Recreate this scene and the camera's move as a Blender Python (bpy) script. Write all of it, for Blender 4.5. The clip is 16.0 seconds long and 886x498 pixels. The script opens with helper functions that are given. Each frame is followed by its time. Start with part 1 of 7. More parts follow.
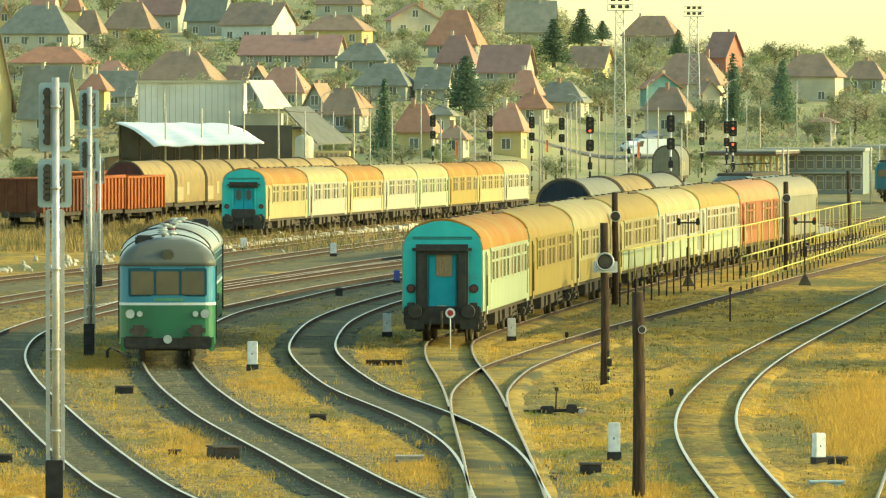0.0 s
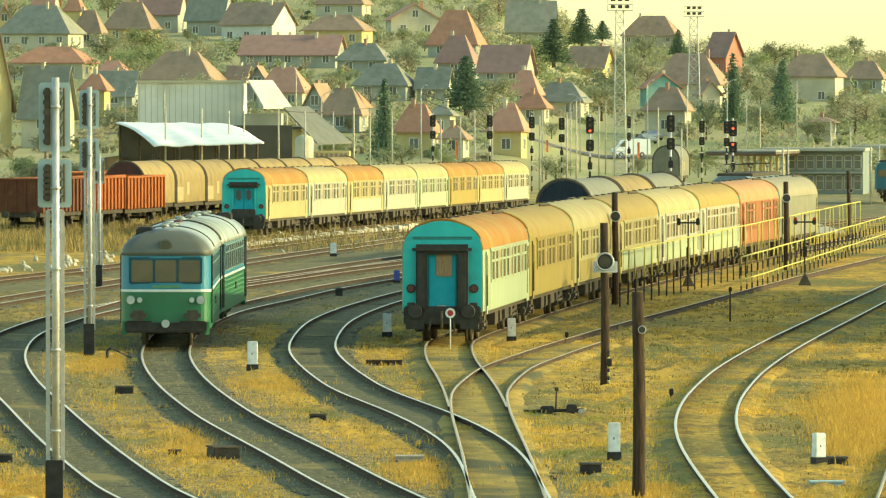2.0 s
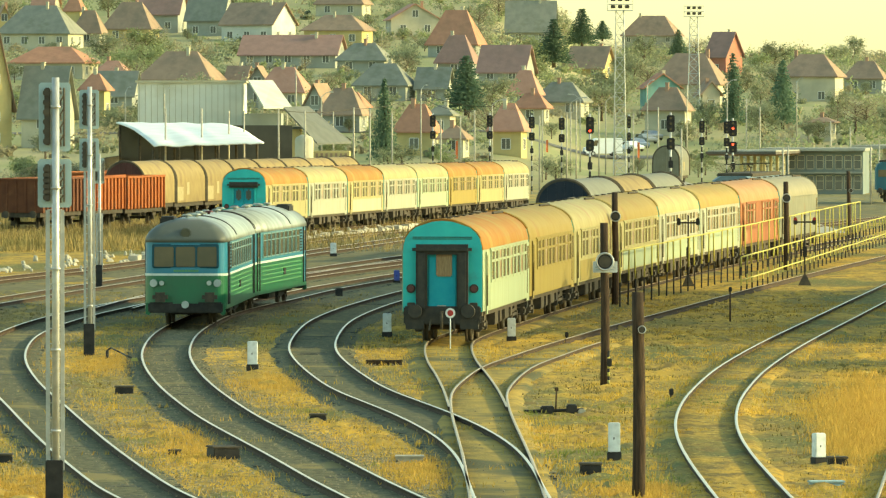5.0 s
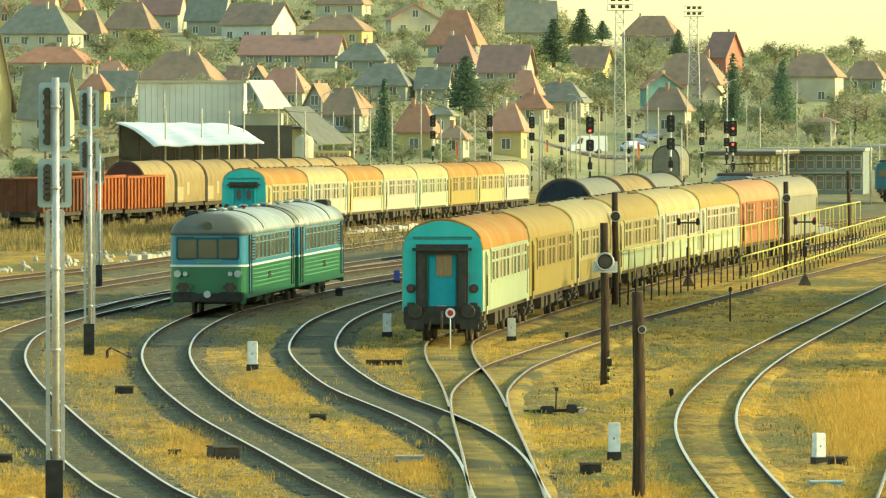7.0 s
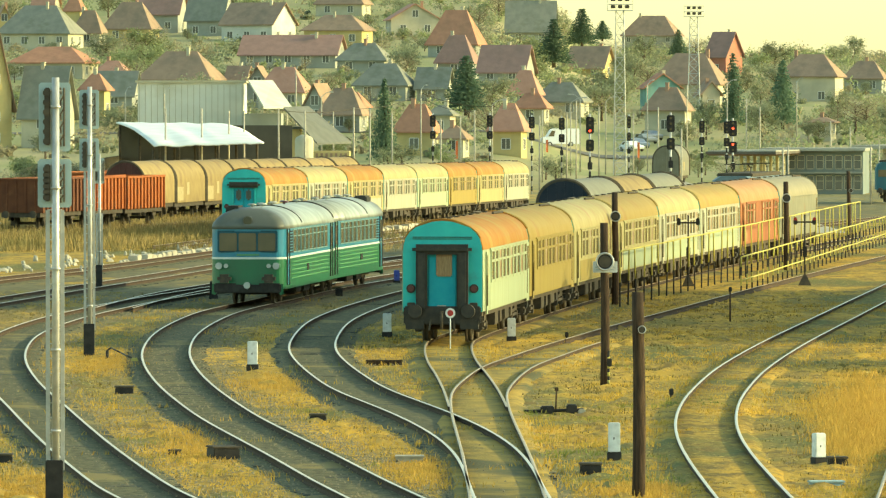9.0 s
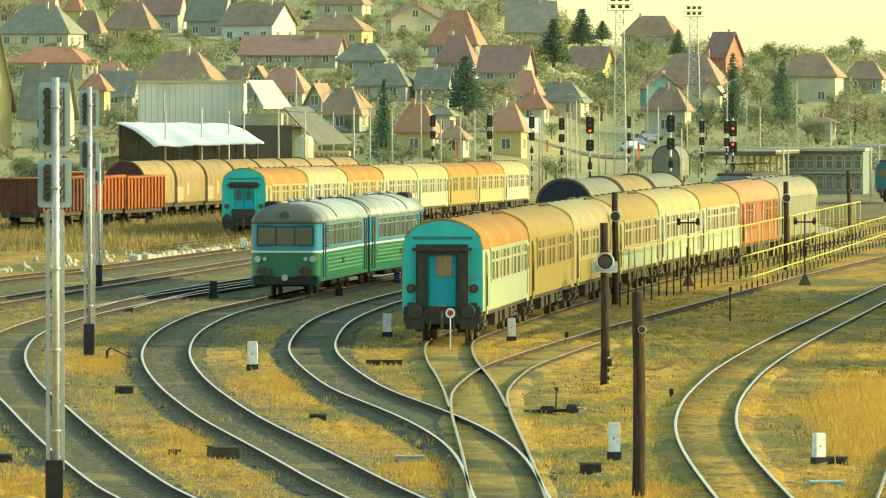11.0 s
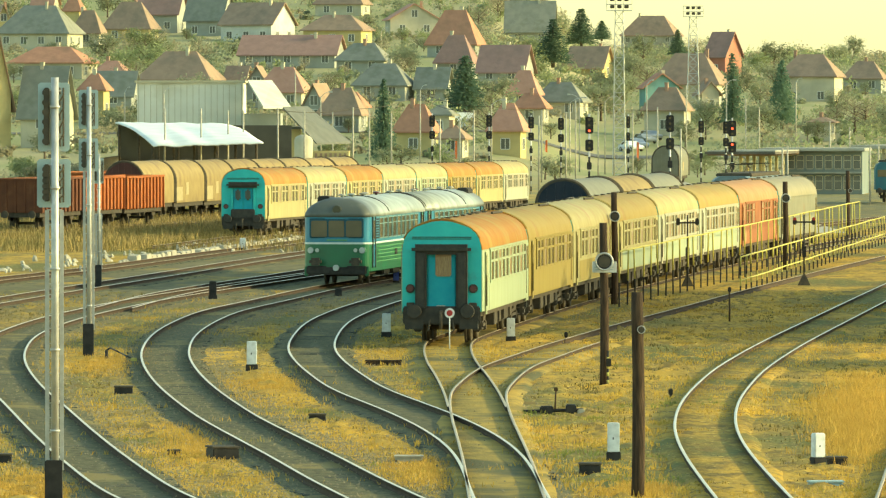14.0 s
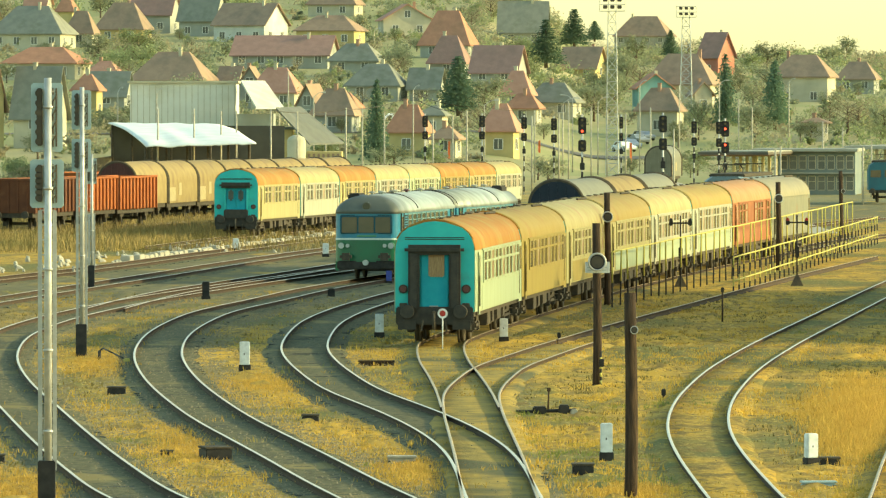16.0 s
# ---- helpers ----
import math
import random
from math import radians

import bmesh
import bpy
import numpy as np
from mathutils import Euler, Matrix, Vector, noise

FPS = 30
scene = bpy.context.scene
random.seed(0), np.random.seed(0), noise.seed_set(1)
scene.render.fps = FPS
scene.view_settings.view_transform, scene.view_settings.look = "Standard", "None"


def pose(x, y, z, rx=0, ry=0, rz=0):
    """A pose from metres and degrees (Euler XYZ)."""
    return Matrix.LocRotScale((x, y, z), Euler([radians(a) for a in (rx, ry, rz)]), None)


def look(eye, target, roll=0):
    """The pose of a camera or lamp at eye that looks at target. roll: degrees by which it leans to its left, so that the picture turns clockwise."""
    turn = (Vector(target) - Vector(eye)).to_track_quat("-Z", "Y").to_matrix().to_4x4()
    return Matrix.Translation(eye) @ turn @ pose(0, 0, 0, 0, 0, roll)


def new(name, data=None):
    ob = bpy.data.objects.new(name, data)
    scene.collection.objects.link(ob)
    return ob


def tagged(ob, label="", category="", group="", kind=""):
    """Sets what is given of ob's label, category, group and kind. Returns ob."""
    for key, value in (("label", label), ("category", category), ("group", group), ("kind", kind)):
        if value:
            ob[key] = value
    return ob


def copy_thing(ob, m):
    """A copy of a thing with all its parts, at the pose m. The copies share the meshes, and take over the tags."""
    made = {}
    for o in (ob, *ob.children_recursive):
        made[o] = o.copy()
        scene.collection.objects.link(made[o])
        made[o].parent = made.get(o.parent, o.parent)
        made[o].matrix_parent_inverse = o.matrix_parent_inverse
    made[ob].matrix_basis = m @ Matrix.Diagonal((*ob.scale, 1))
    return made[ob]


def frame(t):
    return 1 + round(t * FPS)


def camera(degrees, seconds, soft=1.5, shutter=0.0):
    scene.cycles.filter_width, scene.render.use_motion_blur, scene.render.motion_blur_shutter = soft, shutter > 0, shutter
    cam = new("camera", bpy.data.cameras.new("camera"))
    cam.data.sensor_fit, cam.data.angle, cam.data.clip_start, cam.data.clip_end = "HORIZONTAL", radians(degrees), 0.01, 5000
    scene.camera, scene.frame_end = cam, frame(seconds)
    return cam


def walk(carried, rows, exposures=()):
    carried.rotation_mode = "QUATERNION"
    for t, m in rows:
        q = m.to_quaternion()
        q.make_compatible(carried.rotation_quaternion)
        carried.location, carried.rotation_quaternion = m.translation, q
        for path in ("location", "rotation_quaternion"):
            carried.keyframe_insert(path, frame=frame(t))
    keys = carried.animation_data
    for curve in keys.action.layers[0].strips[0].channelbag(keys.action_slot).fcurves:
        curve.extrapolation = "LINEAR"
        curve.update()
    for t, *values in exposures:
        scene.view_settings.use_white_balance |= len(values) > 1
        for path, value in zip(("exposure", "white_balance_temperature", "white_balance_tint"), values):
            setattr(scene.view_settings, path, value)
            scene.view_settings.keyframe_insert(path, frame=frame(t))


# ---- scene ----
cam = camera(6.41, 16.0, soft=1.25, shutter=0.5)
EYE = (0.0, 0.0, 7.8)
TILT = 88.961
walk(cam, [(0.0, pose(*EYE, TILT, 0, 0)), (13.7, pose(*EYE, TILT, 0, 0)), (14.1, pose(*EYE, TILT, 0, -0.006)),
           (14.5, pose(*EYE, TILT, 0, -0.006)), (15.0, pose(*EYE, TILT, 0, 0)), (15.3, pose(*EYE, TILT, 0, -0.004)),
           (15.5, pose(*EYE, TILT, 0, -0.012)), (15.75, pose(*EYE, TILT, 0, -0.034)), (16.0, pose(*EYE, TILT + 0.003, 0, -0.056))],
     exposures=[(0.0, 1.51, 7850, -16), (16.0, 1.51, 7850, -16)])

# ---- world and sun ----
SUN_AZ = radians(90.0)          # from +X, square to the view
SUN_EL = radians(18.0)
world = bpy.data.worlds.new("sky")
scene.world = world
world.use_nodes = True
wn = world.node_tree.nodes
sky = wn.new("ShaderNodeTexSky")
sky.sky_type = "NISHITA"
sky.sun_disc = False
sky.sun_elevation = SUN_EL
sky.sun_rotation = SUN_AZ
sky.air_density = 1.0
sky.dust_density = 1.0
sky.ozone_density = 1.0
wn["Background"].inputs["Strength"].default_value = 0.15
world.node_tree.links.new(sky.outputs[0], wn["Background"].inputs[0])
sun = new("sun", bpy.data.lights.new("sun", "SUN"))
sun.data.energy = 1.98
sun.data.angle = radians(0.6)
sun.data.color = (1.0, 0.83, 0.56)
sun.matrix_world = look((200, 250, 60), (200 - math.cos(SUN_EL), 250, 60 - math.sin(SUN_EL)))

# ---- materials ----
def rgb(*c):
    return (*c, 1.0)


def mat(name, base, second=None, scale=4.0, rough=0.8, metal=0.0, bump=0.0, bscale=None, third=None, tscale=0.4, tlo=0.5, thi=0.65, lo=0.35, hi=0.65,
        per_object=0.0, coords="Object", stretch=None, leafy=0.0):
    """Two-scale procedural surface: grain between base and second, patches of third."""
    m = bpy.data.materials.new(name)
    m.use_nodes = True
    n, l = m.node_tree.nodes, m.node_tree.links
    b = n["Principled BSDF"]
    b.inputs["Roughness"].default_value = rough
    b.inputs["Metallic"].default_value = metal
    if rough > 0.42:
        b.inputs["Specular IOR Level"].default_value = 0.12
    second = second or tuple(c * 0.75 for c in base)
    tc = n.new("ShaderNodeTexCoord")
    src = tc.outputs["Object"]
    if coords == "World":
        src = n.new("ShaderNodeNewGeometry").outputs["Position"]
    if stretch:
        mp = n.new("ShaderNodeMapping")
        mp.inputs["Scale"].default_value = stretch
        l.new(src, mp.inputs[0])
        src = mp.outputs[0]

    def band(sc, a, z, detail):
        t = n.new("ShaderNodeTexNoise")
        t.inputs["Scale"].default_value = sc
        t.inputs["Detail"].default_value = detail
        l.new(src, t.inputs["Vector"])
        r = n.new("ShaderNodeMapRange")
        r.inputs[1].default_value, r.inputs[2].default_value = a, z
        l.new(t.outputs[0], r.inputs[0])
        return r.outputs[0]

    def mix(fac, a, c):
        x = n.new("ShaderNodeMix")
        x.data_type = "RGBA"
        l.new(fac, x.inputs[0])
        for sock, v in ((x.inputs[6], a), (x.inputs[7], c)):
            if isinstance(v, tuple):
                sock.default_value = rgb(*v)
            else:
                l.new(v, sock)
        return x.outputs[2]

    col = mix(band(scale, lo, hi, 5), base, second)
    if third:
        col = mix(band(tscale, tlo, thi, 4), col, third)
    if per_object:
        oi = n.new("ShaderNodeObjectInfo")
        hs = n.new("ShaderNodeHueSaturation")
        r = n.new("ShaderNodeMapRange")
        r.inputs[3].default_value, r.inputs[4].default_value = 1 - per_object, 1 + per_object
        l.new(oi.outputs["Random"], r.inputs[0])
        l.new(r.outputs[0], hs.inputs["Value"])
        l.new(col, hs.inputs["Color"])
        col = hs.outputs[0]
    l.new(col, b.inputs["Base Color"])
    if leafy:
        tr = n.new("ShaderNodeBsdfTranslucent")
        l.new(col, tr.inputs["Color"])
        ms = n.new("ShaderNodeMixShader")
        ms.inputs[0].default_value = leafy
        l.new(b.outputs[0], ms.inputs[1])
        l.new(tr.outputs[0], ms.inputs[2])
        l.new(ms.outputs[0], n["Material Output"].inputs["Surface"])
    if bump:
        t = n.new("ShaderNodeTexNoise")
        t.inputs["Scale"].default_value = bscale or scale * 3
        t.inputs["Detail"].default_value = 4
        l.new(src, t.inputs["Vector"])
        bp = n.new("ShaderNodeBump")
        bp.inputs["Strength"].default_value = bump
        bp.inputs["Distance"].default_value = 0.05
        l.new(t.outputs[0], bp.inputs["Height"])
        l.new(bp.outputs[0], b.inputs["Normal"])
    return m


def glow(name, colour, strength):
    m = bpy.data.materials.new(name)
    m.use_nodes = True
    b = m.node_tree.nodes["Principled BSDF"]
    b.inputs["Base Color"].default_value = rgb(*colour)
    b.inputs["Emission Color"].default_value = rgb(*colour)
    b.inputs["Emission Strength"].default_value = strength
    return m


def grass_ground():
    """Dry turf: straw and olive patches, darker tufts, fine speckle."""
    m = bpy.data.materials.new("dry grass ground")
    m.use_nodes = True
    n, l = m.node_tree.nodes, m.node_tree.links
    b = n["Principled BSDF"]
    b.inputs["Roughness"].default_value = 0.95
    b.inputs["Specular IOR Level"].default_value = 0.12
    pos = n.new("ShaderNodeNewGeometry").outputs["Position"]
    mp = n.new("ShaderNodeMapping")
    mp.inputs["Scale"].default_value = (1.0, 0.35, 1.0)
    l.new(pos, mp.inputs[0])

    def layer(scale, a, z, detail, rough=0.6):
        t = n.new("ShaderNodeTexNoise")
        t.inputs["Scale"].default_value, t.inputs["Detail"].default_value, t.inputs["Roughness"].default_value = scale, detail, rough
        l.new(mp.outputs[0], t.inputs["Vector"])
        r = n.new("ShaderNodeMapRange")
        r.inputs[1].default_value, r.inputs[2].default_value = a, z
        l.new(t.outputs[0], r.inputs[0])
        return r.outputs[0]

    def mix(fac, a, c):
        x = n.new("ShaderNodeMix")
        x.data_type = "RGBA"
        l.new(fac, x.inputs[0])
        for sock, v in ((x.inputs[6], a), (x.inputs[7], c)):
            if isinstance(v, tuple):
                sock.default_value = rgb(*v)
            else:
                l.new(v, sock)
        return x.outputs[2]

    col = mix(layer(0.45, 0.40, 0.62, 6), (0.54, 0.32, 0.046), (0.31, 0.20, 0.043))
    col = mix(layer(0.13, 0.47, 0.58, 5), col, (0.15, 0.14, 0.042))
    col = mix(layer(1.1, 0.52, 0.62, 6, 0.7), col, (0.20, 0.13, 0.035))
    col = mix(layer(3.2, 0.50, 0.66, 6, 0.75), col, (0.13, 0.095, 0.03))
    col = mix(layer(5.5, 0.56, 0.70, 6, 0.75), col, (0.68, 0.48, 0.13))
    # a darker gravel colour covers the yard between the far tracks
    across = n.new("ShaderNodeVectorMath")
    across.operation = "DOT_PRODUCT"
    across.inputs[1].default_value = (1.0, -0.1225, 0.0)
    l.new(pos, across.inputs[0])
    deep = n.new("ShaderNodeVectorMath")
    deep.operation = "DOT_PRODUCT"
    deep.inputs[1].default_value = (0.0, 1.0, 0.0)
    l.new(pos, deep.inputs[0])
    rag = n.new("ShaderNodeTexNoise")
    rag.inputs["Scale"].default_value, rag.inputs["Detail"].default_value = 0.35, 5.0
    l.new(mp.outputs[0], rag.inputs["Vector"])

    def edge(v, a, z):
        r = n.new("ShaderNodeMapRange")
        r.inputs[1].default_value, r.inputs[2].default_value = a, z
        l.new(v, r.inputs[0])
        return r.outputs[0]

    def combine(op, a, c):
        x = n.new("ShaderNodeMath")
        x.operation = op
        x.use_clamp = True
        l.new(a, x.inputs[0])
        l.new(c, x.inputs[1])
        return x.outputs[0]
    yard = combine("MULTIPLY", combine("MULTIPLY", edge(across.outputs["Value"], -66.5, -64.5), edge(across.outputs["Value"], -36.0, -39.0)), edge(deep.outputs["Value"], 275.0, 325.0))
    yard = combine("MULTIPLY", yard, edge(rag.outputs[0], 0.30, 0.46))
    col = mix(yard, col, mix(layer(1.3, 0.4, 0.62, 6, 0.7), (0.125, 0.11, 0.055), (0.20, 0.165, 0.075)))
    # the hillside meadow beyond the yard is greener
    sep = n.new("ShaderNodeSeparateXYZ")
    l.new(pos, sep.inputs[0])
    far = n.new("ShaderNodeMapRange")
    far.inputs[1].default_value, far.inputs[2].default_value = 660.0, 960.0
    l.new(sep.outputs[1], far.inputs[0])
    meadow = mix(layer(0.05, 0.42, 0.60, 5), (0.27, 0.27, 0.12), (0.36, 0.31, 0.16))
    col = mix(far.outputs[0], col, meadow)
    l.new(col, b.inputs["Base Color"])
    t = n.new("ShaderNodeTexNoise")
    t.inputs["Scale"].default_value, t.inputs["Detail"].default_value = 5.0, 6.0
    l.new(mp.outputs[0], t.inputs["Vector"])
    bp = n.new("ShaderNodeBump")
    bp.inputs["Strength"].default_value, bp.inputs["Distance"].default_value = 0.55, 0.10
    l.new(t.outputs[0], bp.inputs["Height"])
    l.new(bp.outputs[0], b.inputs["Normal"])
    return m


M_GRASS = grass_ground()
M_BALLAST = mat("ballast stones", (0.165, 0.148, 0.074), (0.088, 0.082, 0.045), 5.0, 0.95, bump=1.0, bscale=14, third=(0.24, 0.19, 0.075), tscale=0.3, tlo=0.58, thi=0.66, coords="World", stretch=(1, 0.6, 1))
M_WORNBED = mat("grassy worn track bed", (0.42, 0.28, 0.065), (0.23, 0.175, 0.055), 1.6, 0.95, bump=0.8, bscale=9, third=(0.12, 0.11, 0.05), tscale=0.28, tlo=0.50, thi=0.62, coords="World", stretch=(1, 0.5, 1))
M_RAILTOP = mat("polished rail head", (0.66, 0.56, 0.40), (0.52, 0.43, 0.30), 3.0, 0.38, 0.55, coords="World")
M_RAILRUST = mat("rusty rail web", (0.085, 0.058, 0.036), (0.048, 0.034, 0.024), 6.0, 0.9)
M_RAILOLD = mat("dull rusty rail head", (0.50, 0.40, 0.25), (0.36, 0.27, 0.16), 3.0, 0.5, 0.35, coords="World")
M_SLEEPER = mat("weathered sleeper", (0.075, 0.075, 0.055), (0.05, 0.055, 0.045), 8.0, 0.95, per_object=0.3)
M_TEAL = mat("teal coach paint", (0.06, 0.47, 0.43), (0.05, 0.41, 0.39), 2.0, 0.5, third=(0.07, 0.30, 0.28), tscale=1.2, tlo=0.58, thi=0.75)
M_TEALDOOR = mat("blue green door paint", (0.02, 0.27, 0.34), (0.03, 0.32, 0.37), 2.5, 0.5)
# rubber, underframe and black paint: dusty blacks, lifted further to imitate haze
M_RUBBER = mat("dusty haze-lifted black rubber", (0.042, 0.042, 0.036), (0.06, 0.056, 0.045), 5.0, 0.85)
M_UNDER = mat("grimy underframe", (0.062, 0.055, 0.042), (0.10, 0.082, 0.056), 4.0, 0.9)
M_GLASS = mat("dark window glass", (0.10, 0.08, 0.045), (0.15, 0.115, 0.06), 0.8, 0.12)
M_STEEL = mat("galvanised steel", (0.51, 0.50, 0.45), (0.39, 0.385, 0.345), 5.0, 0.45, 0.35)
M_BLACKPAINT = mat("black paint", (0.024, 0.023, 0.021), (0.046, 0.042, 0.036), 4.0, 0.6)
M_WHITEBOX = mat("chipped white paint", (0.72, 0.74, 0.70), (0.55, 0.56, 0.52), 6.0, 0.7, third=(0.35, 0.33, 0.27), tscale=3.0, tlo=0.62, thi=0.7)
M_WOODPOLE = mat("tarred wooden pole", (0.085, 0.055, 0.032), (0.035, 0.025, 0.018), 3.0, 0.9, bump=0.6, bscale=12, stretch=(6, 6, 0.6))
M_YELLOW = mat("faded yellow paint", (0.50, 0.43, 0.10), (0.40, 0.35, 0.12), 5.0, 0.65, third=(0.2, 0.17, 0.07), tscale=2.5, tlo=0.6, thi=0.72)
# ---- mesh helpers ----
def part(name, bm, material, parent=None, label=""):
    me = bpy.data.meshes.new(name)
    bm.to_mesh(me)
    bm.free()
    for m in (material if isinstance(material, (list, tuple)) else [material]):
        me.materials.append(m)
    ob = new(name, me)
    ob.parent = parent
    if label:
        ob["label"] = label
    return ob


def share(name, src, parent, x=0.0, y=0.0, z=0.0, rz=0.0, label=""):
    """Another object on the mesh of src."""
    ob = new(name, src.data)
    ob.parent = parent
    ob.matrix_basis = pose(x, y, z, 0, 0, rz)
    if label:
        ob["label"] = label
    return ob


def box(bm, x0, x1, y0, y1, z0, z1, mi=0):
    v = [bm.verts.new(p) for p in ((x0, y0, z0), (x1, y0, z0), (x1, y1, z0), (x0, y1, z0), (x0, y0, z1), (x1, y0, z1), (x1, y1, z1), (x0, y1, z1))]
    fs = [bm.faces.new([v[i] for i in f]) for f in ((3, 2, 1, 0), (4, 5, 6, 7), (0, 1, 5, 4), (1, 2, 6, 5), (2, 3, 7, 6), (3, 0, 4, 7))]
    for f in fs:
        f.material_index = mi
    return fs


def rbox(bm, x0, x1, y0, y1, z0, z1, r=0.02, mi=0):
    """A box with bevelled edges."""
    b = bmesh.new()
    box(b, x0, x1, y0, y1, z0, z1, mi)
    bmesh.ops.bevel(b, geom=b.edges[:], offset=r, segments=2, affect="EDGES")
    for f in b.faces:
        f.material_index = mi
    me = bpy.data.meshes.new("tmp")
    b.to_mesh(me)
    b.free()
    bm.from_mesh(me)
    bpy.data.meshes.remove(me)


def tube(bm, a, b, r0, r1=None, n=8, mi=0, caps=True):
    a, b = Vector(a), Vector(b)
    r1 = r0 if r1 is None else r1
    d = (b - a).normalized()
    u = d.orthogonal().normalized()
    w = d.cross(u)
    rings = []
    for c, r in ((a, r0), (b, r1)):
        rings.append([bm.verts.new(c + r * (math.cos(t) * u + math.sin(t) * w)) for t in (2 * math.pi * i / n for i in range(n))])
    for i in range(n):
        f = bm.faces.new((rings[0][i], rings[0][(i + 1) % n], rings[1][(i + 1) % n], rings[1][i]))
        f.material_index, f.smooth = mi, n > 6
    if caps:
        bm.faces.new(rings[0][::-1]).material_index = mi
        bm.faces.new(rings[1]).material_index = mi


def loft(bm, rings, mi=0, smooth=True, close=False, ends=True):
    vs = [[bm.verts.new(p) for p in r] for r in rings]
    n = len(vs[0])
    for a, b in zip(vs, vs[1:]):
        for i in range(n if close else n - 1):
            f = bm.faces.new((a[i], a[(i + 1) % n], b[(i + 1) % n], b[i]))
            f.material_index, f.smooth = mi, smooth
    if ends:
        bm.faces.new(vs[0]).material_index = mi
        bm.faces.new(vs[-1][::-1]).material_index = mi
    return vs


def fix(bm):
    bmesh.ops.recalc_face_normals(bm, faces=bm.faces[:])
    return bm


def empty(name, m, label, category, group="", kind=""):
    ob = new(name)
    ob.matrix_basis = m
    return tagged(ob, label, category, group, kind)


# ---- ground ----
def smooth01(a, b, x):
    t = min(1.0, max(0.0, (x - a) / (b - a)))
    return t * t * (3 - 2 * t)


def ramp(x, pts):
    for (a, va), (b, vb) in zip(pts, pts[1:]):
        if x <= b:
            return va + (vb - va) * max(0.0, x - a) / (b - a)
    return pts[-1][1]


def height(x, y):
    """Height of the ground: a flat yard that falls slightly, then the town's hill."""
    a = x / max(y, 50.0)
    w = smooth01(0.005, 0.022, a)
    left = ramp(y, ((0, -0.2), (470, -0.2), (650, -0.95), (930, -0.95), (1170, 6.0), (1550, 20.5), (1780, 32.0), (2300, 46.0), (4600, 60.0)))
    right = ramp(y, ((0, -0.2), (470, -0.2), (650, -0.95), (1080, -0.95), (1190, 4.0), (1500, 11.0), (1780, 17.5), (2300, 19.0), (4600, 20.0)))
    return left * (1 - w) + right * w


# ---- tracks ----
def spline(pts, step=1.5, soft=8):
    """A smooth path through the points, resampled at even steps."""
    P = [Vector(p) for p in pts]
    Q = [2 * P[0] - P[1]] + P + [2 * P[-1] - P[-2]]
    out = []
    for i in range(1, len(Q) - 2):
        a, b, c, d = Q[i - 1:i + 3]
        for k in range(20):
            t = k / 20
            out.append(0.5 * (2 * b + (c - a) * t + (2 * a - 5 * b + 4 * c - d) * t * t + (3 * b - a - 3 * c + d) * t ** 3))
    out.append(P[-1])
    acc = [0.0]
    for a, b in zip(out, out[1:]):
        acc.append(acc[-1] + (b - a).length)
    arr = np.array([tuple(p) for p in out])
    s = np.arange(0, acc[-1], step)
    x, y = np.interp(s, acc, arr[:, 0]), np.interp(s, acc, arr[:, 1])
    if soft:
        k = np.hanning(2 * soft + 3)
        k /= k.sum()
        pad = len(k) // 2
        ext = lambda v: np.concatenate([2 * v[0] - v[pad:0:-1], v, 2 * v[-1] - v[-2:-pad - 2:-1]])
        x, y = np.convolve(ext(x), k, "valid"), np.convolve(ext(y), k, "valid")
    return [Vector((a, b)) for a, b in zip(x, y)]


def offset(path, d):
    out = []
    for i, p in enumerate(path):
        t = (path[min(i + 1, len(path) - 1)] - path[max(i - 1, 0)]).normalized()
        out.append(p + d * Vector((t.y, -t.x)))
    return out


def zrail(y):
    """Rail level: the far part of the yard falls a little."""
    return ramp(y, ((0, 0.0), (470, 0.0), (650, -0.75), (3000, -0.75)))


RAIL_SECTION = ((-0.07, -0.20), (-0.07, -0.165), (-0.012, -0.125), (-0.012, -0.05), (-0.036, -0.04), (-0.036, -0.006), (-0.028, 0.0),
                (0.028, 0.0), (0.036, -0.006), (0.036, -0.04), (0.012, -0.05), (0.012, -0.125), (0.07, -0.165), (0.07, -0.20))


def rail(path, parent, top):
    bm = bmesh.new()
    rings = [[bm.verts.new((p.x + q[0], p.y, zrail(p.y) + q[1])) for q in RAIL_SECTION] for p in path]
    for a, b in zip(rings, rings[1:]):
        for i in range(len(RAIL_SECTION) - 1):
            f = bm.faces.new((a[i], a[i + 1], b[i + 1], b[i]))
            f.material_index = 1 if 5 <= i <= 7 else 0
            f.smooth = True
    return part("rail", fix(bm), [M_RAILRUST, top], parent)


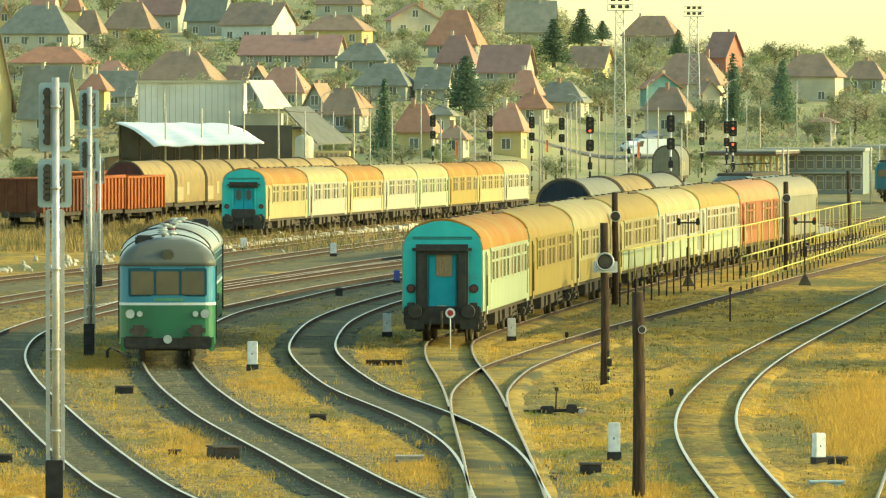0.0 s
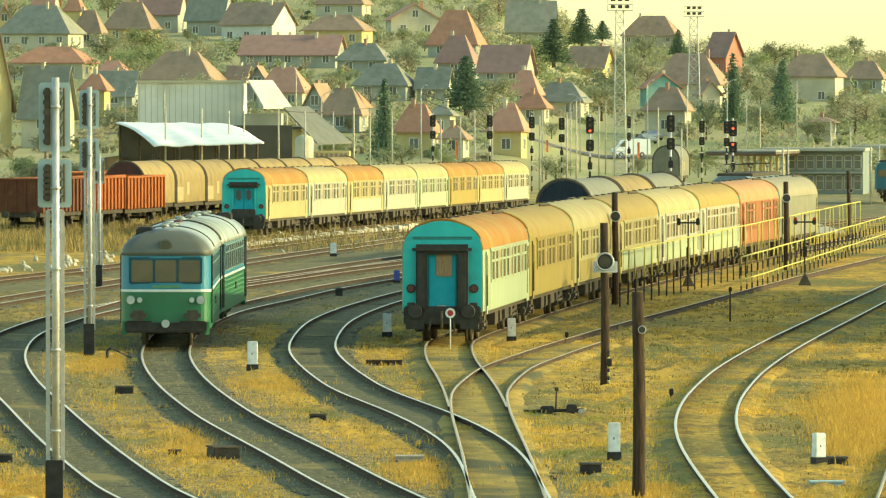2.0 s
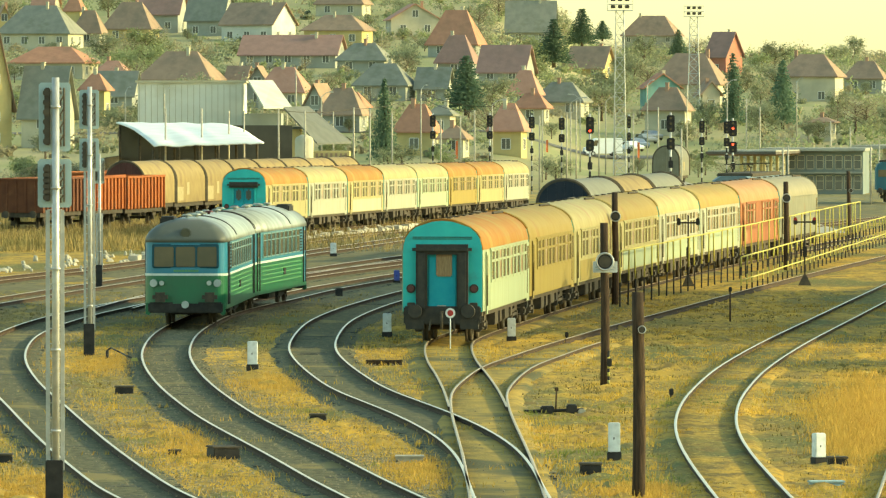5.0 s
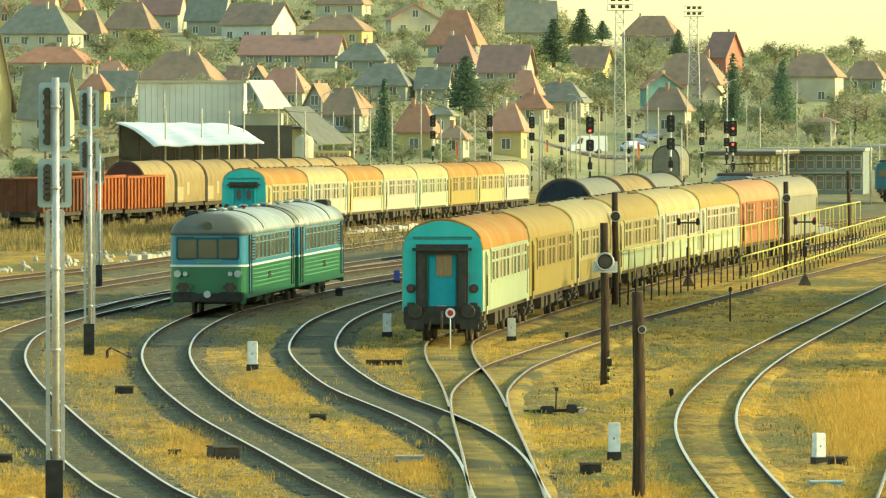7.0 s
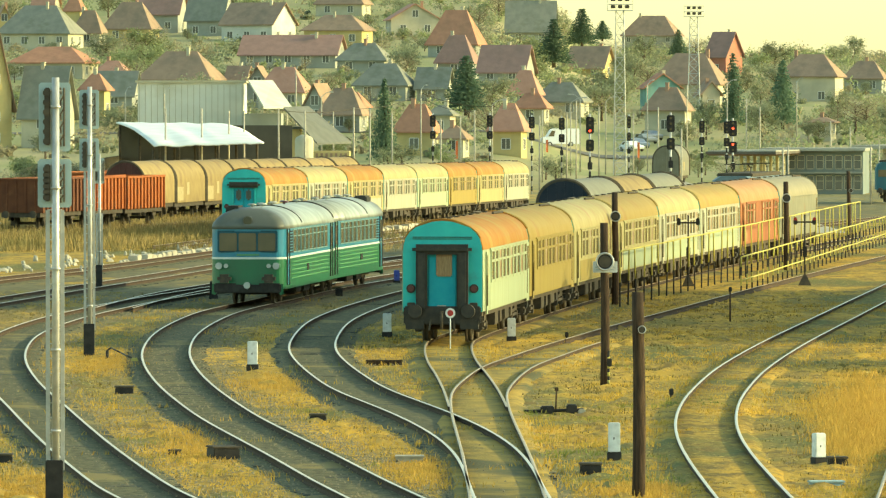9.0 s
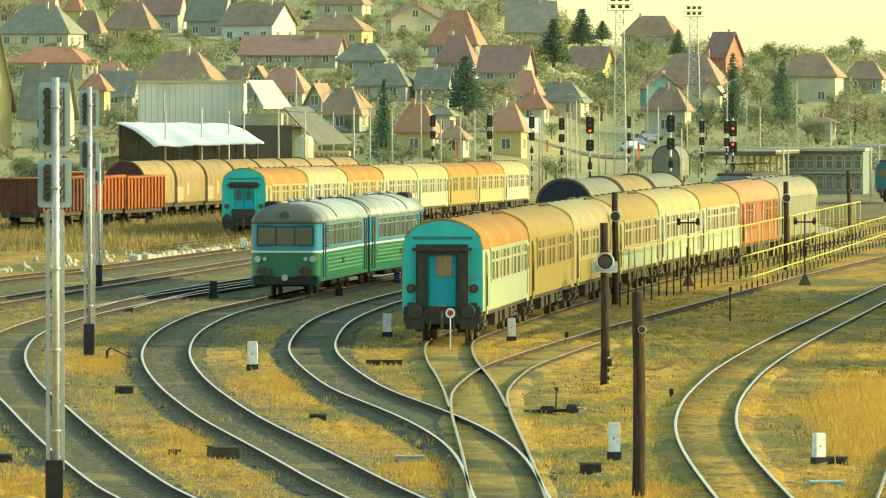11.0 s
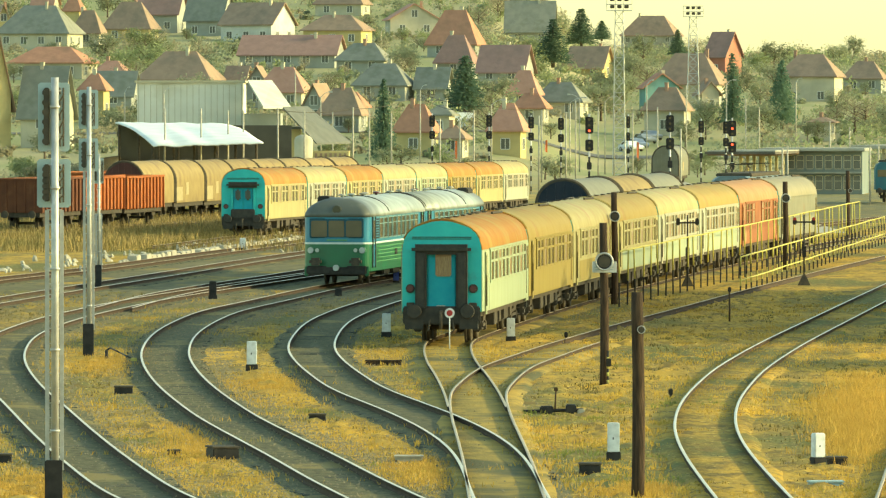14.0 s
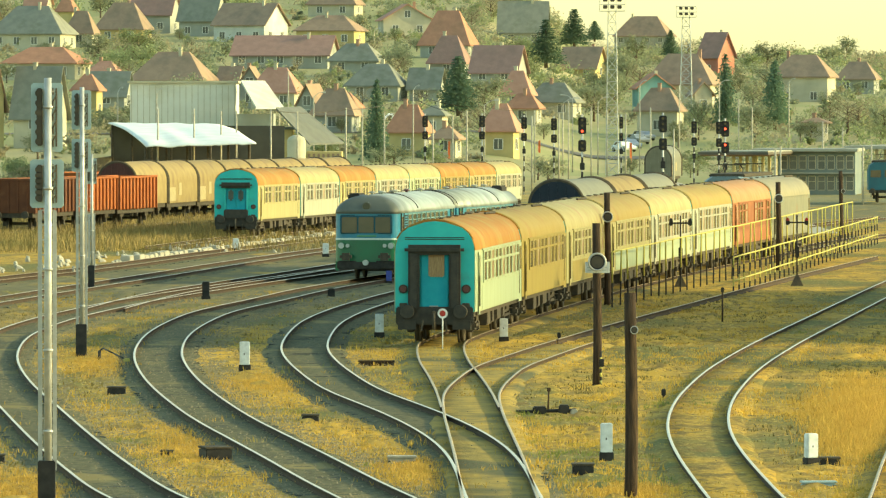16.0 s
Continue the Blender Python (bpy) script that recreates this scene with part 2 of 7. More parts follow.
def track(pts, label, top, bed=True, soft=8, left=True, right=True, width=2.5, grassy=None):
    path = spline(pts, soft=soft)
    t = empty("track", Matrix(), label, "railway track", "tracks of the yard", "structure")
    if left:
        rail(offset(path, -0.75), t, top)
    if right:
        rail(offset(path, 0.75), t, top)
    if bed:
        bm = bmesh.new()
        lanes = (-width / 2 - 0.5, -width / 2, -1.0, 0.0, 1.0, width / 2, width / 2 + 0.5)
        zs = (-0.30, -0.18, -0.15, -0.16, -0.15, -0.18, -0.30) if not grassy else (-0.29, -0.17, -0.12, -0.14, -0.12, -0.17, -0.29)
        rows = []
        for i, p in enumerate(path):
            d = (path[min(i + 1, len(path) - 1)] - path[max(i - 1, 0)]).normalized()
            row = []
            for q, z in zip(lanes, zs):
                k = q * (1 + 0.12 * noise.noise((p.x, p.y * 0.2, q)))
                row.append(bm.verts.new((p.x + k * d.y, p.y - k * d.x, zrail(p.y) + z + 0.025 * noise.noise((p.x * 2 + q, p.y * 0.7, 1.0)))))
            rows.append(row)
        for a, b in zip(rows, rows[1:]):
            for i in range(len(lanes) - 1):
                bm.faces.new((a[i], a[i + 1], b[i + 1], b[i])).smooth = True
        tagged(part("ballast", bm, grassy or M_BALLAST, t), kind="stuff")
    if grassy:
        return path
    if not bed:
        return path
    bm = bmesh.new()
    r = random.Random(len(path))
    for i in range(0, len(path) - 1):
        p = path[i]
        d = (path[i + 1] - p).normalized()
        for k in (0.25, 0.75):
            c = p + d * (1.5 * k)
            n = Vector((d.y, -d.x))
            z = zrail(c.y) - 0.178 + r.uniform(-0.03, 0.024)
            h = 1.25 + r.uniform(-0.03, 0.03)
            vs = [bm.verts.new((q.x, q.y, zz)) for zz in (z - 0.1, z) for q in (c - n * h - d * 0.12, c + n * h - d * 0.12, c + n * h + d * 0.12, c - n * h + d * 0.12)]
            for f in ((4, 5, 6, 7), (0, 1, 5, 4), (1, 2, 6, 5), (2, 3, 7, 6), (3, 0, 4, 7)):
                bm.faces.new([vs[j] for j in f])
    tagged(part("sleepers", bm, M_SLEEPER, t), kind="stuff")
    return path


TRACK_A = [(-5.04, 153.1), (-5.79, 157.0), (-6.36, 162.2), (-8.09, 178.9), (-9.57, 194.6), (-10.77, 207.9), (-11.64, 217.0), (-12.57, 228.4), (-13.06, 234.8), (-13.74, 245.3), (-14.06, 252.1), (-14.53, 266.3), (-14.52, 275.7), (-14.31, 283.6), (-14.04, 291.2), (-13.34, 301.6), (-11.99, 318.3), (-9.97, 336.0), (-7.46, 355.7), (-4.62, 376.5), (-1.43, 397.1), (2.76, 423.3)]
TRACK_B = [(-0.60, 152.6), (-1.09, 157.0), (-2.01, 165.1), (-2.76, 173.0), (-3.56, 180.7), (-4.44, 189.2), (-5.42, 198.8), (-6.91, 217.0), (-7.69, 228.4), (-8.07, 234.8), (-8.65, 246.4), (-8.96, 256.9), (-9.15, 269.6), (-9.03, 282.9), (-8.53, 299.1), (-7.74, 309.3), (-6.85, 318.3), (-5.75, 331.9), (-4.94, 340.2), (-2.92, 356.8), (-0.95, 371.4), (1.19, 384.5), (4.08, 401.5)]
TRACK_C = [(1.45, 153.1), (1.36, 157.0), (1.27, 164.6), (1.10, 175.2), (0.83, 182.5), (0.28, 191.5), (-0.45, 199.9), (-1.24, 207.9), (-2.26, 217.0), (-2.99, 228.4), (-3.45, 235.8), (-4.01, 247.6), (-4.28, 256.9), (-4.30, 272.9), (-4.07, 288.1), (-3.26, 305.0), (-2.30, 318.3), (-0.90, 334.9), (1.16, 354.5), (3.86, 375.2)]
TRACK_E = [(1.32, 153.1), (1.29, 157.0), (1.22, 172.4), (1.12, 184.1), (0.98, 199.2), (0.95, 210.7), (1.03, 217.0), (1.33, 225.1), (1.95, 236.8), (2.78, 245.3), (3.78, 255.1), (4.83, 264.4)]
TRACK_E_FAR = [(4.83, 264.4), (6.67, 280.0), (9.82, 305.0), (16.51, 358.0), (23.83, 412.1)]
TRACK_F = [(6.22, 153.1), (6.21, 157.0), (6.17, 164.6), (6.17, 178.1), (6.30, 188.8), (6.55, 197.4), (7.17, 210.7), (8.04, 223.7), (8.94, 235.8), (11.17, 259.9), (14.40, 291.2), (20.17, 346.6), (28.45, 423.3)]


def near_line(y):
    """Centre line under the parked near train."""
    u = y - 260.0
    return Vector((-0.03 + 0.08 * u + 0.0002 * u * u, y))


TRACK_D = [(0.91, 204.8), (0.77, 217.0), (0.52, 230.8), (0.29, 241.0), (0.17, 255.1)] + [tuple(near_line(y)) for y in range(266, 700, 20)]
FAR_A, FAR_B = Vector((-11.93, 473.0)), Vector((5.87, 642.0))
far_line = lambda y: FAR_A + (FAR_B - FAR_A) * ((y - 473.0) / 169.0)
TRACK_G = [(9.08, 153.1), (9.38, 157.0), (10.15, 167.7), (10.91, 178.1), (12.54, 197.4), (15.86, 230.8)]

ALL_PATHS = [np.array([tuple(p) for p in spline(q, step=2.0)]) for q in (TRACK_A, TRACK_B, TRACK_C, TRACK_D, TRACK_E, TRACK_F, TRACK_G)]


def make_ground():
    """One sheet: fine and tussocky between the near tracks, coarser with distance."""
    ys = [-300, -100, 0, 60, 100] + [120 + 0.9 * i for i in range(245)] + list(range(342, 480, 6)) + list(range(480, 1000, 20)) + list(range(1000, 1900, 25)) + [1950, 2050, 2200, 2500, 3000, 3800, 4600]
    ts = [-8.0, -3.0, -1.0, -0.3, -0.14] + [-0.075 + 0.15 * i / 180 for i in range(181)] + [0.14, 0.3, 1.0, 3.0, 8.0]
    verts, faces = [], []
    for y in ys:
        near = 120 <= y < 342
        row = [t * max(y, 130.0) for t in ts]
        gap = np.full(len(ts), 9.0)
        if near:
            for p in ALL_PATHS:
                gap = np.minimum(gap, np.min(np.hypot(p[:, 0][None, :] - np.array(row)[:, None], p[:, 1][None, :] - y), axis=1))
        for x, d in zip(row, gap):
            z = height(x, y)
            if near and abs(x) < 0.08 * max(y, 130.0):
                k = smooth01(1.3, 2.4, float(d))
                tuft = max(0.0, noise.noise((x * 1.7, y * 0.9, 4.0))) + 0.6 * max(0.0, noise.noise((x * 3.6, y * 1.1, 9.0)))
                z += 0.04 * noise.noise((x * 0.3, y * 0.05, 0.0)) + k * (0.21 * tuft - 0.03)
            elif y > 1100:
                z += 0.9 * noise.noise((x * 0.03, y * 0.01, 3.0))
            verts.append((x, y, z))
    n = len(ts)
    for j in range(len(ys) - 1):
        for i in range(n - 1):
            q = j * n + i
            faces.append((q, q + 1, q + n + 1, q + n))
    me = bpy.data.meshes.new("ground")
    me.from_pydata(verts, [], faces)
    me.polygons.foreach_set("use_smooth", [True] * len(faces))
    me.materials.append(M_GRASS)
    return tagged(new("ground", me), "dry golden grass ground of a railway yard and hillside", "ground", kind="structure")


make_ground()
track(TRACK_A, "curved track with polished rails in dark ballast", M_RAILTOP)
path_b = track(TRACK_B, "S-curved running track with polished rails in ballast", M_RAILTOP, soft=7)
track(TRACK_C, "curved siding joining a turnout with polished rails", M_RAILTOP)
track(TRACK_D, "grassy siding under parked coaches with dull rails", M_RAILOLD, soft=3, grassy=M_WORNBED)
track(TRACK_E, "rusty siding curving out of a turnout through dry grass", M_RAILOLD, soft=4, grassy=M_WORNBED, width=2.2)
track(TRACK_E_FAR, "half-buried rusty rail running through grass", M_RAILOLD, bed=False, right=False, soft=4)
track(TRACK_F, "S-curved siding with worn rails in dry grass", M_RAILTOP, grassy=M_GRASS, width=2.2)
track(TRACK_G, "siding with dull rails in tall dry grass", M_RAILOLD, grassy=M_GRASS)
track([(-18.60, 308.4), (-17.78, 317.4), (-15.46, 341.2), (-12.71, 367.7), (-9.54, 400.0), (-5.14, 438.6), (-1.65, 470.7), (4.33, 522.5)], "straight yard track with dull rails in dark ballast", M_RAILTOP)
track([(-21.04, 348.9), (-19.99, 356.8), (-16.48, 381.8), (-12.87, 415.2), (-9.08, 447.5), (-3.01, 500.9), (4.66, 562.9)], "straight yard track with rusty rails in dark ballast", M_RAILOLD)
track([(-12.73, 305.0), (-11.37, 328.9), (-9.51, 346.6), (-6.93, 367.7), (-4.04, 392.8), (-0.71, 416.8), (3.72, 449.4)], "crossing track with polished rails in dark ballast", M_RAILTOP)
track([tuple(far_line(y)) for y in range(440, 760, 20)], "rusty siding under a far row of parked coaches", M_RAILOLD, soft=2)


# ---- rail vehicles ----
COACH_PAINT = {
    "mint": mat("pale mint coach paint", (0.33, 0.375, 0.235), (0.285, 0.325, 0.195), 1.5, 0.55, third=(0.350, 0.252, 0.126), tscale=0.8, tlo=0.60, thi=0.75, stretch=(1, 2.5, 0.22)),
    "tan": mat("yellowed tan coach paint", (0.301, 0.231, 0.066), (0.252, 0.185, 0.052), 1.5, 0.6, third=(0.294, 0.203, 0.091), tscale=0.7, tlo=0.55, thi=0.75, stretch=(1, 2.5, 0.22)),
    "cream": mat("cream coach paint", (0.37, 0.325, 0.15), (0.31, 0.265, 0.115), 1.5, 0.55, third=(0.294, 0.203, 0.091), tscale=0.8, tlo=0.58, thi=0.72, stretch=(1, 2.5, 0.22)),
    "white": mat("chalky white coach paint", (0.364, 0.357, 0.259), (0.301, 0.294, 0.203), 1.5, 0.55, third=(0.280, 0.252, 0.182), tscale=0.9, tlo=0.60, thi=0.74, stretch=(1, 2.5, 0.22)),
    "red": mat("faded orange red coach paint", (0.294, 0.115, 0.042), (0.238, 0.084, 0.035), 1.2, 0.6, third=(0.350, 0.252, 0.140), tscale=0.6, tlo=0.6, thi=0.7),
    "grey": mat("grey green wagon paint", (0.210, 0.203, 0.140), (0.175, 0.168, 0.112), 1.2, 0.6, third=(0.210, 0.140, 0.070), tscale=0.7, tlo=0.6, thi=0.72),
}
ROOF_PAINT = {
    "rust": mat("rusted orange roof", (0.30, 0.128, 0.024), (0.325, 0.17, 0.042), 0.8, 0.7, third=(0.31, 0.205, 0.06), tscale=0.5, tlo=0.5, thi=0.62, stretch=(1, 1, 0.5)),
    "tan": mat("tan dusty roof", (0.277, 0.189, 0.050), (0.311, 0.223, 0.067), 1.0, 0.65, third=(0.277, 0.143, 0.046), tscale=0.4, tlo=0.56, thi=0.7),
    "pale": mat("pale weathered roof", (0.370, 0.311, 0.143), (0.319, 0.252, 0.101), 1.2, 0.65, third=(0.336, 0.227, 0.109), tscale=0.6, tlo=0.56, thi=0.66),
    "salmon": mat("salmon faded roof", (0.353, 0.176, 0.071), (0.386, 0.227, 0.101), 1.2, 0.65),
    "grey": mat("grey roof sheet", (0.27, 0.235, 0.14), (0.23, 0.20, 0.12), 1.2, 0.6),
}
M_CURTAIN = mat("brown curtain behind glass", (0.20, 0.12, 0.05), (0.30, 0.20, 0.09), 5.0, 0.35, stretch=(8, 1, 1))
M_DARKGLASS = mat("dark coach door glass", (0.03, 0.06, 0.06), (0.05, 0.08, 0.075), 2.0, 0.2)
M_REDLAMP = mat("dark red lamp glass", (0.10, 0.02, 0.02), (0.06, 0.015, 0.015), 3.0, 0.3)
BODY = 20.5
PITCH = 20.9
ROOF_ARC = [(1.40, 3.05), (1.385, 3.2), (1.32, 3.42), (1.18, 3.62), (0.96, 3.79), (0.68, 3.92), (0.35, 4.02), (0.0, 4.05)]
ROOF_ARC = ROOF_ARC + [(-x, z) for x, z in ROOF_ARC[-2::-1]]


def coach_parts():
    """Meshes that all coaches share."""
    lib = {}
    bm = bmesh.new()
    box(bm, 0, 0.02, -0.62, 0.62, 2.0, 2.98)
    lib["pane"] = bm
    bm = bmesh.new()
    rect = lambda a, z0, z1, x: [(x, -a, z0), (x, a, z0), (x, a, z1), (x, -a, z1)]
    loft(bm, [rect(0.50, 2.02, 2.95, 0.0), rect(0.50, 2.02, 2.95, 0.045), rect(0.76, 1.93, 3.02, 0.045), rect(0.76, 1.93, 3.02, 0.0)], smooth=False, close=True, ends=False)
    lib["window_frame"] = fix(bm)
    bm = bmesh.new()
    box(bm, 0.0, 0.045, -0.50, 0.50, 2.60, 2.68)
    lib["crossbar"] = bm
    bm = bmesh.new()
    for sx in (-1, 1):
        tube(bm, (sx * 0.75 - 0.07, 0, 0.46), (sx * 0.75 + 0.07, 0, 0.46), 0.46, n=20)
        tube(bm, (sx * 0.68, 0, 0.46), (sx * 0.60, 0, 0.46), 0.50, n=20)
        rbox(bm, sx * 0.98 - 0.12, sx * 0.98 + 0.12, -0.18, 0.18, 0.3, 0.62, 0.03)
    tube(bm, (-0.7, 0, 0.46), (0.7, 0, 0.46), 0.09, n=8)
    lib["wheelset"] = bm
    bm = bmesh.new()
    for sx in (-1, 1):
        rbox(bm, sx * 0.98 - 0.06, sx * 0.98 + 0.06, -1.75, 1.75, 0.56, 0.80, 0.03)
        for y in (-0.42, 0.42):
            for k in range(5):
                tube(bm, (sx * 0.98, y, 0.80 + 0.05 * k), (sx * 0.98, y, 0.825 + 0.05 * k), 0.12, n=8)
        box(bm, sx * 1.06, sx * 1.10, -0.9, 0.9, 0.45, 0.55)
    rbox(bm, -1.1, 1.1, -0.35, 0.35, 0.68, 0.98, 0.03)
    lib["bogie"] = bm
    bm = bmesh.new()
    tube(bm, (0, 0, 0), (0, -0.30, 0), 0.11, n=12)
    tube(bm, (0, -0.30, 0), (0, -0.55, 0), 0.075, n=12)
    tube(bm, (0, -0.55, 0), (0, -0.60, 0), 0.24, 0.22, n=16)
    lib["buffer"] = bm
    return lib


LIB = {}


def libpart(name, key, material, parent, x=0.0, y=0.0, z=0.0, rz=0.0, label=""):
    k = (key, material.name)
    if k not in LIB:
        src = coach_parts()
        LIB[k] = part(name, src[key], material, parent, label)
        LIB[k].matrix_basis = pose(x, y, z, 0, 0, rz)
        return LIB[k]
    return share(name, LIB[k], parent, x, y, z, rz, label)


def coach(m, paint, roof, label, group, windows=10, front=False, lower=None, blank=(), folded=False):
    c = empty("passenger_coach", m, label, "railway coach", group)
    body_m, roof_m = COACH_PAINT[paint], ROOF_PAINT[roof]
    # body sides, tapered at both ends
    bm = bmesh.new()
    prof = lambda w: [(w, 1.02), (w + 0.005, 1.08), (w + 0.01, 1.9), (w, 3.05), (-w, 3.05), (-w - 0.01, 1.9), (-w - 0.005, 1.08), (-w, 1.02)]
    rings = [[(x, y, z) for x, z in prof(w)] for y, w in ((0.0, 1.325), (1.9, 1.40), (BODY - 1.9, 1.40), (BODY, 1.325))]
    loft(bm, rings, smooth=False, close=True)
    part("body", fix(bm), body_m, c)
    if lower:
        bm = bmesh.new()
        for sx in (-1, 1):
            box(bm, sx * 1.408, sx * 1.418, 1.95, BODY - 1.95, 1.06, 1.84)
        part("lower_panel", fix(bm), COACH_PAINT[lower], c)
    bm = bmesh.new()
    rings = []
    for y, k, dz in ((0.0, 0.946, -0.03), (0.25, 0.952, 0), (1.9, 1.0, 0), (BODY - 1.9, 1.0, 0), (BODY - 0.25, 0.952, 0), (BODY, 0.946, -0.03)):
        rings.append([(x * k * 1.004, y, z + (dz if z > 3.1 else 0)) for x, z in ROOF_ARC])
    loft(bm, rings, smooth=True)
    part("roof", fix(bm), roof_m, c)
    bm = bmesh.new()
    for sx in (-1, 1):
        box(bm, sx * 1.40, sx * 1.445, 1.9, BODY - 1.9, 3.03, 3.075)
    part("gutter", fix(bm), body_m, c)
    # roof ventilators along the ridge
    for i in range(6):
        bm = bmesh.new()
        y = 2.5 + i * 3.0
        tube(bm, (0, y, 3.98), (0, y, 4.07), 0.07, n=8)
        tube(bm, (0, y, 4.07), (0, y, 4.10), 0.13, 0.10, n=10)
        part("roof_vent", bm, M_UNDER, c)
    for x in (-0.30, 0.38):
        bm = bmesh.new()
        tube(bm, (x, BODY - 4.2, 4.05), (x * 1.15, BODY - 0.5, 4.04), 0.045, n=6)
        part("roof_pipe", bm, M_UNDER, c)
    # windows on both sides
    gap = (BODY - 4.4) / windows
    for i in range(windows):
        y = 2.2 + gap * (i + 0.5)
        for sx, rz in ((1, 0), (-1, 180)):
            if i in blank:
                continue
            w = libpart("window", "window_frame", body_m, c, sx * 1.402, y, 0, rz)
            libpart("pane", "pane", M_CURTAIN if (i * 7 + windows) % 3 == 0 else M_GLASS, w, 0.006, 0, 0)
            libpart("crossbar", "crossbar", body_m, w)
    # end doors
    for y in (1.15, BODY - 1.15):
        for sx in (1, -1):
            bm = bmesh.new()
            rbox(bm, -0.015, 0.02, -0.42, 0.42, 0.92, 2.98, 0.01)
            box(bm, 0.02, 0.03, -0.25, 0.25, 2.05, 2.85, 1)
            box(bm, 0.02, 0.06, -0.47, -0.44, 1.2, 2.2, 1)
            d = part("side_door", bm, [body_m, M_GLASS], c)
            d.matrix_basis = pose(sx * 1.372, y, 0, 0, 0, (0 if sx > 0 else 180) + (2.2 if (y < 5) == (sx > 0) else -2.2))
            bm = bmesh.new()
            for k in range(3):
                box(bm, sx * 1.12 - 0.14, sx * 1.12 + 0.14, y - 0.35, y + 0.35, 0.42 + 0.22 * k, 0.46 + 0.22 * k)
            for yy in (y - 0.36, y + 0.36):
                box(bm, sx * 1.2 - 0.05, sx * 1.2 + 0.05, yy - 0.02, yy + 0.02, 0.4, 1.02)
            part("step", bm, M_UNDER, c)
    # underframe and boxes
    bm = bmesh.new()
    box(bm, -1.28, 1.28, 0.15, BODY - 0.15, 0.86, 1.03)
    box(bm, -0.5, 0.5, 5.5, BODY - 5.5, 0.6, 0.87)
    part("underframe", bm, M_UNDER, c)
    for k, (y0, y1) in enumerate(((6.2, 7.6), (8.4, 9.2), (10.5, 12.4), (13.1, 14.0))):
        for sx in (-1, 1):
            bm = bmesh.new()
            rbox(bm, sx * 1.0 - 0.25, sx * 1.0 + 0.25, y0, y1, 0.42 + 0.04 * k, 0.9, 0.03)
            part("equipment_box", bm, M_UNDER, c)
    for y in (3.4, BODY - 3.4):
        b = libpart("bogie", "bogie", M_UNDER, c, 0, y, 0)
        for dy in (-1.25, 1.25):
            libpart("wheelset", "wheelset", M_UNDER, b, 0, dy, 0)
    for sy, y0, rz in ((1, 0.0, 0), (-1, BODY, 180)):
        for sx in (-0.875, 0.875):
            libpart("buffer", "buffer", M_RUBBER, c, sx, y0 + 0.12 * sy, 1.04, rz)
    gangway(c, 0.0, 1, folded)
    if not front:
        gangway(c, BODY, -1)
    end_sheet(c, 0.0, 1, roof_m)
    end_sheet(c, BODY, -1, roof_m)
    return c


def end_sheet(c, y, sy, rim):
    """The teal end wall, set a little proud of the body."""
    bm = bmesh.new()
    ring = [(x * 0.93, z) for x, z in [(1.40, 1.02)] + ROOF_ARC + [(-1.40, 1.02)]]
    loft(bm, [[(x, y - sy * 0.03, z - 0.04 * (z > 3.9)) for x, z in ring], [(x, y + sy * 0.02, z - 0.04 * (z > 3.9)) for x, z in ring]], smooth=False, close=True)
    part("end_wall", fix(bm), M_TEAL, c, "teal painted end wall")
    bm = bmesh.new()
    pts = [(x * 0.955, z + 0.012) for x, z in ROOF_ARC[2:-2]]
    for (xa, za), (xb, zb) in zip(pts, pts[1:]):
        tube(bm, (xa, y + sy * 0.02, za), (xb, y + sy * 0.02, zb), 0.028, n=6)
    part("roof_rim", bm, rim, c)


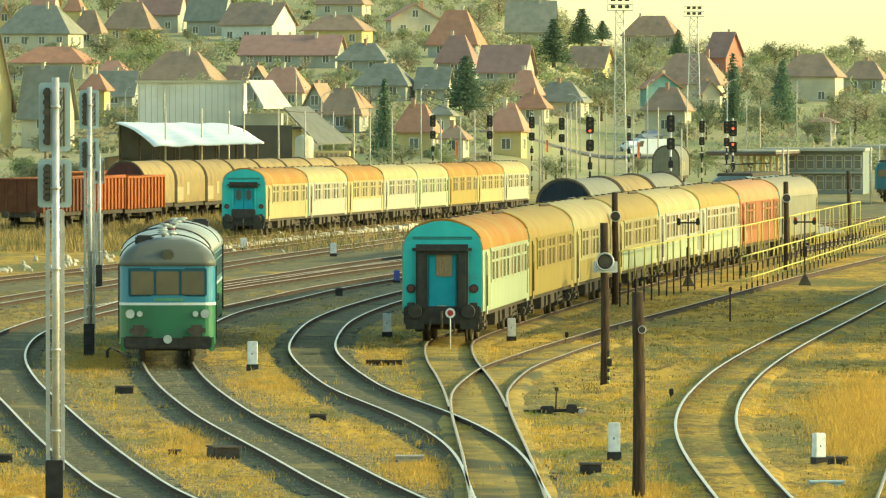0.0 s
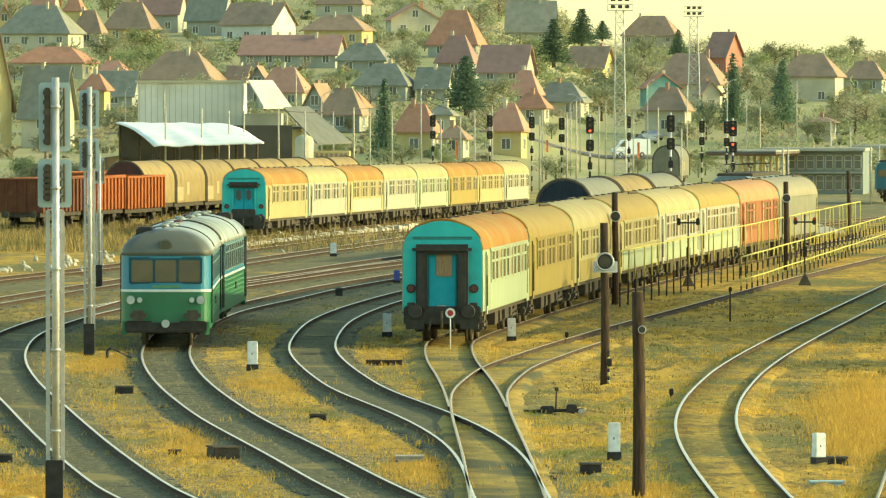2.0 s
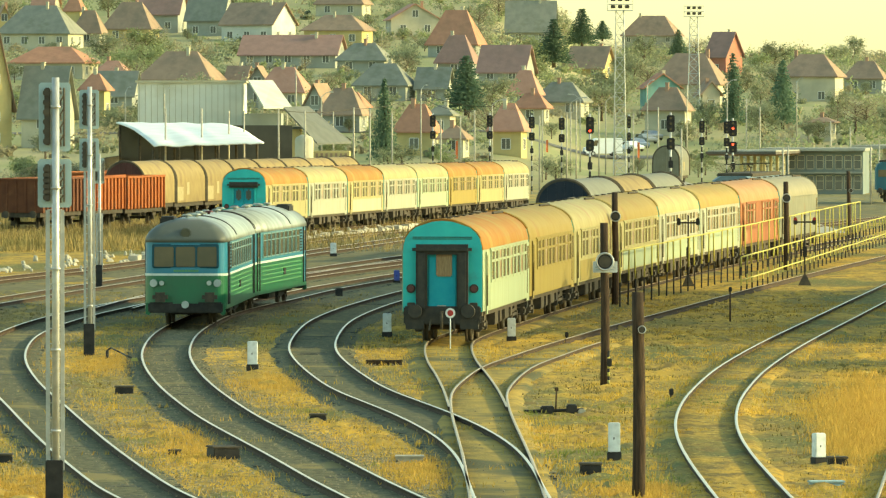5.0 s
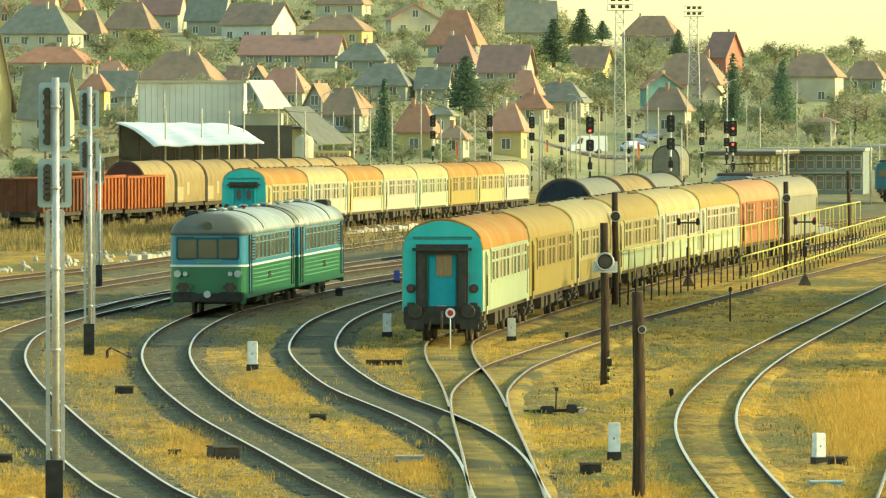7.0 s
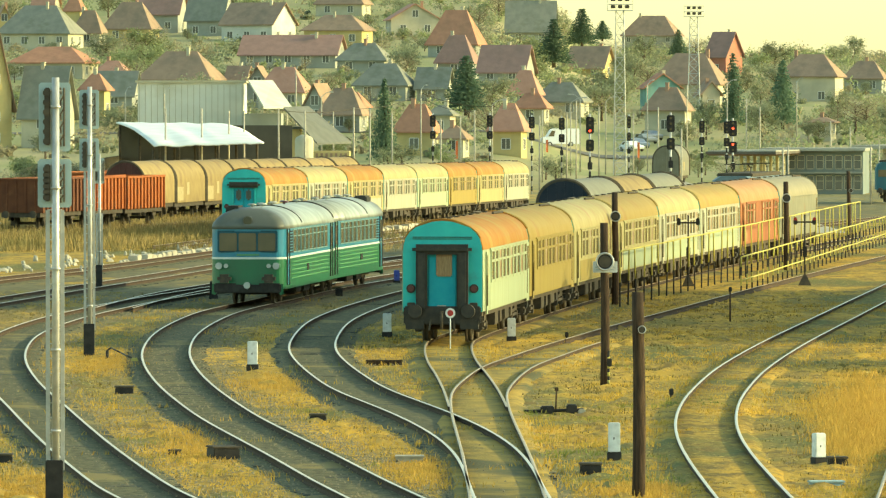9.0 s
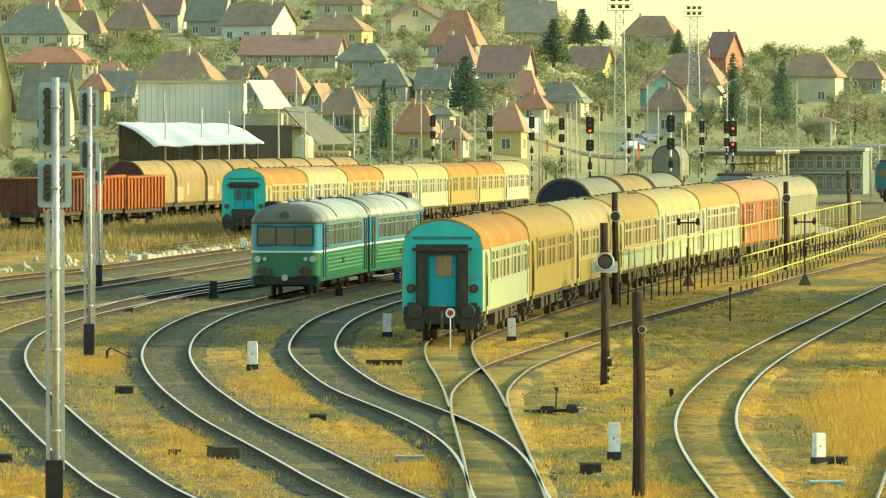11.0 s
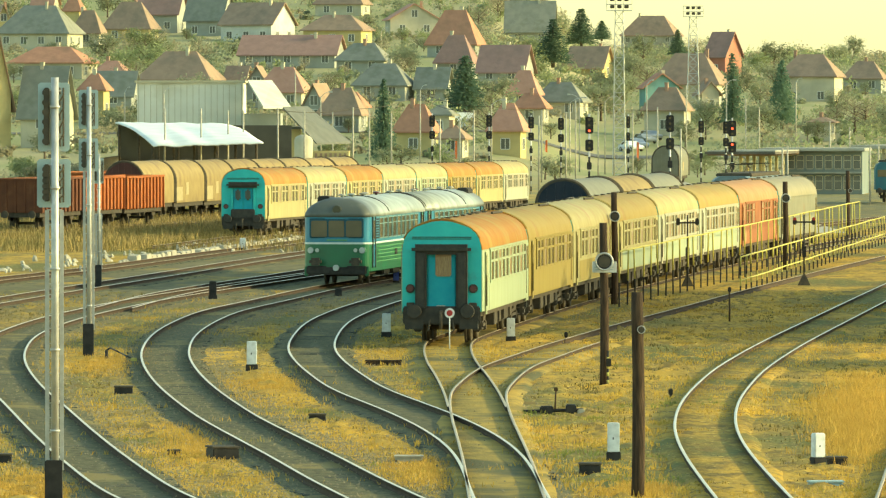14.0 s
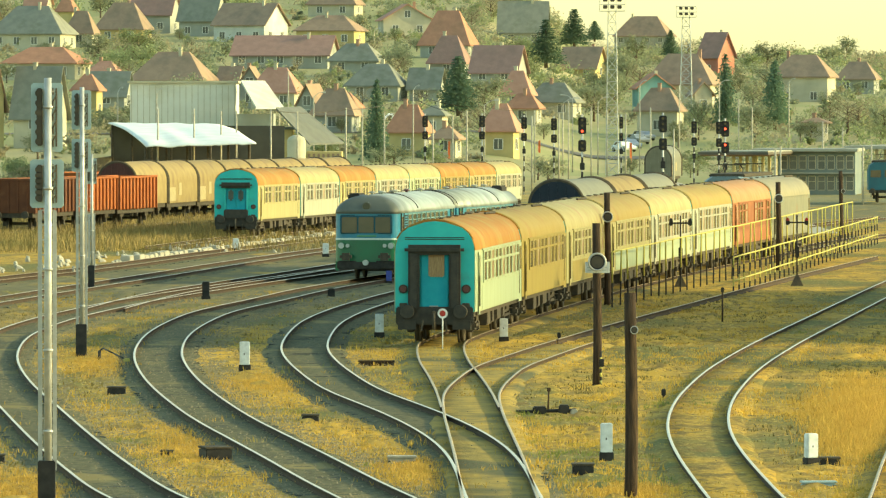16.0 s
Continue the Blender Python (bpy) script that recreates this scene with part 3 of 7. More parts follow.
def gangway(c, y, sy, folded=False):
    """Rubber gangway with a closed door between, lamps, beam, coupling."""
    yo = lambda d: y - sy * d
    span = lambda a, b: (min(yo(a), yo(b)), max(yo(a), yo(b)))
    bm = bmesh.new()
    rbox(bm, -0.98, 0.98, *span(0.03, 0.38), 2.90, 3.24, 0.12)
    part("gangway_hood", bm, M_RUBBER, c)
    if folded:
        for sx in (-1, 1):
            bm = bmesh.new()
            x0, x1 = sorted((sx * 0.60, sx * 0.74))
            rbox(bm, x0, x1, *span(0.03, 0.14), 1.14, 2.92, 0.03)
            part("door_jamb", bm, M_TEAL, c)
            bm = bmesh.new()
            x0, x1 = sorted((sx * 0.02, sx * 0.58))
            rbox(bm, x0, x1, *span(0.02, 0.08), 1.4, 2.92, 0.02)
            d = part("door_leaf", bm, M_TEALDOOR, c, "teal door leaf with rounded window")
            bm = bmesh.new()
            rbox(bm, sx * 0.30 - 0.15, sx * 0.30 + 0.15, *span(0.08, 0.095), 2.15, 2.80, 0.09)
            part("door_window", bm, M_DARKGLASS, d)
        bm = bmesh.new()
        rbox(bm, -0.72, 0.72, *span(0.03, 0.30), 1.05, 1.62, 0.05)
        part("gangway_plate", bm, M_RUBBER, c)
    else:
        for sx in (-1, 1):
            bm = bmesh.new()
            x0, x1 = sorted((sx * 0.49, sx * 0.86))
            rbox(bm, x0, x1, *span(0.03, 0.34), 1.08, 3.02, 0.07)
            part("rubber_gangway", bm, M_RUBBER, c, "black rubber gangway cushion")
        bm = bmesh.new()
        rbox(bm, -0.46, 0.46, *span(0.02, 0.09), 1.14, 3.0, 0.02)
        d = part("end_door", bm, M_TEALDOOR, c, "blue-green end door with brown curtained window")
        bm = bmesh.new()
        rbox(bm, -0.20, 0.32, *span(0.09, 0.105), 2.18, 2.94, 0.04)
        part("door_window", bm, M_CURTAIN, d)
        bm = bmesh.new()
        rbox(bm, -0.17, 0.12, *span(0.09, 0.11), 1.2, 1.23, 0.005)
        part("door_handle", bm, M_STEEL, d)
    for sx in (-1, 1):
        bm = bmesh.new()
        tube(bm, (sx * 1.04, yo(0.03), 1.78), (sx * 1.04, yo(0.09), 1.78), 0.15, n=18)
        lamp = part("tail_lamp", bm, M_RUBBER, c)
        bm = bmesh.new()
        tube(bm, (sx * 1.04, yo(0.09), 1.78), (sx * 1.04, yo(0.10), 1.78), 0.10, n=18)
        part("lens", bm, M_REDLAMP, lamp)
        bm = bmesh.new()
        rbox(bm, sx * 1.03 - 0.13, sx * 1.03 + 0.13, *span(0.0, 0.12), 1.05, 1.32, 0.02)
        part("lamp_box", bm, M_UNDER, c)
    bm = bmesh.new()
    rbox(bm, -1.27, 1.27, *span(-0.05, 0.20), 0.60, 1.20, 0.04)
    box(bm, -1.2, -0.6, *span(-0.05, 0.25), 0.45, 0.75)
    box(bm, 0.6, 1.2, *span(-0.05, 0.25), 0.45, 0.75)
    part("buffer_beam", bm, M_RUBBER, c)
    bm = bmesh.new()
    tube(bm, (0, yo(0.15), 1.02), (0, yo(0.45), 0.98), 0.07, n=8)
    tube(bm, (0, yo(0.42), 1.0), (0.0, yo(0.40), 0.45), 0.05, n=8)
    for sx in (-0.35, 0.35):
        tube(bm, (sx, yo(0.12), 0.9), (sx * 1.2, yo(0.30), 0.4), 0.035, n=6)
    part("screw_coupling", bm, M_UNDER, c)
    bm = bmesh.new()
    for z in (3.40, 3.46):
        box(bm, -0.98, 0.98, *span(0.02, 0.05), z, z + 0.025)
    part("rain_strip", bm, M_RUBBER, c)


def along(line, y):
    """Pose at a path's point, its own Y along the path, pitched with the rails."""
    a, b = line(y), line(y + PITCH)
    return Matrix.Translation((a.x, a.y, zrail(a.y))) @ pose(0, 0, 0, math.degrees(math.atan2(zrail(b.y) - zrail(a.y), PITCH)), 0, -math.degrees(math.atan2(b.x - a.x, b.y - a.y)))


def near_train():
    g = "parked coaches of the near row"
    kinds = (("mint", "rust", "mint", "pale mint coach with rusted orange roof and teal end"),
             ("tan", "tan", None, "yellowed tan coach with dusty tan roof"),
             ("cream", "pale", "tan", "cream coach with pale peeling roof"),
             ("cream", "tan", "mint", "cream coach with tan roof and mint lower side"),
             ("white", "pale", "mint", "chalky white coach with pale roof"),
             ("white", "tan", "mint", "chalky white coach with mint lower side"),
             ("red", "salmon", None, "faded orange-red coach with salmon roof"),
             ("grey", "grey", None, "grey-green coach at the end of the row"))
    for i, (p, r, low, lab) in enumerate(kinds):
        coach(along(near_line, 260.2 + PITCH * i), p, r, lab, g, lower=low, windows=11 if i in (4, 5) else 10, blank=(3, 4, 8) if i == 6 else range(10) if i == 7 else ())


def far_train():
    g = "parked coaches of the far row"
    kinds = (("cream", "rust", None, "cream coach with rust-streaked roof and teal end"),
             ("white", "pale", None, "chalky white coach with pale roof"),
             ("cream", "rust", "white", "white coach with rusted roof"),
             ("white", "pale", None, "white coach with pale cream roof"),
             ("mint", "pale", None, "pale mint coach with pale roof"),
             ("tan", "rust", None, "peeling tan coach with brown roof"),
             ("cream", "rust", "cream", "cream coach with rusty roof"),
             ("white", "pale", None, "chalky white last coach of the far row"))
    for i, (p, r, low, lab) in enumerate(kinds):
        coach(along(far_line, 473.2 + PITCH * i), p, r, lab, g, lower=low, folded=i == 0)


near_train()
far_train()


# ---- freight wagons ----
M_WAGON = mat("beige wagon paint", (0.28, 0.205, 0.085), (0.23, 0.165, 0.068), 1.0, 0.7, third=(0.19, 0.13, 0.06), tscale=0.5, tlo=0.55, thi=0.72, per_object=0.12)
M_MAROON = mat("dark maroon wagon end", (0.10, 0.045, 0.04), (0.07, 0.035, 0.03), 1.5, 0.7)
# wagon orange darkened in the colour for the gondola lying in shade
M_SHADEDORANGE = mat("shaded orange wagon paint", (0.15, 0.06, 0.03), (0.11, 0.045, 0.025), 1.5, 0.8, third=(0.20, 0.09, 0.045), tscale=0.9, tlo=0.58, thi=0.72)
M_ORANGE = mat("rusty orange wagon paint", (0.34, 0.11, 0.035), (0.26, 0.08, 0.028), 1.5, 0.75, third=(0.22, 0.10, 0.05), tscale=0.9, tlo=0.58, thi=0.72, per_object=0.1)
M_DARKBLUE = mat("dark blue wagon end", (0.02, 0.03, 0.04), (0.035, 0.04, 0.05), 1.5, 0.6)
M_PALE = mat("pale stencil paint", (0.40, 0.33, 0.18), (0.32, 0.26, 0.13), 3.0, 0.7)


def wagon_frame(w, length):
    bm = bmesh.new()
    box(bm, -1.25, 1.25, 0.1, length - 0.1, 0.85, 1.15)
    part("underframe", bm, M_UNDER, w)
    for y in (2.2, length - 2.2):
        libpart("wheelset", "wheelset", M_UNDER, w, 0, y, 0)
        for sx in (-1, 1):
            bm = bmesh.new()
            rbox(bm, sx * 1.05 - 0.08, sx * 1.05 + 0.08, y - 0.6, y + 0.6, 0.62, 0.86, 0.03)
            part("leaf_spring", bm, M_UNDER, w)
    for sy, y0, rz in ((1, 0.0, 0), (-1, length, 180)):
        for sx in (-0.875, 0.875):
            libpart("buffer", "buffer", M_UNDER, w, sx, y0 + 0.12 * sy, 1.04, rz)


def covered_wagon(m, length, body_m, end_m, label, group, top=4.2):
    w = empty("covered_wagon", m, label, "freight wagon", group)
    arc = [(1.38, 1.15)] + [(1.38 * math.cos(a), 2.75 + (top - 2.75) * math.sin(a)) for a in (math.pi * i / 18 for i in range(19))] + [(-1.38, 1.15)]
    bm = bmesh.new()
    loft(bm, [[(x, y, z) for x, z in arc] for y in (0.02, length - 0.02)], ends=False)
    part("hood", fix(bm), body_m, w)
    for y, sy in ((0.0, 1), (length, -1)):
        bm = bmesh.new()
        loft(bm, [[(x * 0.985, y + sy * d, 1.15 + (z - 1.15) * 0.99) for x, z in arc] for d in (0.0, 0.08)], smooth=False, close=True)
        for x in (-0.9, -0.45, 0.0, 0.45, 0.9):
            rbox(bm, x - 0.05, x + 0.05, *sorted((y - sy * 0.05, y + sy * 0.02)), 1.2, 2.75 + (top - 2.75) * math.sqrt(max(0, 1 - (x / 1.38) ** 2)) - 0.1, 0.015)
        part("end_wall", fix(bm), end_m, w)
    for y in (0.06, length - 0.06):
        bm = bmesh.new()
        for (xa, za), (xb, zb) in zip(arc, arc[1:]):
            tube(bm, (xa * 1.01, y, za), (xb * 1.01, y, zb), 0.10, n=6)
        part("hood_rim", bm, M_UNDER, w)
    for y0, y1, z0, z1 in ((0.5, 3.4, 1.3, 2.3), (5.0, 6.2, 1.7, 2.6)):
        bm = bmesh.new()
        box(bm, 1.381, 1.395, y0, y1, z0, z1)
        part("stencil_panel", bm, M_PALE, w)
    wagon_frame(w, length)
    return w


def gondola(m, length, label, group, paint):
    w = empty("gondola_wagon", m, label, "freight wagon", group)
    z0, z1 = 1.15, 3.25
    for sx in (-1, 1):
        bm = bmesh.new()
        box(bm, sx * 1.32 - 0.03, sx * 1.32 + 0.03, 0, length, z0, z1)
        part("side_wall", bm, paint, w)
        for i in range(12):
            bm = bmesh.new()
            y = 0.1 + (length - 0.2) * i / 11
            rbox(bm, sx * 1.40 - 0.06, sx * 1.40 + 0.06, y - 0.09, y + 0.09, z0 - 0.05, z1 - 0.05, 0.02)
            part("side_rib", bm, paint, w)
        bm = bmesh.new()
        rbox(bm, sx * 1.36 - 0.12, sx * 1.36 + 0.12, -0.05, length + 0.05, z1 - 0.06, z1 + 0.08, 0.02)
        part("top_rail", bm, paint, w)
    for y in (0.03, length - 0.03):
        bm = bmesh.new()
        box(bm, -1.29, 1.29, y - 0.03, y + 0.03, z0, z1)
        for x in (-0.9, -0.3, 0.3, 0.9):
            rbox(bm, x - 0.07, x + 0.07, y - 0.12, y + 0.12, z0, z1 - 0.1, 0.02)
        rbox(bm, -1.29, 1.29, y - 0.1, y + 0.1, z1 - 0.08, z1 + 0.07, 0.02)
        part("end_wall", bm, paint, w)
    bm = bmesh.new()
    box(bm, -1.29, 1.29, 0.06, length - 0.06, z0, z0 + 0.08)
    part("floor_plate", bm, M_UNDER, w)
    wagon_frame(w, length)
    return w


def string(x0, y0, slope, i, pitch):
    y = y0 + i * pitch
    return Matrix.Translation((x0 + slope * (y - y0), y, zrail(y))) @ pose(0, 0, 0, 0, 0, -math.degrees(math.atan(slope)))


for i in range(8):
    covered_wagon(string(-22.6, 562.0, 0.125, i, 14.3), 13.9, M_WAGON, M_MAROON, "beige arched-roof covered freight wagon on a siding", "beige covered wagons")
for i in range(3):
    gondola(string(-26.7, 500.0, 0.16, i, 13.4), 12.9, ("orange open gondola wagon darkened by shade, with ribbed sides", "rusty orange open gondola wagon with ribbed sides")[min(i, 1)], "orange gondola wagons", M_SHADEDORANGE if i == 0 else M_ORANGE)
for i in range(2):
    gondola(string(-27.6, 590.0, 0.14, i, 13.4), 12.9, "rusty orange open gondola wagon behind beige wagons", "orange gondola wagons", M_ORANGE)
M_GREYHOOD = mat("grey wagon hood", (0.20, 0.19, 0.13), (0.165, 0.155, 0.105), 1.0, 0.6)
for i in range(3):
    covered_wagon(string(6.2, 405.0, 0.145, i, 14.3), 13.9, (M_GREYHOOD, M_WAGON, M_GREYHOOD)[i], M_DARKBLUE, ("grey arched-roof wagon with dark blue end", "beige arched-roof wagon behind coaches", "grey arched-roof wagon behind coaches")[i], "arched wagons behind the near coaches", top=4.0)
track([(-22.6 + 0.125 * (y - 562.0), y) for y in range(520, 760, 20)], "rusty siding under beige wagons", M_RAILOLD, soft=2)
track([(-26.7 + 0.16 * (y - 500.0), y) for y in range(470, 620, 15)], "rusty siding under gondola wagons", M_RAILOLD, soft=2)
track([(6.2 + 0.145 * (y - 405.0), y) for y in range(380, 620, 20)], "rusty siding under arched wagons", M_RAILOLD, soft=2)

# ---- the moving railcar ----
M_RCBLUE = mat("teal blue railcar paint", (0.02, 0.17, 0.25), (0.03, 0.20, 0.27), 1.2, 0.35, third=(0.05, 0.20, 0.22), tscale=0.8, tlo=0.58, thi=0.75)
M_RCGREEN = mat("green railcar paint", (0.014, 0.135, 0.055), (0.02, 0.115, 0.05), 1.2, 0.35, third=(0.03, 0.09, 0.045), tscale=0.8, tlo=0.58, thi=0.75)
M_RCWHITE = mat("pale waistline paint", (0.62, 0.68, 0.60), (0.52, 0.58, 0.50), 3.0, 0.45)
M_RCROOF = mat("silver railcar roof", (0.40, 0.42, 0.35), (0.32, 0.34, 0.28), 0.9, 0.45, 0.15, third=(0.20, 0.195, 0.15), tscale=0.6, tlo=0.56, thi=0.72)


def sooty_front(m):
    """Exhaust soot lies over the first metres of the roof."""
    n, l = m.node_tree.nodes, m.node_tree.links
    b = n["Principled BSDF"]
    old = b.inputs["Base Color"].links[0].from_socket
    tc = n.new("ShaderNodeTexCoord")
    sep = n.new("ShaderNodeSeparateXYZ")
    l.new(tc.outputs["Object"], sep.inputs[0])
    reach = n.new("ShaderNodeMapRange")
    reach.inputs[1].default_value, reach.inputs[2].default_value = 4.5, 0.3
    reach.inputs[3].default_value, reach.inputs[4].default_value = -0.35, 0.55
    l.new(sep.outputs[1], reach.inputs[0])
    t = n.new("ShaderNodeTexNoise")
    t.inputs["Scale"].default_value, t.inputs["Detail"].default_value = 0.9, 4.0
    l.new(tc.outputs["Object"], t.inputs["Vector"])
    add = n.new("ShaderNodeMath")
    add.operation, add.use_clamp = "ADD", True
    l.new(reach.outputs[0], add.inputs[0])
    l.new(t.outputs[0], add.inputs[1])
    x = n.new("ShaderNodeMix")
    x.data_type = "RGBA"
    l.new(add.outputs[0], x.inputs[0])
    l.new(old, x.inputs[6])
    x.inputs[7].default_value = rgb(0.12, 0.125, 0.10)
    l.new(x.outputs[2], b.inputs["Base Color"])


sooty_front(M_RCROOF)
M_SOOT = mat("sooty black housing", (0.034, 0.033, 0.029), (0.055, 0.052, 0.045), 4.0, 0.8)
M_SCREEN = mat("windscreen glass with tan blind", (0.135, 0.11, 0.062), (0.095, 0.085, 0.052), 1.0, 0.18)
M_SCREENFRAME = mat("dark rubber windscreen surround", (0.025, 0.085, 0.105), (0.022, 0.07, 0.085), 3.0, 0.6)
M_LAMPGLASS = mat("headlamp glass", (0.44, 0.48, 0.42), (0.36, 0.40, 0.36), 4.0, 0.2)
M_STRIPE = mat("light green stripe paint", (0.16, 0.36, 0.16), (0.12, 0.30, 0.13), 3.0, 0.5)
M_RCFRAME = mat("pale window frame paint", (0.20, 0.30, 0.26), (0.15, 0.24, 0.22), 3.0, 0.5)
M_DARKPANE = mat("dark carriage glass", (0.05, 0.055, 0.04), (0.09, 0.085, 0.05), 0.8, 0.15)
CAR = 19.0


def outline(half, front, rear, r=0.42):
    """Plan of a car body with rounded corners at the cab end."""
    pts = []
    for i in range(7):
        a = math.pi / 2 * i / 6
        pts.append((half - r + r * math.sin(a), front + r - r * math.cos(a) - 0.05 * math.cos(a)))
    pts = [(0.0, front - 0.10), (0.45, front - 0.09)] + pts
    right = pts + [(half, CAR / 2), (half, rear)]
    left = [(-x, y) for x, y in right[::-1] if x > 0]
    return right + left


def band(bm, z0, z1, half=1.45, grow=0.0, rear=CAR):
    loft(bm, [[(x, y, z0) for x, y in outline(half + grow, 0.0 - grow, rear)], [(x, y, z1) for x, y in outline(half + grow, 0.0 - grow, rear)]], smooth=False, close=True)


def railcar(m, label):
    c = empty("railcar", m, label, "railcar", "cars of the moving railcar set")
    bm = bmesh.new()
    band(bm, 0.60, 1.80)
    part("lower_body", fix(bm), M_RCGREEN, c, "green lower body")
    bm = bmesh.new()
    band(bm, 1.78, 1.86, grow=0.012)
    part("waistline", fix(bm), M_RCWHITE, c)
    bm = bmesh.new()
    band(bm, 1.84, 2.98, half=1.445)
    part("upper_body", fix(bm), M_RCBLUE, c, "teal-blue window band")
    bm = bmesh.new()
    rings = []
    for k in range(9):
        a = math.pi / 2 * k / 8
        inset = 1.40 * (1 - math.cos(a))
        rings.append([(x, y, 2.96 + 0.84 * math.sin(a)) for x, y in outline(1.47 - inset, -0.04 + 1.15 * (1 - math.cos(a)) ** 0.8, CAR - 0.02, 0.42 - 0.35 * (1 - math.cos(a)))])
    loft(bm, rings, smooth=True, close=True)
    part("roof", fix(bm), M_RCROOF, c, "silver domed roof")
    # windscreens
    bm = bmesh.new()
    rbox(bm, -1.18, 1.18, -0.115, 0.1, 2.05, 2.90, 0.03)
    s = part("windscreen_frame", bm, M_SCREENFRAME, c)
    for x in (-0.76, 0.0, 0.76):
        bm = bmesh.new()
        rbox(bm, x - 0.345, x + 0.345, -0.135, -0.09, 2.10, 2.80, 0.03)
        part("windscreen_pane", bm, M_SCREEN, s)
    bm = bmesh.new()
    for k in range(9):
        box(bm, -0.42 + 0.1 * k, -0.34 + 0.1 * k, -0.125, -0.1, 1.92, 1.99)
    part("letter_bar", bm, M_STRIPE, c, "pale bars of unreadable lettering")
    # lamps
    for sx in (-1, 1):
        for x, z, r in ((1.13, 1.52, 0.155), (0.84, 1.52, 0.10)):
            bm = bmesh.new()
            tube(bm, (sx * x, 0.05, z), (sx * x, -0.16, z), r, r * 0.95, n=20)
            lamp = part("headlamp", bm, M_RCGREEN, c)
            bm = bmesh.new()
            tube(bm, (sx * x, -0.16, z), (sx * x, -0.18, z), r * 0.86, n=20)
            part("lens", bm, M_LAMPGLASS, lamp)
        bm = bmesh.new()
        tube(bm, (sx * 0.875, 0.1, 1.04), (sx * 0.875, -0.42, 1.04), 0.10, n=12)
        rbox(bm, sx * 0.875 - 0.27, sx * 0.875 + 0.27, -0.50, -0.42, 0.86, 1.20, 0.10)
        part("buffer", bm, M_UNDER, c)
    bm = bmesh.new()
    tube(bm, (0, -0.1, 0.76), (0, -0.36, 0.76), 0.13, n=16)
    part("coupling_cover", bm, M_LAMPGLASS, c)
    bm = bmesh.new()
    tube(bm, (0, 0.30, 3.30), (0, -0.05, 3.28), 0.18, 0.20, n=18)
    rl = part("roof_headlamp", bm, M_RCROOF, c)
    bm = bmesh.new()
    tube(bm, (0, -0.05, 3.28), (0, -0.07, 3.28), 0.16, n=18)
    part("lens", bm, M_DARKPANE, rl)
    bm = bmesh.new()
    rbox(bm, -0.98, -0.42, 0.9, 2.6, 3.3, 3.86, 0.06)
    part("exhaust_housing", bm, M_SOOT, c)
    for i, y in enumerate((2.6, 4.2, 5.6, 7.4, 10.2, 12.0, 14.2, 16.8)):
        bm = bmesh.new()
        x = 0.12 if i % 2 else -0.12
        tube(bm, (x, y, 3.76), (x, y, 3.86), 0.06, n=8)
        tube(bm, (x, y, 3.86), (x, y, 3.93), 0.20, 0.12, n=12)
        part("roof_vent", bm, M_RCROOF if i != 5 else M_REDLAMP, c)
    for y in (6.4, CAR - 0.25):
        bm = bmesh.new()
        for k in range(14):
            a, b = (math.pi * (0.06 + 0.88 * (k + d) / 14) for d in (0, 1))
            q = lambda t: (1.40 * (1 if math.cos(t) > 0 else -1) * (1 - (1 - abs(math.cos(t))) * 1.0) * 1.05, y, 2.97 + 0.845 * math.sin(t))
            tube(bm, q(a), q(b), 0.035, n=6)
        part("roof_seam", bm, M_SOOT, c)
    # front valance, frame and steps
    bm = bmesh.new()
    rbox(bm, -1.32, 1.32, -0.14, 0.3, 0.46, 0.84, 0.05)
    part("buffer_beam", bm, M_SOOT, c)
    for sx in (-1, 1):
        bm = bmesh.new()
        vs = [(sx * 1.40, -0.05, 0.82), (sx * 0.85, -0.08, 0.82), (sx * 1.30, -0.05, 0.38), (sx * 1.42, 0.0, 0.42)]
        loft(bm, [[(x, y + d, z) for x, y, z in vs] for d in (0, 0.06)], smooth=False, close=True)
        part("rail_guard", fix(bm), M_RCGREEN, c)
    bm = bmesh.new()
    box(bm, -1.2, 1.2, 0.3, CAR - 0.2, 0.55, 0.82)
    for y0, y1 in ((6.4, 8.6), (9.6, 12.0)):
        rbox(bm, -1.2, 1.2, y0, y1, 0.32, 0.6, 0.05)
    part("underframe", bm, M_SOOT, c)
    for sx in (-1, 1):
        rz = 0 if sx > 0 else 180
        # side windows: nine upright panes in pale frames
        for i in range(9):
            y = 3.7 + i * 1.5
            bm = bmesh.new()
            for a, b, z0, z1 in ((-0.63, -0.55, 1.98, 2.92), (0.55, 0.63, 1.98, 2.92), (-0.55, 0.55, 1.98, 2.03), (-0.55, 0.55, 2.87, 2.92), (-0.55, 0.55, 2.62, 2.655)):
                box(bm, 0.0, 0.03, a, b, z0, z1)
            w = part("window", bm, M_RCFRAME, c)
            w.matrix_basis = pose(sx * 1.445, y, 0, 0, 0, rz)
            bm = bmesh.new()
            box(bm, 0.0, 0.012, -0.55, 0.55, 2.02, 2.88)
            part("pane", bm, M_SCREEN if i % 4 == 0 else M_DARKPANE, w)
        for k in range(5):
            bm = bmesh.new()
            rbox(bm, 0.0, 0.02, -7.0, 7.0, 0, 0.035, 0.006)
            st = part("side_stripe", bm, M_STRIPE, c)
            st.matrix_basis = pose(sx * 1.45, 9.6, 0.98 + 0.16 * k, 0, 0, rz)
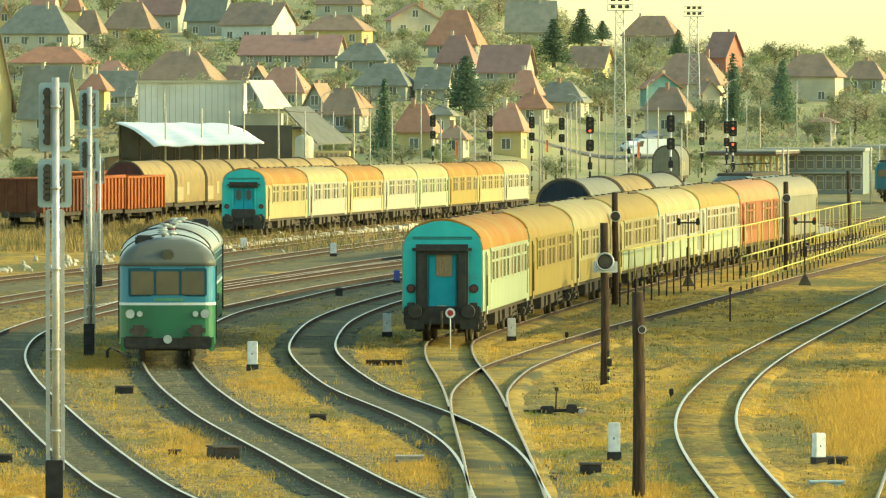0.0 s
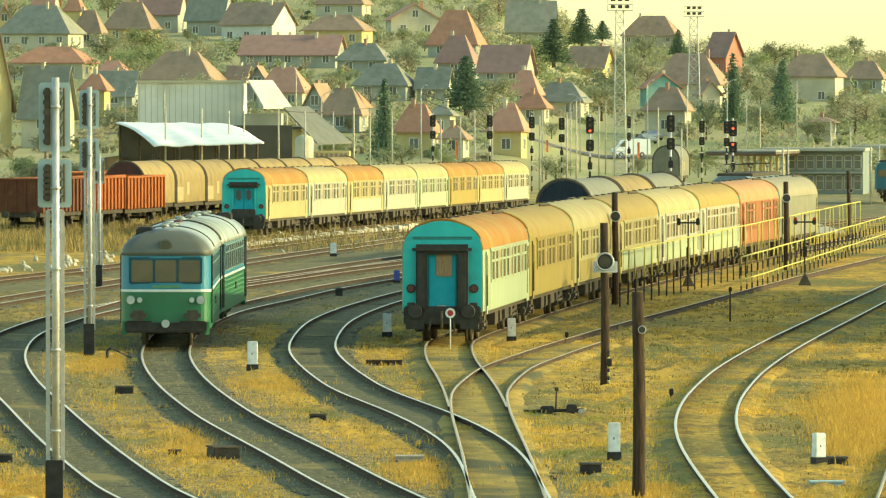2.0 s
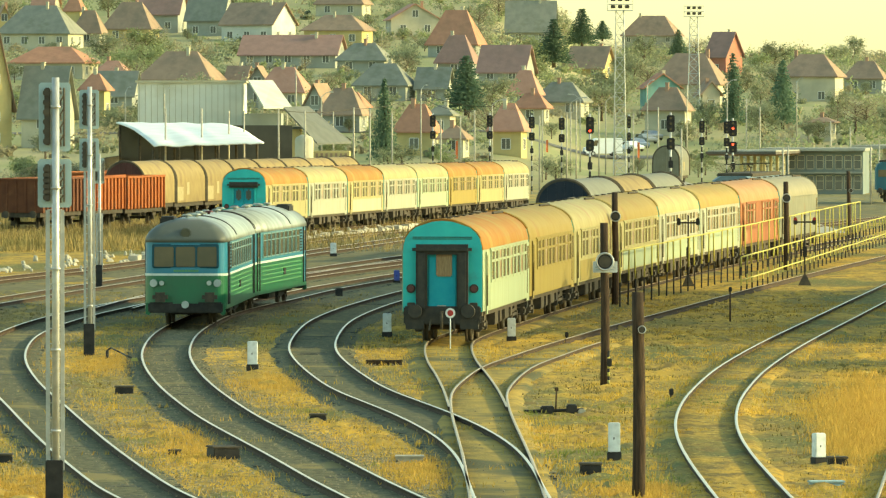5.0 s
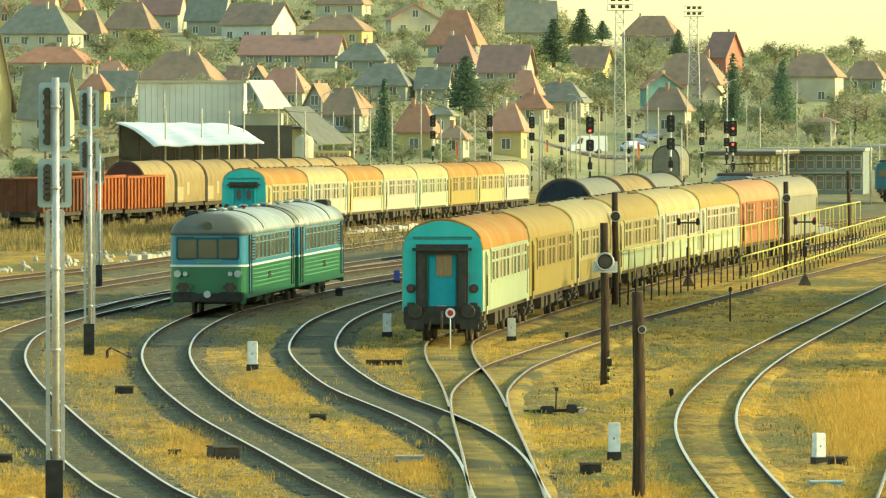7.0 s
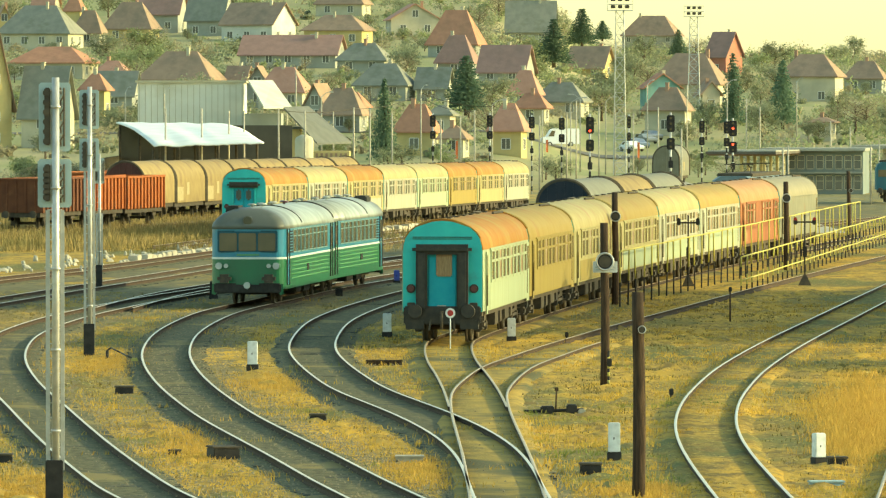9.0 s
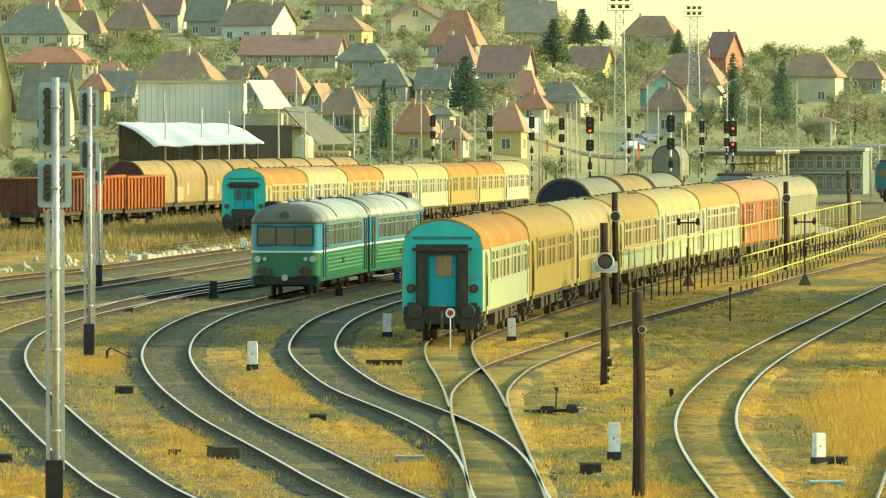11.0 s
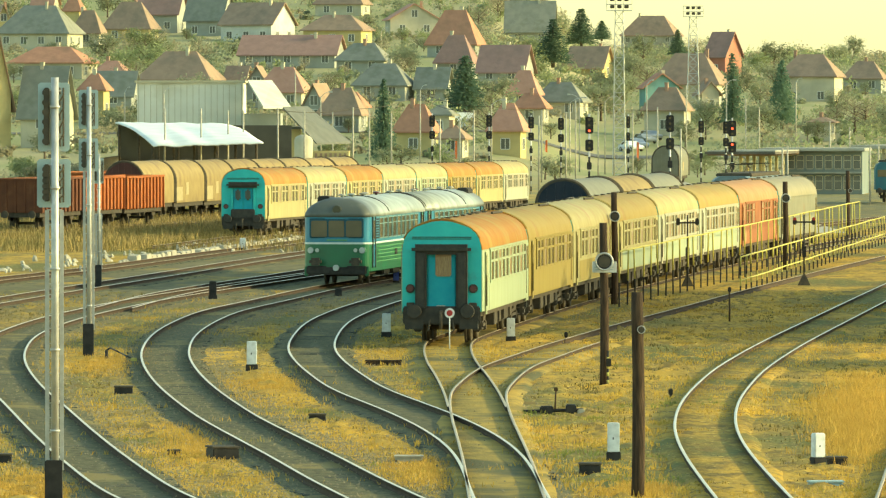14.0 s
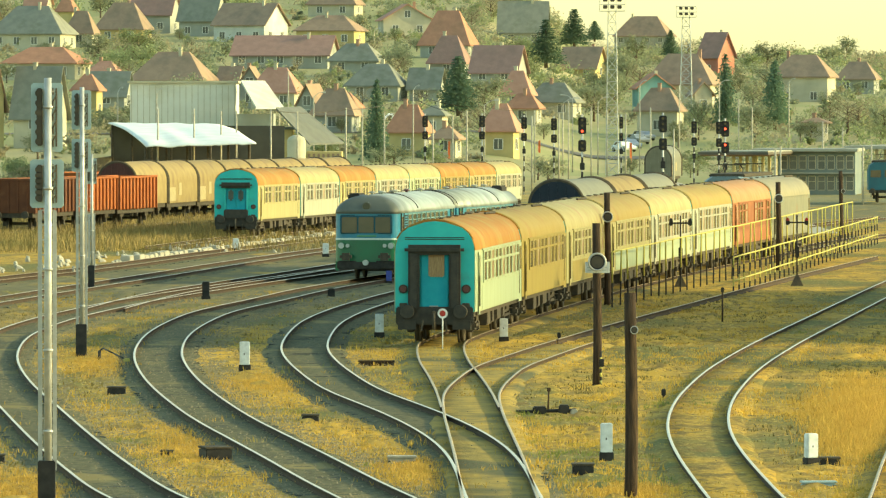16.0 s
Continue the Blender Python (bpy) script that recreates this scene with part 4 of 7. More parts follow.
        for y in (1.25, 17.9):
            bm = bmesh.new()
            rbox(bm, -0.02, 0.022, -0.40, 0.40, 0.78, 2.95, 0.01)
            d = part("side_door", bm, M_RCBLUE if y < 5 else M_RCGREEN, c)
            d.matrix_basis = pose(sx * 1.44, y, 0, 0, 0, rz)
            for yy in (-0.40, 0.40):
                bm = bmesh.new()
                box(bm, 0.0, 0.05, yy - 0.09, yy + 0.09, 0.75, 2.96)
                part("door_gap", bm, M_SOOT, d)
            bm = bmesh.new()
            box(bm, 0.02, 0.03, -0.25, 0.25, 2.0, 2.8)
            part("pane", bm, M_SCREEN, d)
        bm = bmesh.new()
        for k in range(8):
            box(bm, sx * 1.445, sx * 1.475, 2.15, 2.85, 2.0 + 0.115 * k, 2.06 + 0.115 * k)
        part("louvre", bm, M_SOOT, c)
        bm = bmesh.new()
        rbox(bm, sx * 1.46 - 0.02, sx * 1.46 + 0.02, 8.3, 9.0, 1.2, 1.45, 0.01)
        part("fuel_flap", bm, M_SOOT, c)
    # gangway end
    bm = bmesh.new()
    rbox(bm, -0.7, 0.7, CAR, CAR + 0.18, 0.9, 3.1, 0.08)
    part("rubber_gangway", bm, M_RUBBER, c)
    ws = []
    for y in (2.3, 4.7, 14.3, 16.7):
        bm = bmesh.new()
        for sx in (-1, 1):
            tube(bm, (sx * 0.75 - 0.07, 0, 0), (sx * 0.75 + 0.07, 0, 0), 0.42, n=20)
            for k in range(4):
                a = math.pi / 2 * k
                rbox(bm, sx * 0.84 - 0.02, sx * 0.84 + 0.02, 0.2 * math.cos(a) - 0.05, 0.2 * math.cos(a) + 0.05, 0.2 * math.sin(a) - 0.05, 0.2 * math.sin(a) + 0.05, 0.01)
        tube(bm, (-0.7, 0, 0), (0.7, 0, 0), 0.08, n=8)
        w = part("wheelset", bm, M_UNDER, c)
        w.matrix_basis = pose(0, y, 0.42)
        ws.append((w, y))
    for y in (3.5, 15.5):
        for sx in (-1, 1):
            bm = bmesh.new()
            rbox(bm, sx * 0.98 - 0.06, sx * 0.98 + 0.06, y - 1.5, y + 1.5, 0.42, 0.62, 0.03)
            part("bogie_frame", bm, M_UNDER, c)
    return c, ws


car_front, wheels_front = railcar(Matrix(), "green and blue railcar with silver domed roof on running track")
car_rear, wheels_rear = railcar(Matrix(), "green and blue second railcar coupled back to back")
PATH_S = [0.0]
for _a, _b in zip(path_b, path_b[1:]):
    PATH_S.append(PATH_S[-1] + (_b - _a).length)


def path_point(s):
    return Vector((float(np.interp(s, PATH_S, [p.x for p in path_b])), float(np.interp(s, PATH_S, [p.y for p in path_b])), 0.0))


def car_pose(s, turned):
    a, b = path_point(s + 3.5), path_point(s + 15.5)
    d = (b - a).normalized()
    o = a - d * 3.5
    ang = -math.degrees(math.atan2(d.x, d.y))
    if turned:
        o, ang = o + d * CAR, ang + 180
    return Matrix.Translation(o) @ pose(0, 0, 0, 0, 0, ang)


def travelled(t):
    """How far along the path the set's near end is."""
    y = 238.5 + 8.72 * t - 0.088 * t * t + 0.05 * max(0.0, t - 13.0)
    return float(np.interp(y, [p.y for p in path_b], PATH_S))


# ---- signal masts and posts of the yard ----
M_SIGBACK = mat("grey signal back plate", (0.40, 0.50, 0.48), (0.33, 0.42, 0.41), 2.0, 0.6)
M_REDGLOW = glow("lit red signal lens", (1.0, 0.06, 0.03), 1.6)
M_REDPAINT = mat("red paint", (0.45, 0.05, 0.04), (0.35, 0.05, 0.04), 3.0, 0.5)
M_BLUE = mat("blue enamel", (0.03, 0.06, 0.30), (0.03, 0.05, 0.22), 3.0, 0.4)
M_CONCRETE = mat("weathered concrete", (0.46, 0.42, 0.32), (0.34, 0.31, 0.23), 3.0, 0.9, bump=0.4)


def signal_mast(base, h, s, label, plates):
    """A tall lattice mast seen from behind, with ladder and back plates."""
    x, y, z = base
    m = empty("signal_mast", Matrix.Translation(base), label, "railway signal", "tall signal masts")
    bm = bmesh.new()
    tube(bm, (0.03 * s, 0, 0.9), (0.03 * s, 0, h), 0.075 * s, n=14)
    part("pole", bm, M_STEEL, m, "galvanised steel pole")
    bm = bmesh.new()
    for sx in (-0.13, 0.155):
        box(bm, sx * s - 0.04, sx * s + 0.04, 0.10, 0.14, 0.85, h - 2.6)
    part("ladder_rail", bm, M_STEEL, m)
    n = int(h / 0.32)
    for i in range(n):
        bm = bmesh.new()
        tube(bm, (-0.13 * s, 0.13, 1.0 + i * 0.32 * (h - 1.4) / (h - 0.7)), (0.155 * s, 0.13, 1.0 + i * 0.32 * (h - 1.4) / (h - 0.7)), 0.014, n=6)
        part("rung", bm, M_STEEL, m)
    bm = bmesh.new()
    rbox(bm, -0.17 * s, 0.17 * s, -0.10, 0.18, -0.1, 1.05, 0.02)
    part("base", bm, M_BLACKPAINT, m, "black painted base")
    for k, (za, zb, w) in enumerate(plates):
        bm = bmesh.new()
        c = 0.14 * w
        pts = [(-w, za + c), (-w + c, za), (w - c, za), (w, za + c), (w, zb - c), (w - c, zb), (-w + c, zb), (-w, zb - c)]
        loft(bm, [[(px, yy, pz) for px, pz in pts] for yy in (0.20, 0.24)], smooth=False, close=True)
        p = part("back_plate", fix(bm), M_SIGBACK, m, "grey signal back plate")
        bm = bmesh.new()
        rbox(bm, -0.19, -0.08, -0.02, 0.20, za + 0.12, zb - 0.10, 0.02)
        part("lamp_housing", bm, M_UNDER, p)
        bm = bmesh.new()
        zig = 9
        for j in range(zig):
            z0, z1 = (za + 0.1 + (zb - za - 0.2) * (j + d) / zig for d in (0, 1))
            tube(bm, (0.13, 0.12, z0), (0.20 if j % 2 else 0.12, 0.16, z1), 0.016, n=5)
        tube(bm, (0.19, 0.16, za + 0.1), (0.19, 0.16, zb - 0.1), 0.018, n=6)
        part("bracing", bm, M_UNDER, p)
        for j in range(6):
            bm = bmesh.new()
            zz = za + 0.2 + (zb - za - 0.4) * j / 5
            tube(bm, (-0.15, -0.04, zz), (-0.15, -0.02, zz), 0.07, n=10)
            part("housing_cap", bm, M_UNDER, p)
    for i in range(5):
        bm = bmesh.new()
        zz = 1.6 + i * (h - 2.2) / 4
        tube(bm, (0.03 * s, 0, zz), (0.03 * s, 0, zz + 0.05), 0.10 * s, n=14)
        part("clamp", bm, M_STEEL, m)
    return m


signal_mast((-7.62, 155.0, -0.2), 8.55, 1.0, "tall galvanised signal mast with ladder and black base", ((7.1, 8.45, 0.31), (6.0, 6.95, 0.33)))
signal_mast((-11.28, 252.0, -0.2), 8.6, 1.0, "galvanised signal mast with grey plates beside running track", ((7.25, 8.5, 0.31), (5.9, 6.95, 0.31)))
signal_mast((-15.0, 345.0, -0.2), 5.9, 0.8, "slim galvanised signal mast farther along the tracks", ((4.6, 5.7, 0.22),))


def wooden_pole(base, h, r, label, lamp=None, plate=False, rod=False, toward=-1):
    p = empty("wooden_pole", Matrix.Translation(base), label, "wooden pole", "old wooden signal poles")
    bm = bmesh.new()
    rings = []
    for i in range(9):
        z = -0.1 + (h + 0.1) * i / 8
        k = r * (1.08 - 0.14 * i / 8)
        rings.append([(k * math.cos(a) * (1 + 0.06 * noise.noise((a * 2, z, h))) + 0.02 * math.sin(z), k * math.sin(a), z) for a in (2 * math.pi * j / 12 for j in range(12))])
    loft(bm, rings, close=True)
    part("post", fix(bm), M_WOODPOLE, p)
    if lamp:
        dx, z, rr = lamp
        wd = 0.12 * rr
        bm = bmesh.new()
        tube(bm, (dx, r * 0.6 * toward, z), (dx, toward * (r + 0.30), z), rr, rr * 1.05, n=20)
        l = part("lamp_hood", bm, M_BLACKPAINT, p)
        bm = bmesh.new()
        tube(bm, (dx, toward * (r + 0.295), z), (dx, toward * (r + 0.31), z), rr * 0.72, n=20)
        part("lens", bm, M_UNDER, l)
        bm = bmesh.new()
        loft(bm, [[(dx + (rr + wd * math.cos(b)) * math.cos(a), toward * (r + 0.30) + wd * math.sin(b), z + (rr + wd * math.cos(b)) * math.sin(a)) for b in (math.pi * j / 3 for j in range(6))]
                  for a in (2 * math.pi * k / 20 for k in range(21))], close=True, ends=False)
        part("lens_ring", bm, M_STEEL, l)
    if plate:
        bm = bmesh.new()
        rbox(bm, -0.34, 0.36, -r - 0.06, -r - 0.02, 3.23, 3.55, 0.01)
        s = part("sign_plate", bm, M_WHITEBOX, p, "grey-white sign plate")
        bm = bmesh.new()
        for k, w in enumerate((0.25, 0.28, 0.2)):
            box(bm, -w, w, -r - 0.066, -r - 0.058, 3.30 + 0.075 * k, 3.325 + 0.075 * k)
        part("letter_bar", bm, M_SIGBACK, s)
    if rod:
        bm = bmesh.new()
        tube(bm, (0.11, -r - 0.05, -0.6), (0.11, -r - 0.05, 1.0), 0.03, n=8)
        part("striped_rod", bm, M_BLACKPAINT, p)
        for k in range(4):
            bm = bmesh.new()
            tube(bm, (0.11, -r - 0.05, 0.05 + 0.22 * k), (0.11, -r - 0.05, 0.16 + 0.22 * k), 0.034, n=8)
            part("yellow_band", bm, M_YELLOW, p)
        bm = bmesh.new()
        rbox(bm, 0.06, 0.20, -r - 0.14, -r, 0.55, 0.78, 0.02)
        part("junction_box", bm, M_BLACKPAINT, p)
    return p


wooden_pole((3.98, 161.0, -0.2), 4.2, 0.125, "dark tarred wooden post with round lamp", lamp=(0.06, 3.45, 0.075))
wooden_pole((4.62, 226.0, -0.2), 4.65, 0.12, "wooden post with round signal lamp and white sign", lamp=(0.0, 3.55, 0.24), plate=True, rod=True)
wooden_pole((6.92, 318.0, -0.2), 4.5, 0.13, "tarred wooden post with round signal lamp", lamp=(0.0, 3.55, 0.20))
wooden_pole((16.7, 385.0, -0.2), 4.3, 0.13, "tarred wooden post with signal disc beside fence", lamp=(0.0, 3.5, 0.20))
wooden_pole((24.3, 474.0, -0.2), 4.1, 0.12, "tarred wooden post near station", lamp=(0.12, 2.9, 0.12))


def marker_box(base, w, h, dark, label, cat="trackside box", turn=0.0):
    b = empty("trackside_box", Matrix.Translation(base) @ pose(0, 0, 0, 0, 0, turn), label, cat, "trackside marker boxes")
    bm = bmesh.new()
    rbox(bm, -w / 2, w / 2, -w / 2, w / 2, h * 0.22, h, 0.02)
    box(bm, -w * 0.08, w * 0.02, -w / 2 - 0.006, -w / 2 + 0.01, h * 0.56, h * 0.62, 1)
    part("cabinet", bm, [dark, M_BLACKPAINT], b)
    bm = bmesh.new()
    rbox(bm, -w * 0.6, w * 0.6, -w * 0.6, w * 0.6, -0.06, h * 0.23, 0.015)
    part("plinth", bm, M_BLACKPAINT, b)
    return b


marker_box(((3.86, 178.26, -0.2)), 0.27, 0.85, M_WHITEBOX, "chipped white trackside box on black plinth")
marker_box(((8.38, 176.29, -0.2)), 0.25, 0.70, M_WHITEBOX, "chipped white trackside box in dry grass", turn=20)
marker_box(((-5.74, 238.23, -0.2)), 0.30, 0.90, M_WHITEBOX, "white trackside box on black plinth beside curve")
marker_box(((-1.93, 273.12, -0.2)), 0.30, 0.82, M_WHITEBOX, "white trackside box near parked coaches")
marker_box(((2.32, 267.89, -0.2)), 0.28, 0.80, M_WHITEBOX, "white trackside box beside coach track")
marker_box(((-5.81, 419.47, -0.2)), 0.32, 0.72, M_WHITEBOX, "white trackside box between far tracks")
marker_box(((-10.99, 435.80, -0.2)), 0.32, 0.70, M_WHITEBOX, "white trackside box beside stone kerb")
marker_box(((-9.47, 326.49, -0.2)), 0.30, 0.75, M_BLACKPAINT, "black trackside signal box on pale foot")
marker_box(((-2.08, 355.53, -0.2)), 0.26, 0.60, M_BLUE, "small blue trackside sign box")


def point_machine(base, w, d, h, label, turn=0.0, material=None):
    b = empty("point_machine", Matrix.Translation(base) @ pose(0, 0, 0, 0, 0, turn), label, "point machine", "point machines and boxes")
    bm = bmesh.new()
    rbox(bm, -w / 2, w / 2, -d / 2, d / 2, -0.05, h, 0.03)
    part("casing", bm, material or M_BLACKPAINT, b)
    bm = bmesh.new()
    rbox(bm, -w / 2 - 0.02, w / 2 + 0.02, -d / 2 - 0.02, d / 2 + 0.02, h - 0.01, h + 0.035, 0.012)
    part("lid", bm, material or M_UNDER, b)
    for sx in (-1, 1):
        bm = bmesh.new()
        tube(bm, (sx * w * 0.45, -d * 0.6, 0.02), (sx * w * 0.45, d * 0.6, 0.02), 0.035, n=8)
        part("foot", bm, M_UNDER, b)
    return b


point_machine((-8.83, 219.11, -0.2), 0.50, 0.5, 0.20, "squat black point machine in golden grass")
point_machine((-4.98, 179.11, -0.2), 0.60, 0.8, 0.26, "black point machine beside running track", 14)
point_machine((-3.17, 200.64, -0.2), 0.42, 0.5, 0.15, "small black cable box in grass")
point_machine((-6.13, 180.85, -0.2), 0.28, 0.3, 0.10, "small black cable box in grass")
point_machine((3.21, 171.95, -0.2), 0.46, 0.6, 0.20, "black point machine in dry grass")
point_machine((8.74, 175.19, -0.2), 0.44, 0.5, 0.19, "black cable box beside white trackside box")
point_machine((-9.88, 177.41, -0.2), 0.44, 0.5, 0.16, "black cable box near curved track")
point_machine((-0.75, 177.41, -0.2), 0.62, 0.5, 0.12, "pale concrete cable cover in grass", 0, M_CONCRETE)
point_machine((8.05, 166.08, -0.2), 0.72, 0.3, 0.09, "grey pipe cover in grass", 6, M_SIGBACK)
point_machine((-1.82, 244.48, -0.2), 1.10, 0.3, 0.10, "old wooden beam lying in grass", 3, M_WOODPOLE)
point_machine((-4.37, 332.31, -0.2), 0.30, 0.3, 0.30, "small dark ground lamp between tracks")


def hand_lever(base):
    b = empty("switch_lever", Matrix.Translation(base), "black hand lever switch stand with counterweights", "switch lever")
    bm = bmesh.new()
    rbox(bm, -0.42, -0.06, -0.2, 0.2, 0.0, 0.20, 0.03)
    part("casing", bm, M_BLACKPAINT, b)
    bm = bmesh.new()
    rbox(bm, 0.25, 0.53, -0.18, 0.18, 0.0, 0.24, 0.03)
    part("counterweight", bm, M_BLACKPAINT, b)
    bm = bmesh.new()
    tube(bm, (-0.85, 0, 0.05), (0.7, 0, 0.10), 0.045, n=8)
    part("throw_rod", bm, M_BLACKPAINT, b)
    bm = bmesh.new()
    tube(bm, (-0.02, 0, 0.1), (0.0, 0, 0.62), 0.022, n=8)
    rbox(bm, -0.05, 0.05, -0.03, 0.03, 0.58, 0.68, 0.01)
    part("lever", bm, M_WOODPOLE, b)
    bm = bmesh.new()
    rbox(bm, 0.56, 0.75, -0.2, 0.2, -0.05, 0.12, 0.03)
    part("stone_block", bm, M_CONCRETE, b)


hand_lever((2.95, 205.43, -0.2))


def cable_stub(a, b):
    g = empty("cable_box", Matrix(), "small yellow cable box with bent black cable in grass", "cable box")
    bm = bmesh.new()
    pts = [Vector(a) + Vector((0, 0, 0.28)), Vector(a) + Vector((0.12, 0, 0.36)), Vector(a).lerp(Vector(b), 0.5) + Vector((0, 0, 0.26)), Vector(b) + Vector((-0.05, 0, 0.12))]
    for p, q in zip(pts, pts[1:]):
        tube(bm, p, q, 0.025, n=7)
    tube(bm, Vector(a) + Vector((0, 0, -0.1)), pts[0], 0.05, n=8)
    part("cable", bm, M_BLACKPAINT, g)
    bm = bmesh.new()
    rbox(bm, b[0] - 0.1, b[0] + 0.1, b[1] - 0.1, b[1] + 0.1, b[2] - 0.02, b[2] + 0.15, 0.02)
    part("box", bm, M_YELLOW, g)


cable_stub((-10.59, 249.38, -0.2), (-9.60, 246.09, -0.2))


def thin_post(base, h, label):
    g = empty("marker_post", Matrix.Translation(base), label, "marker post", "thin marker posts")
    bm = bmesh.new()
    tube(bm, (0, 0, -0.1), (0, 0, h), 0.035, n=8)
    part("post", bm, M_RAILRUST, g)
    bm = bmesh.new()
    rbox(bm, -0.06, 0.06, -0.06, 0.06, h - 0.02, h + 0.16, 0.02)
    part("cap", bm, M_BLACKPAINT, g)


thin_post((10.59, 291.62, -0.2), 1.15, "thin rusty marker post in grass")
thin_post((11.07, 357.80, -0.2), 0.7, "thin rusty marker post beside fence")
thin_post((6.23, 215.73, -0.2), 0.12, "short dark stake in grass")
thin_post((4.20, 268.53, -0.2), 0.15, "short dark stake at rail end")


def buffer_disc(base):
    b = empty("stop_disc", Matrix.Translation(base), "round red and white stop disc on thin post", "stop sign")
    bm = bmesh.new()
    tube(bm, (0, 0, -0.1), (0, 0, 1.2), 0.018, n=8)
    part("post", bm, M_WHITEBOX, b)
    bm = bmesh.new()
    tube(bm, (0, -0.02, 1.21), (0, 0.02, 1.21), 0.165, n=24)
    d = part("disc", bm, M_WHITEBOX, b)
    bm = bmesh.new()
    tube(bm, (0, -0.026, 1.21), (0, -0.02, 1.21), 0.10, n=24)
    part("disc_centre", bm, M_REDPAINT, d, "red disc centre")


buffer_disc((0.24, 258.8, -0.2))


# ---- yellow fences ----
def fence(a, b, n, h, label, rails, feet, rise=0.0):
    """rise: how much taller the far end stands."""
    f = empty("fence", Matrix(), label, "fence", "yellow fences")
    a, b = Vector(a), Vector(b)
    post = None
    bm = bmesh.new()
    edges = (-0.3,) + feet + (h,)
    for k, (z0, z1) in enumerate(zip(edges, edges[1:])):
        tube(bm, (0, 0, z0), (0, 0, z1), 0.034, n=8, mi=k % 2, caps=z1 == h)
    for i in range(n):
        p = a + (b - a) * (i / (n - 1))
        lean = 1.5 * math.sin(i * 2.3)
        if post is None:
            post = part("post", bm, [M_BLACKPAINT, M_YELLOW], f)
            post.matrix_basis = pose(p.x, p.y, -0.2)
        else:
            share("post", post, f).matrix_basis = pose(p.x, p.y, -0.2, 0, lean, 0) @ Matrix.Diagonal((1, 1, 1 + rise / h * i / (n - 1), 1))
    for z in rails:
        bm = bmesh.new()
        rings = []
        for i in range(n):
            p = a + (b - a) * (i / (n - 1))
            w = (z + rise * i / (n - 1)) - 0.2 + 0.008 * math.sin(i * 0.9)
            rings.append([(p.x + 0.036 * math.cos(k), p.y, w + 0.036 * math.sin(k)) for k in (math.pi * j / 3 for j in range(6))])
        loft(bm, rings, close=True)
        fix(bm)
        part("rail", bm, M_YELLOW, f)


fence((12.63, 335.0), (25.6, 457.8), 36, 1.58, "faded yellow tubular fence with black-banded posts", (1.58, 0.58), (0.36, 0.80, 1.16))
fence((7.0, 313.0), (23.2, 440.0), 42, 2.22, "faded yellow tall fence beside parked coaches", (2.22,), (1.0,), 0.45)


# ---- colour-light signals ----
def light_signal(px, s_w, heads, label, lit=()):
    """Black head boxes on a striped pole. heads: heights from the ground."""
    x, y, top = px
    z0 = height(x, y)
    g = empty("light_signal", Matrix.Translation((x, y, z0)), label, "railway signal", "colour-light signals")
    bm = bmesh.new()
    tube(bm, (0, 0.05, -0.1), (0, 0.05, top - z0 + 0.2), 0.07, n=8)
    part("pole", bm, M_STEEL, g)
    for k in range(5):
        bm = bmesh.new()
        zz = 0.3 + k * 1.0
        tube(bm, (0, 0.05, zz), (0, 0.05, zz + 0.5), 0.076, n=8)
        part("pole_band", bm, M_BLACKPAINT, g)
    zt = top - z0
    for k, (dz0, dz1) in enumerate(heads):
        bm = bmesh.new()
        rbox(bm, -s_w, s_w, -0.22, -0.03, zt - dz1, zt - dz0, 0.06)
        h = part("signal_head", bm, M_BLACKPAINT, g)
        n = max(2, round((dz1 - dz0) / 0.36))
        for j in range(n):
            zz = zt - dz1 + (dz1 - dz0) * (j + 0.5) / n
            bm = bmesh.new()
            tube(bm, (0, -0.22, zz), (0, -0.24, zz), 0.085, n=14)
            part("lens", bm, M_REDGLOW if (k, j) in lit else M_GLASS, h)
            bm = bmesh.new()
            for q in range(7):
                a, b = (math.pi * (q + d) / 7 for d in (0, 1))
                tube(bm, (0.13 * math.cos(a), -0.30, zz + 0.13 * math.sin(a)), (0.13 * math.cos(b), -0.30, zz + 0.13 * math.sin(b)), 0.016, n=5)
                tube(bm, (0.13 * math.cos(a), -0.22, zz + 0.13 * math.sin(a)), (0.13 * math.cos(b), -0.30, zz + 0.13 * math.sin(b)), 0.016, n=5)
            part("lens_hood", bm, M_BLACKPAINT, h)
    bm = bmesh.new()
    rbox(bm, -0.16, 0.16, -0.18, 0.0, zt - 3.6, zt - 3.1, 0.03)
    part("relay_box", bm, M_BLACKPAINT, g)
    return g


TWO = ((0.0, 1.15), (1.55, 2.35))
light_signal((10.03, 540.0, 7.03), 0.27, TWO, "black colour-light signal showing red on striped pole", {(0, 0)})
light_signal((15.54, 540.0, 7.14), 0.27, TWO, "black unlit colour-light signal on striped pole")
light_signal((21.36, 583.0, 6.68), 0.29, TWO, "black colour-light signal showing two red lights", {(0, 1), (1, 1)})
light_signal((-1.00, 780.0, 6.85), 0.28, TWO, "dark colour-light signal beyond far coaches")
light_signal((4.62, 780.0, 6.85), 0.28, TWO, "dark colour-light signal beyond far coaches")
light_signal((8.75, 780.0, 6.69), 0.28, TWO, "dark colour-light signal beyond far coaches")
light_signal((11.40, 760.0, 6.61), 0.28, TWO, "dark colour-light signal near the road")
light_signal((24.86, 760.0, 6.33), 0.26, TWO, "dark colour-light signal near station")
light_signal((26.53, 740.0, 6.32), 0.27, TWO, "dark colour-light signal near station")
light_signal((17.86, 760.0, 6.77), 0.18, TWO, "slim dark colour-light signal near lattice tower")


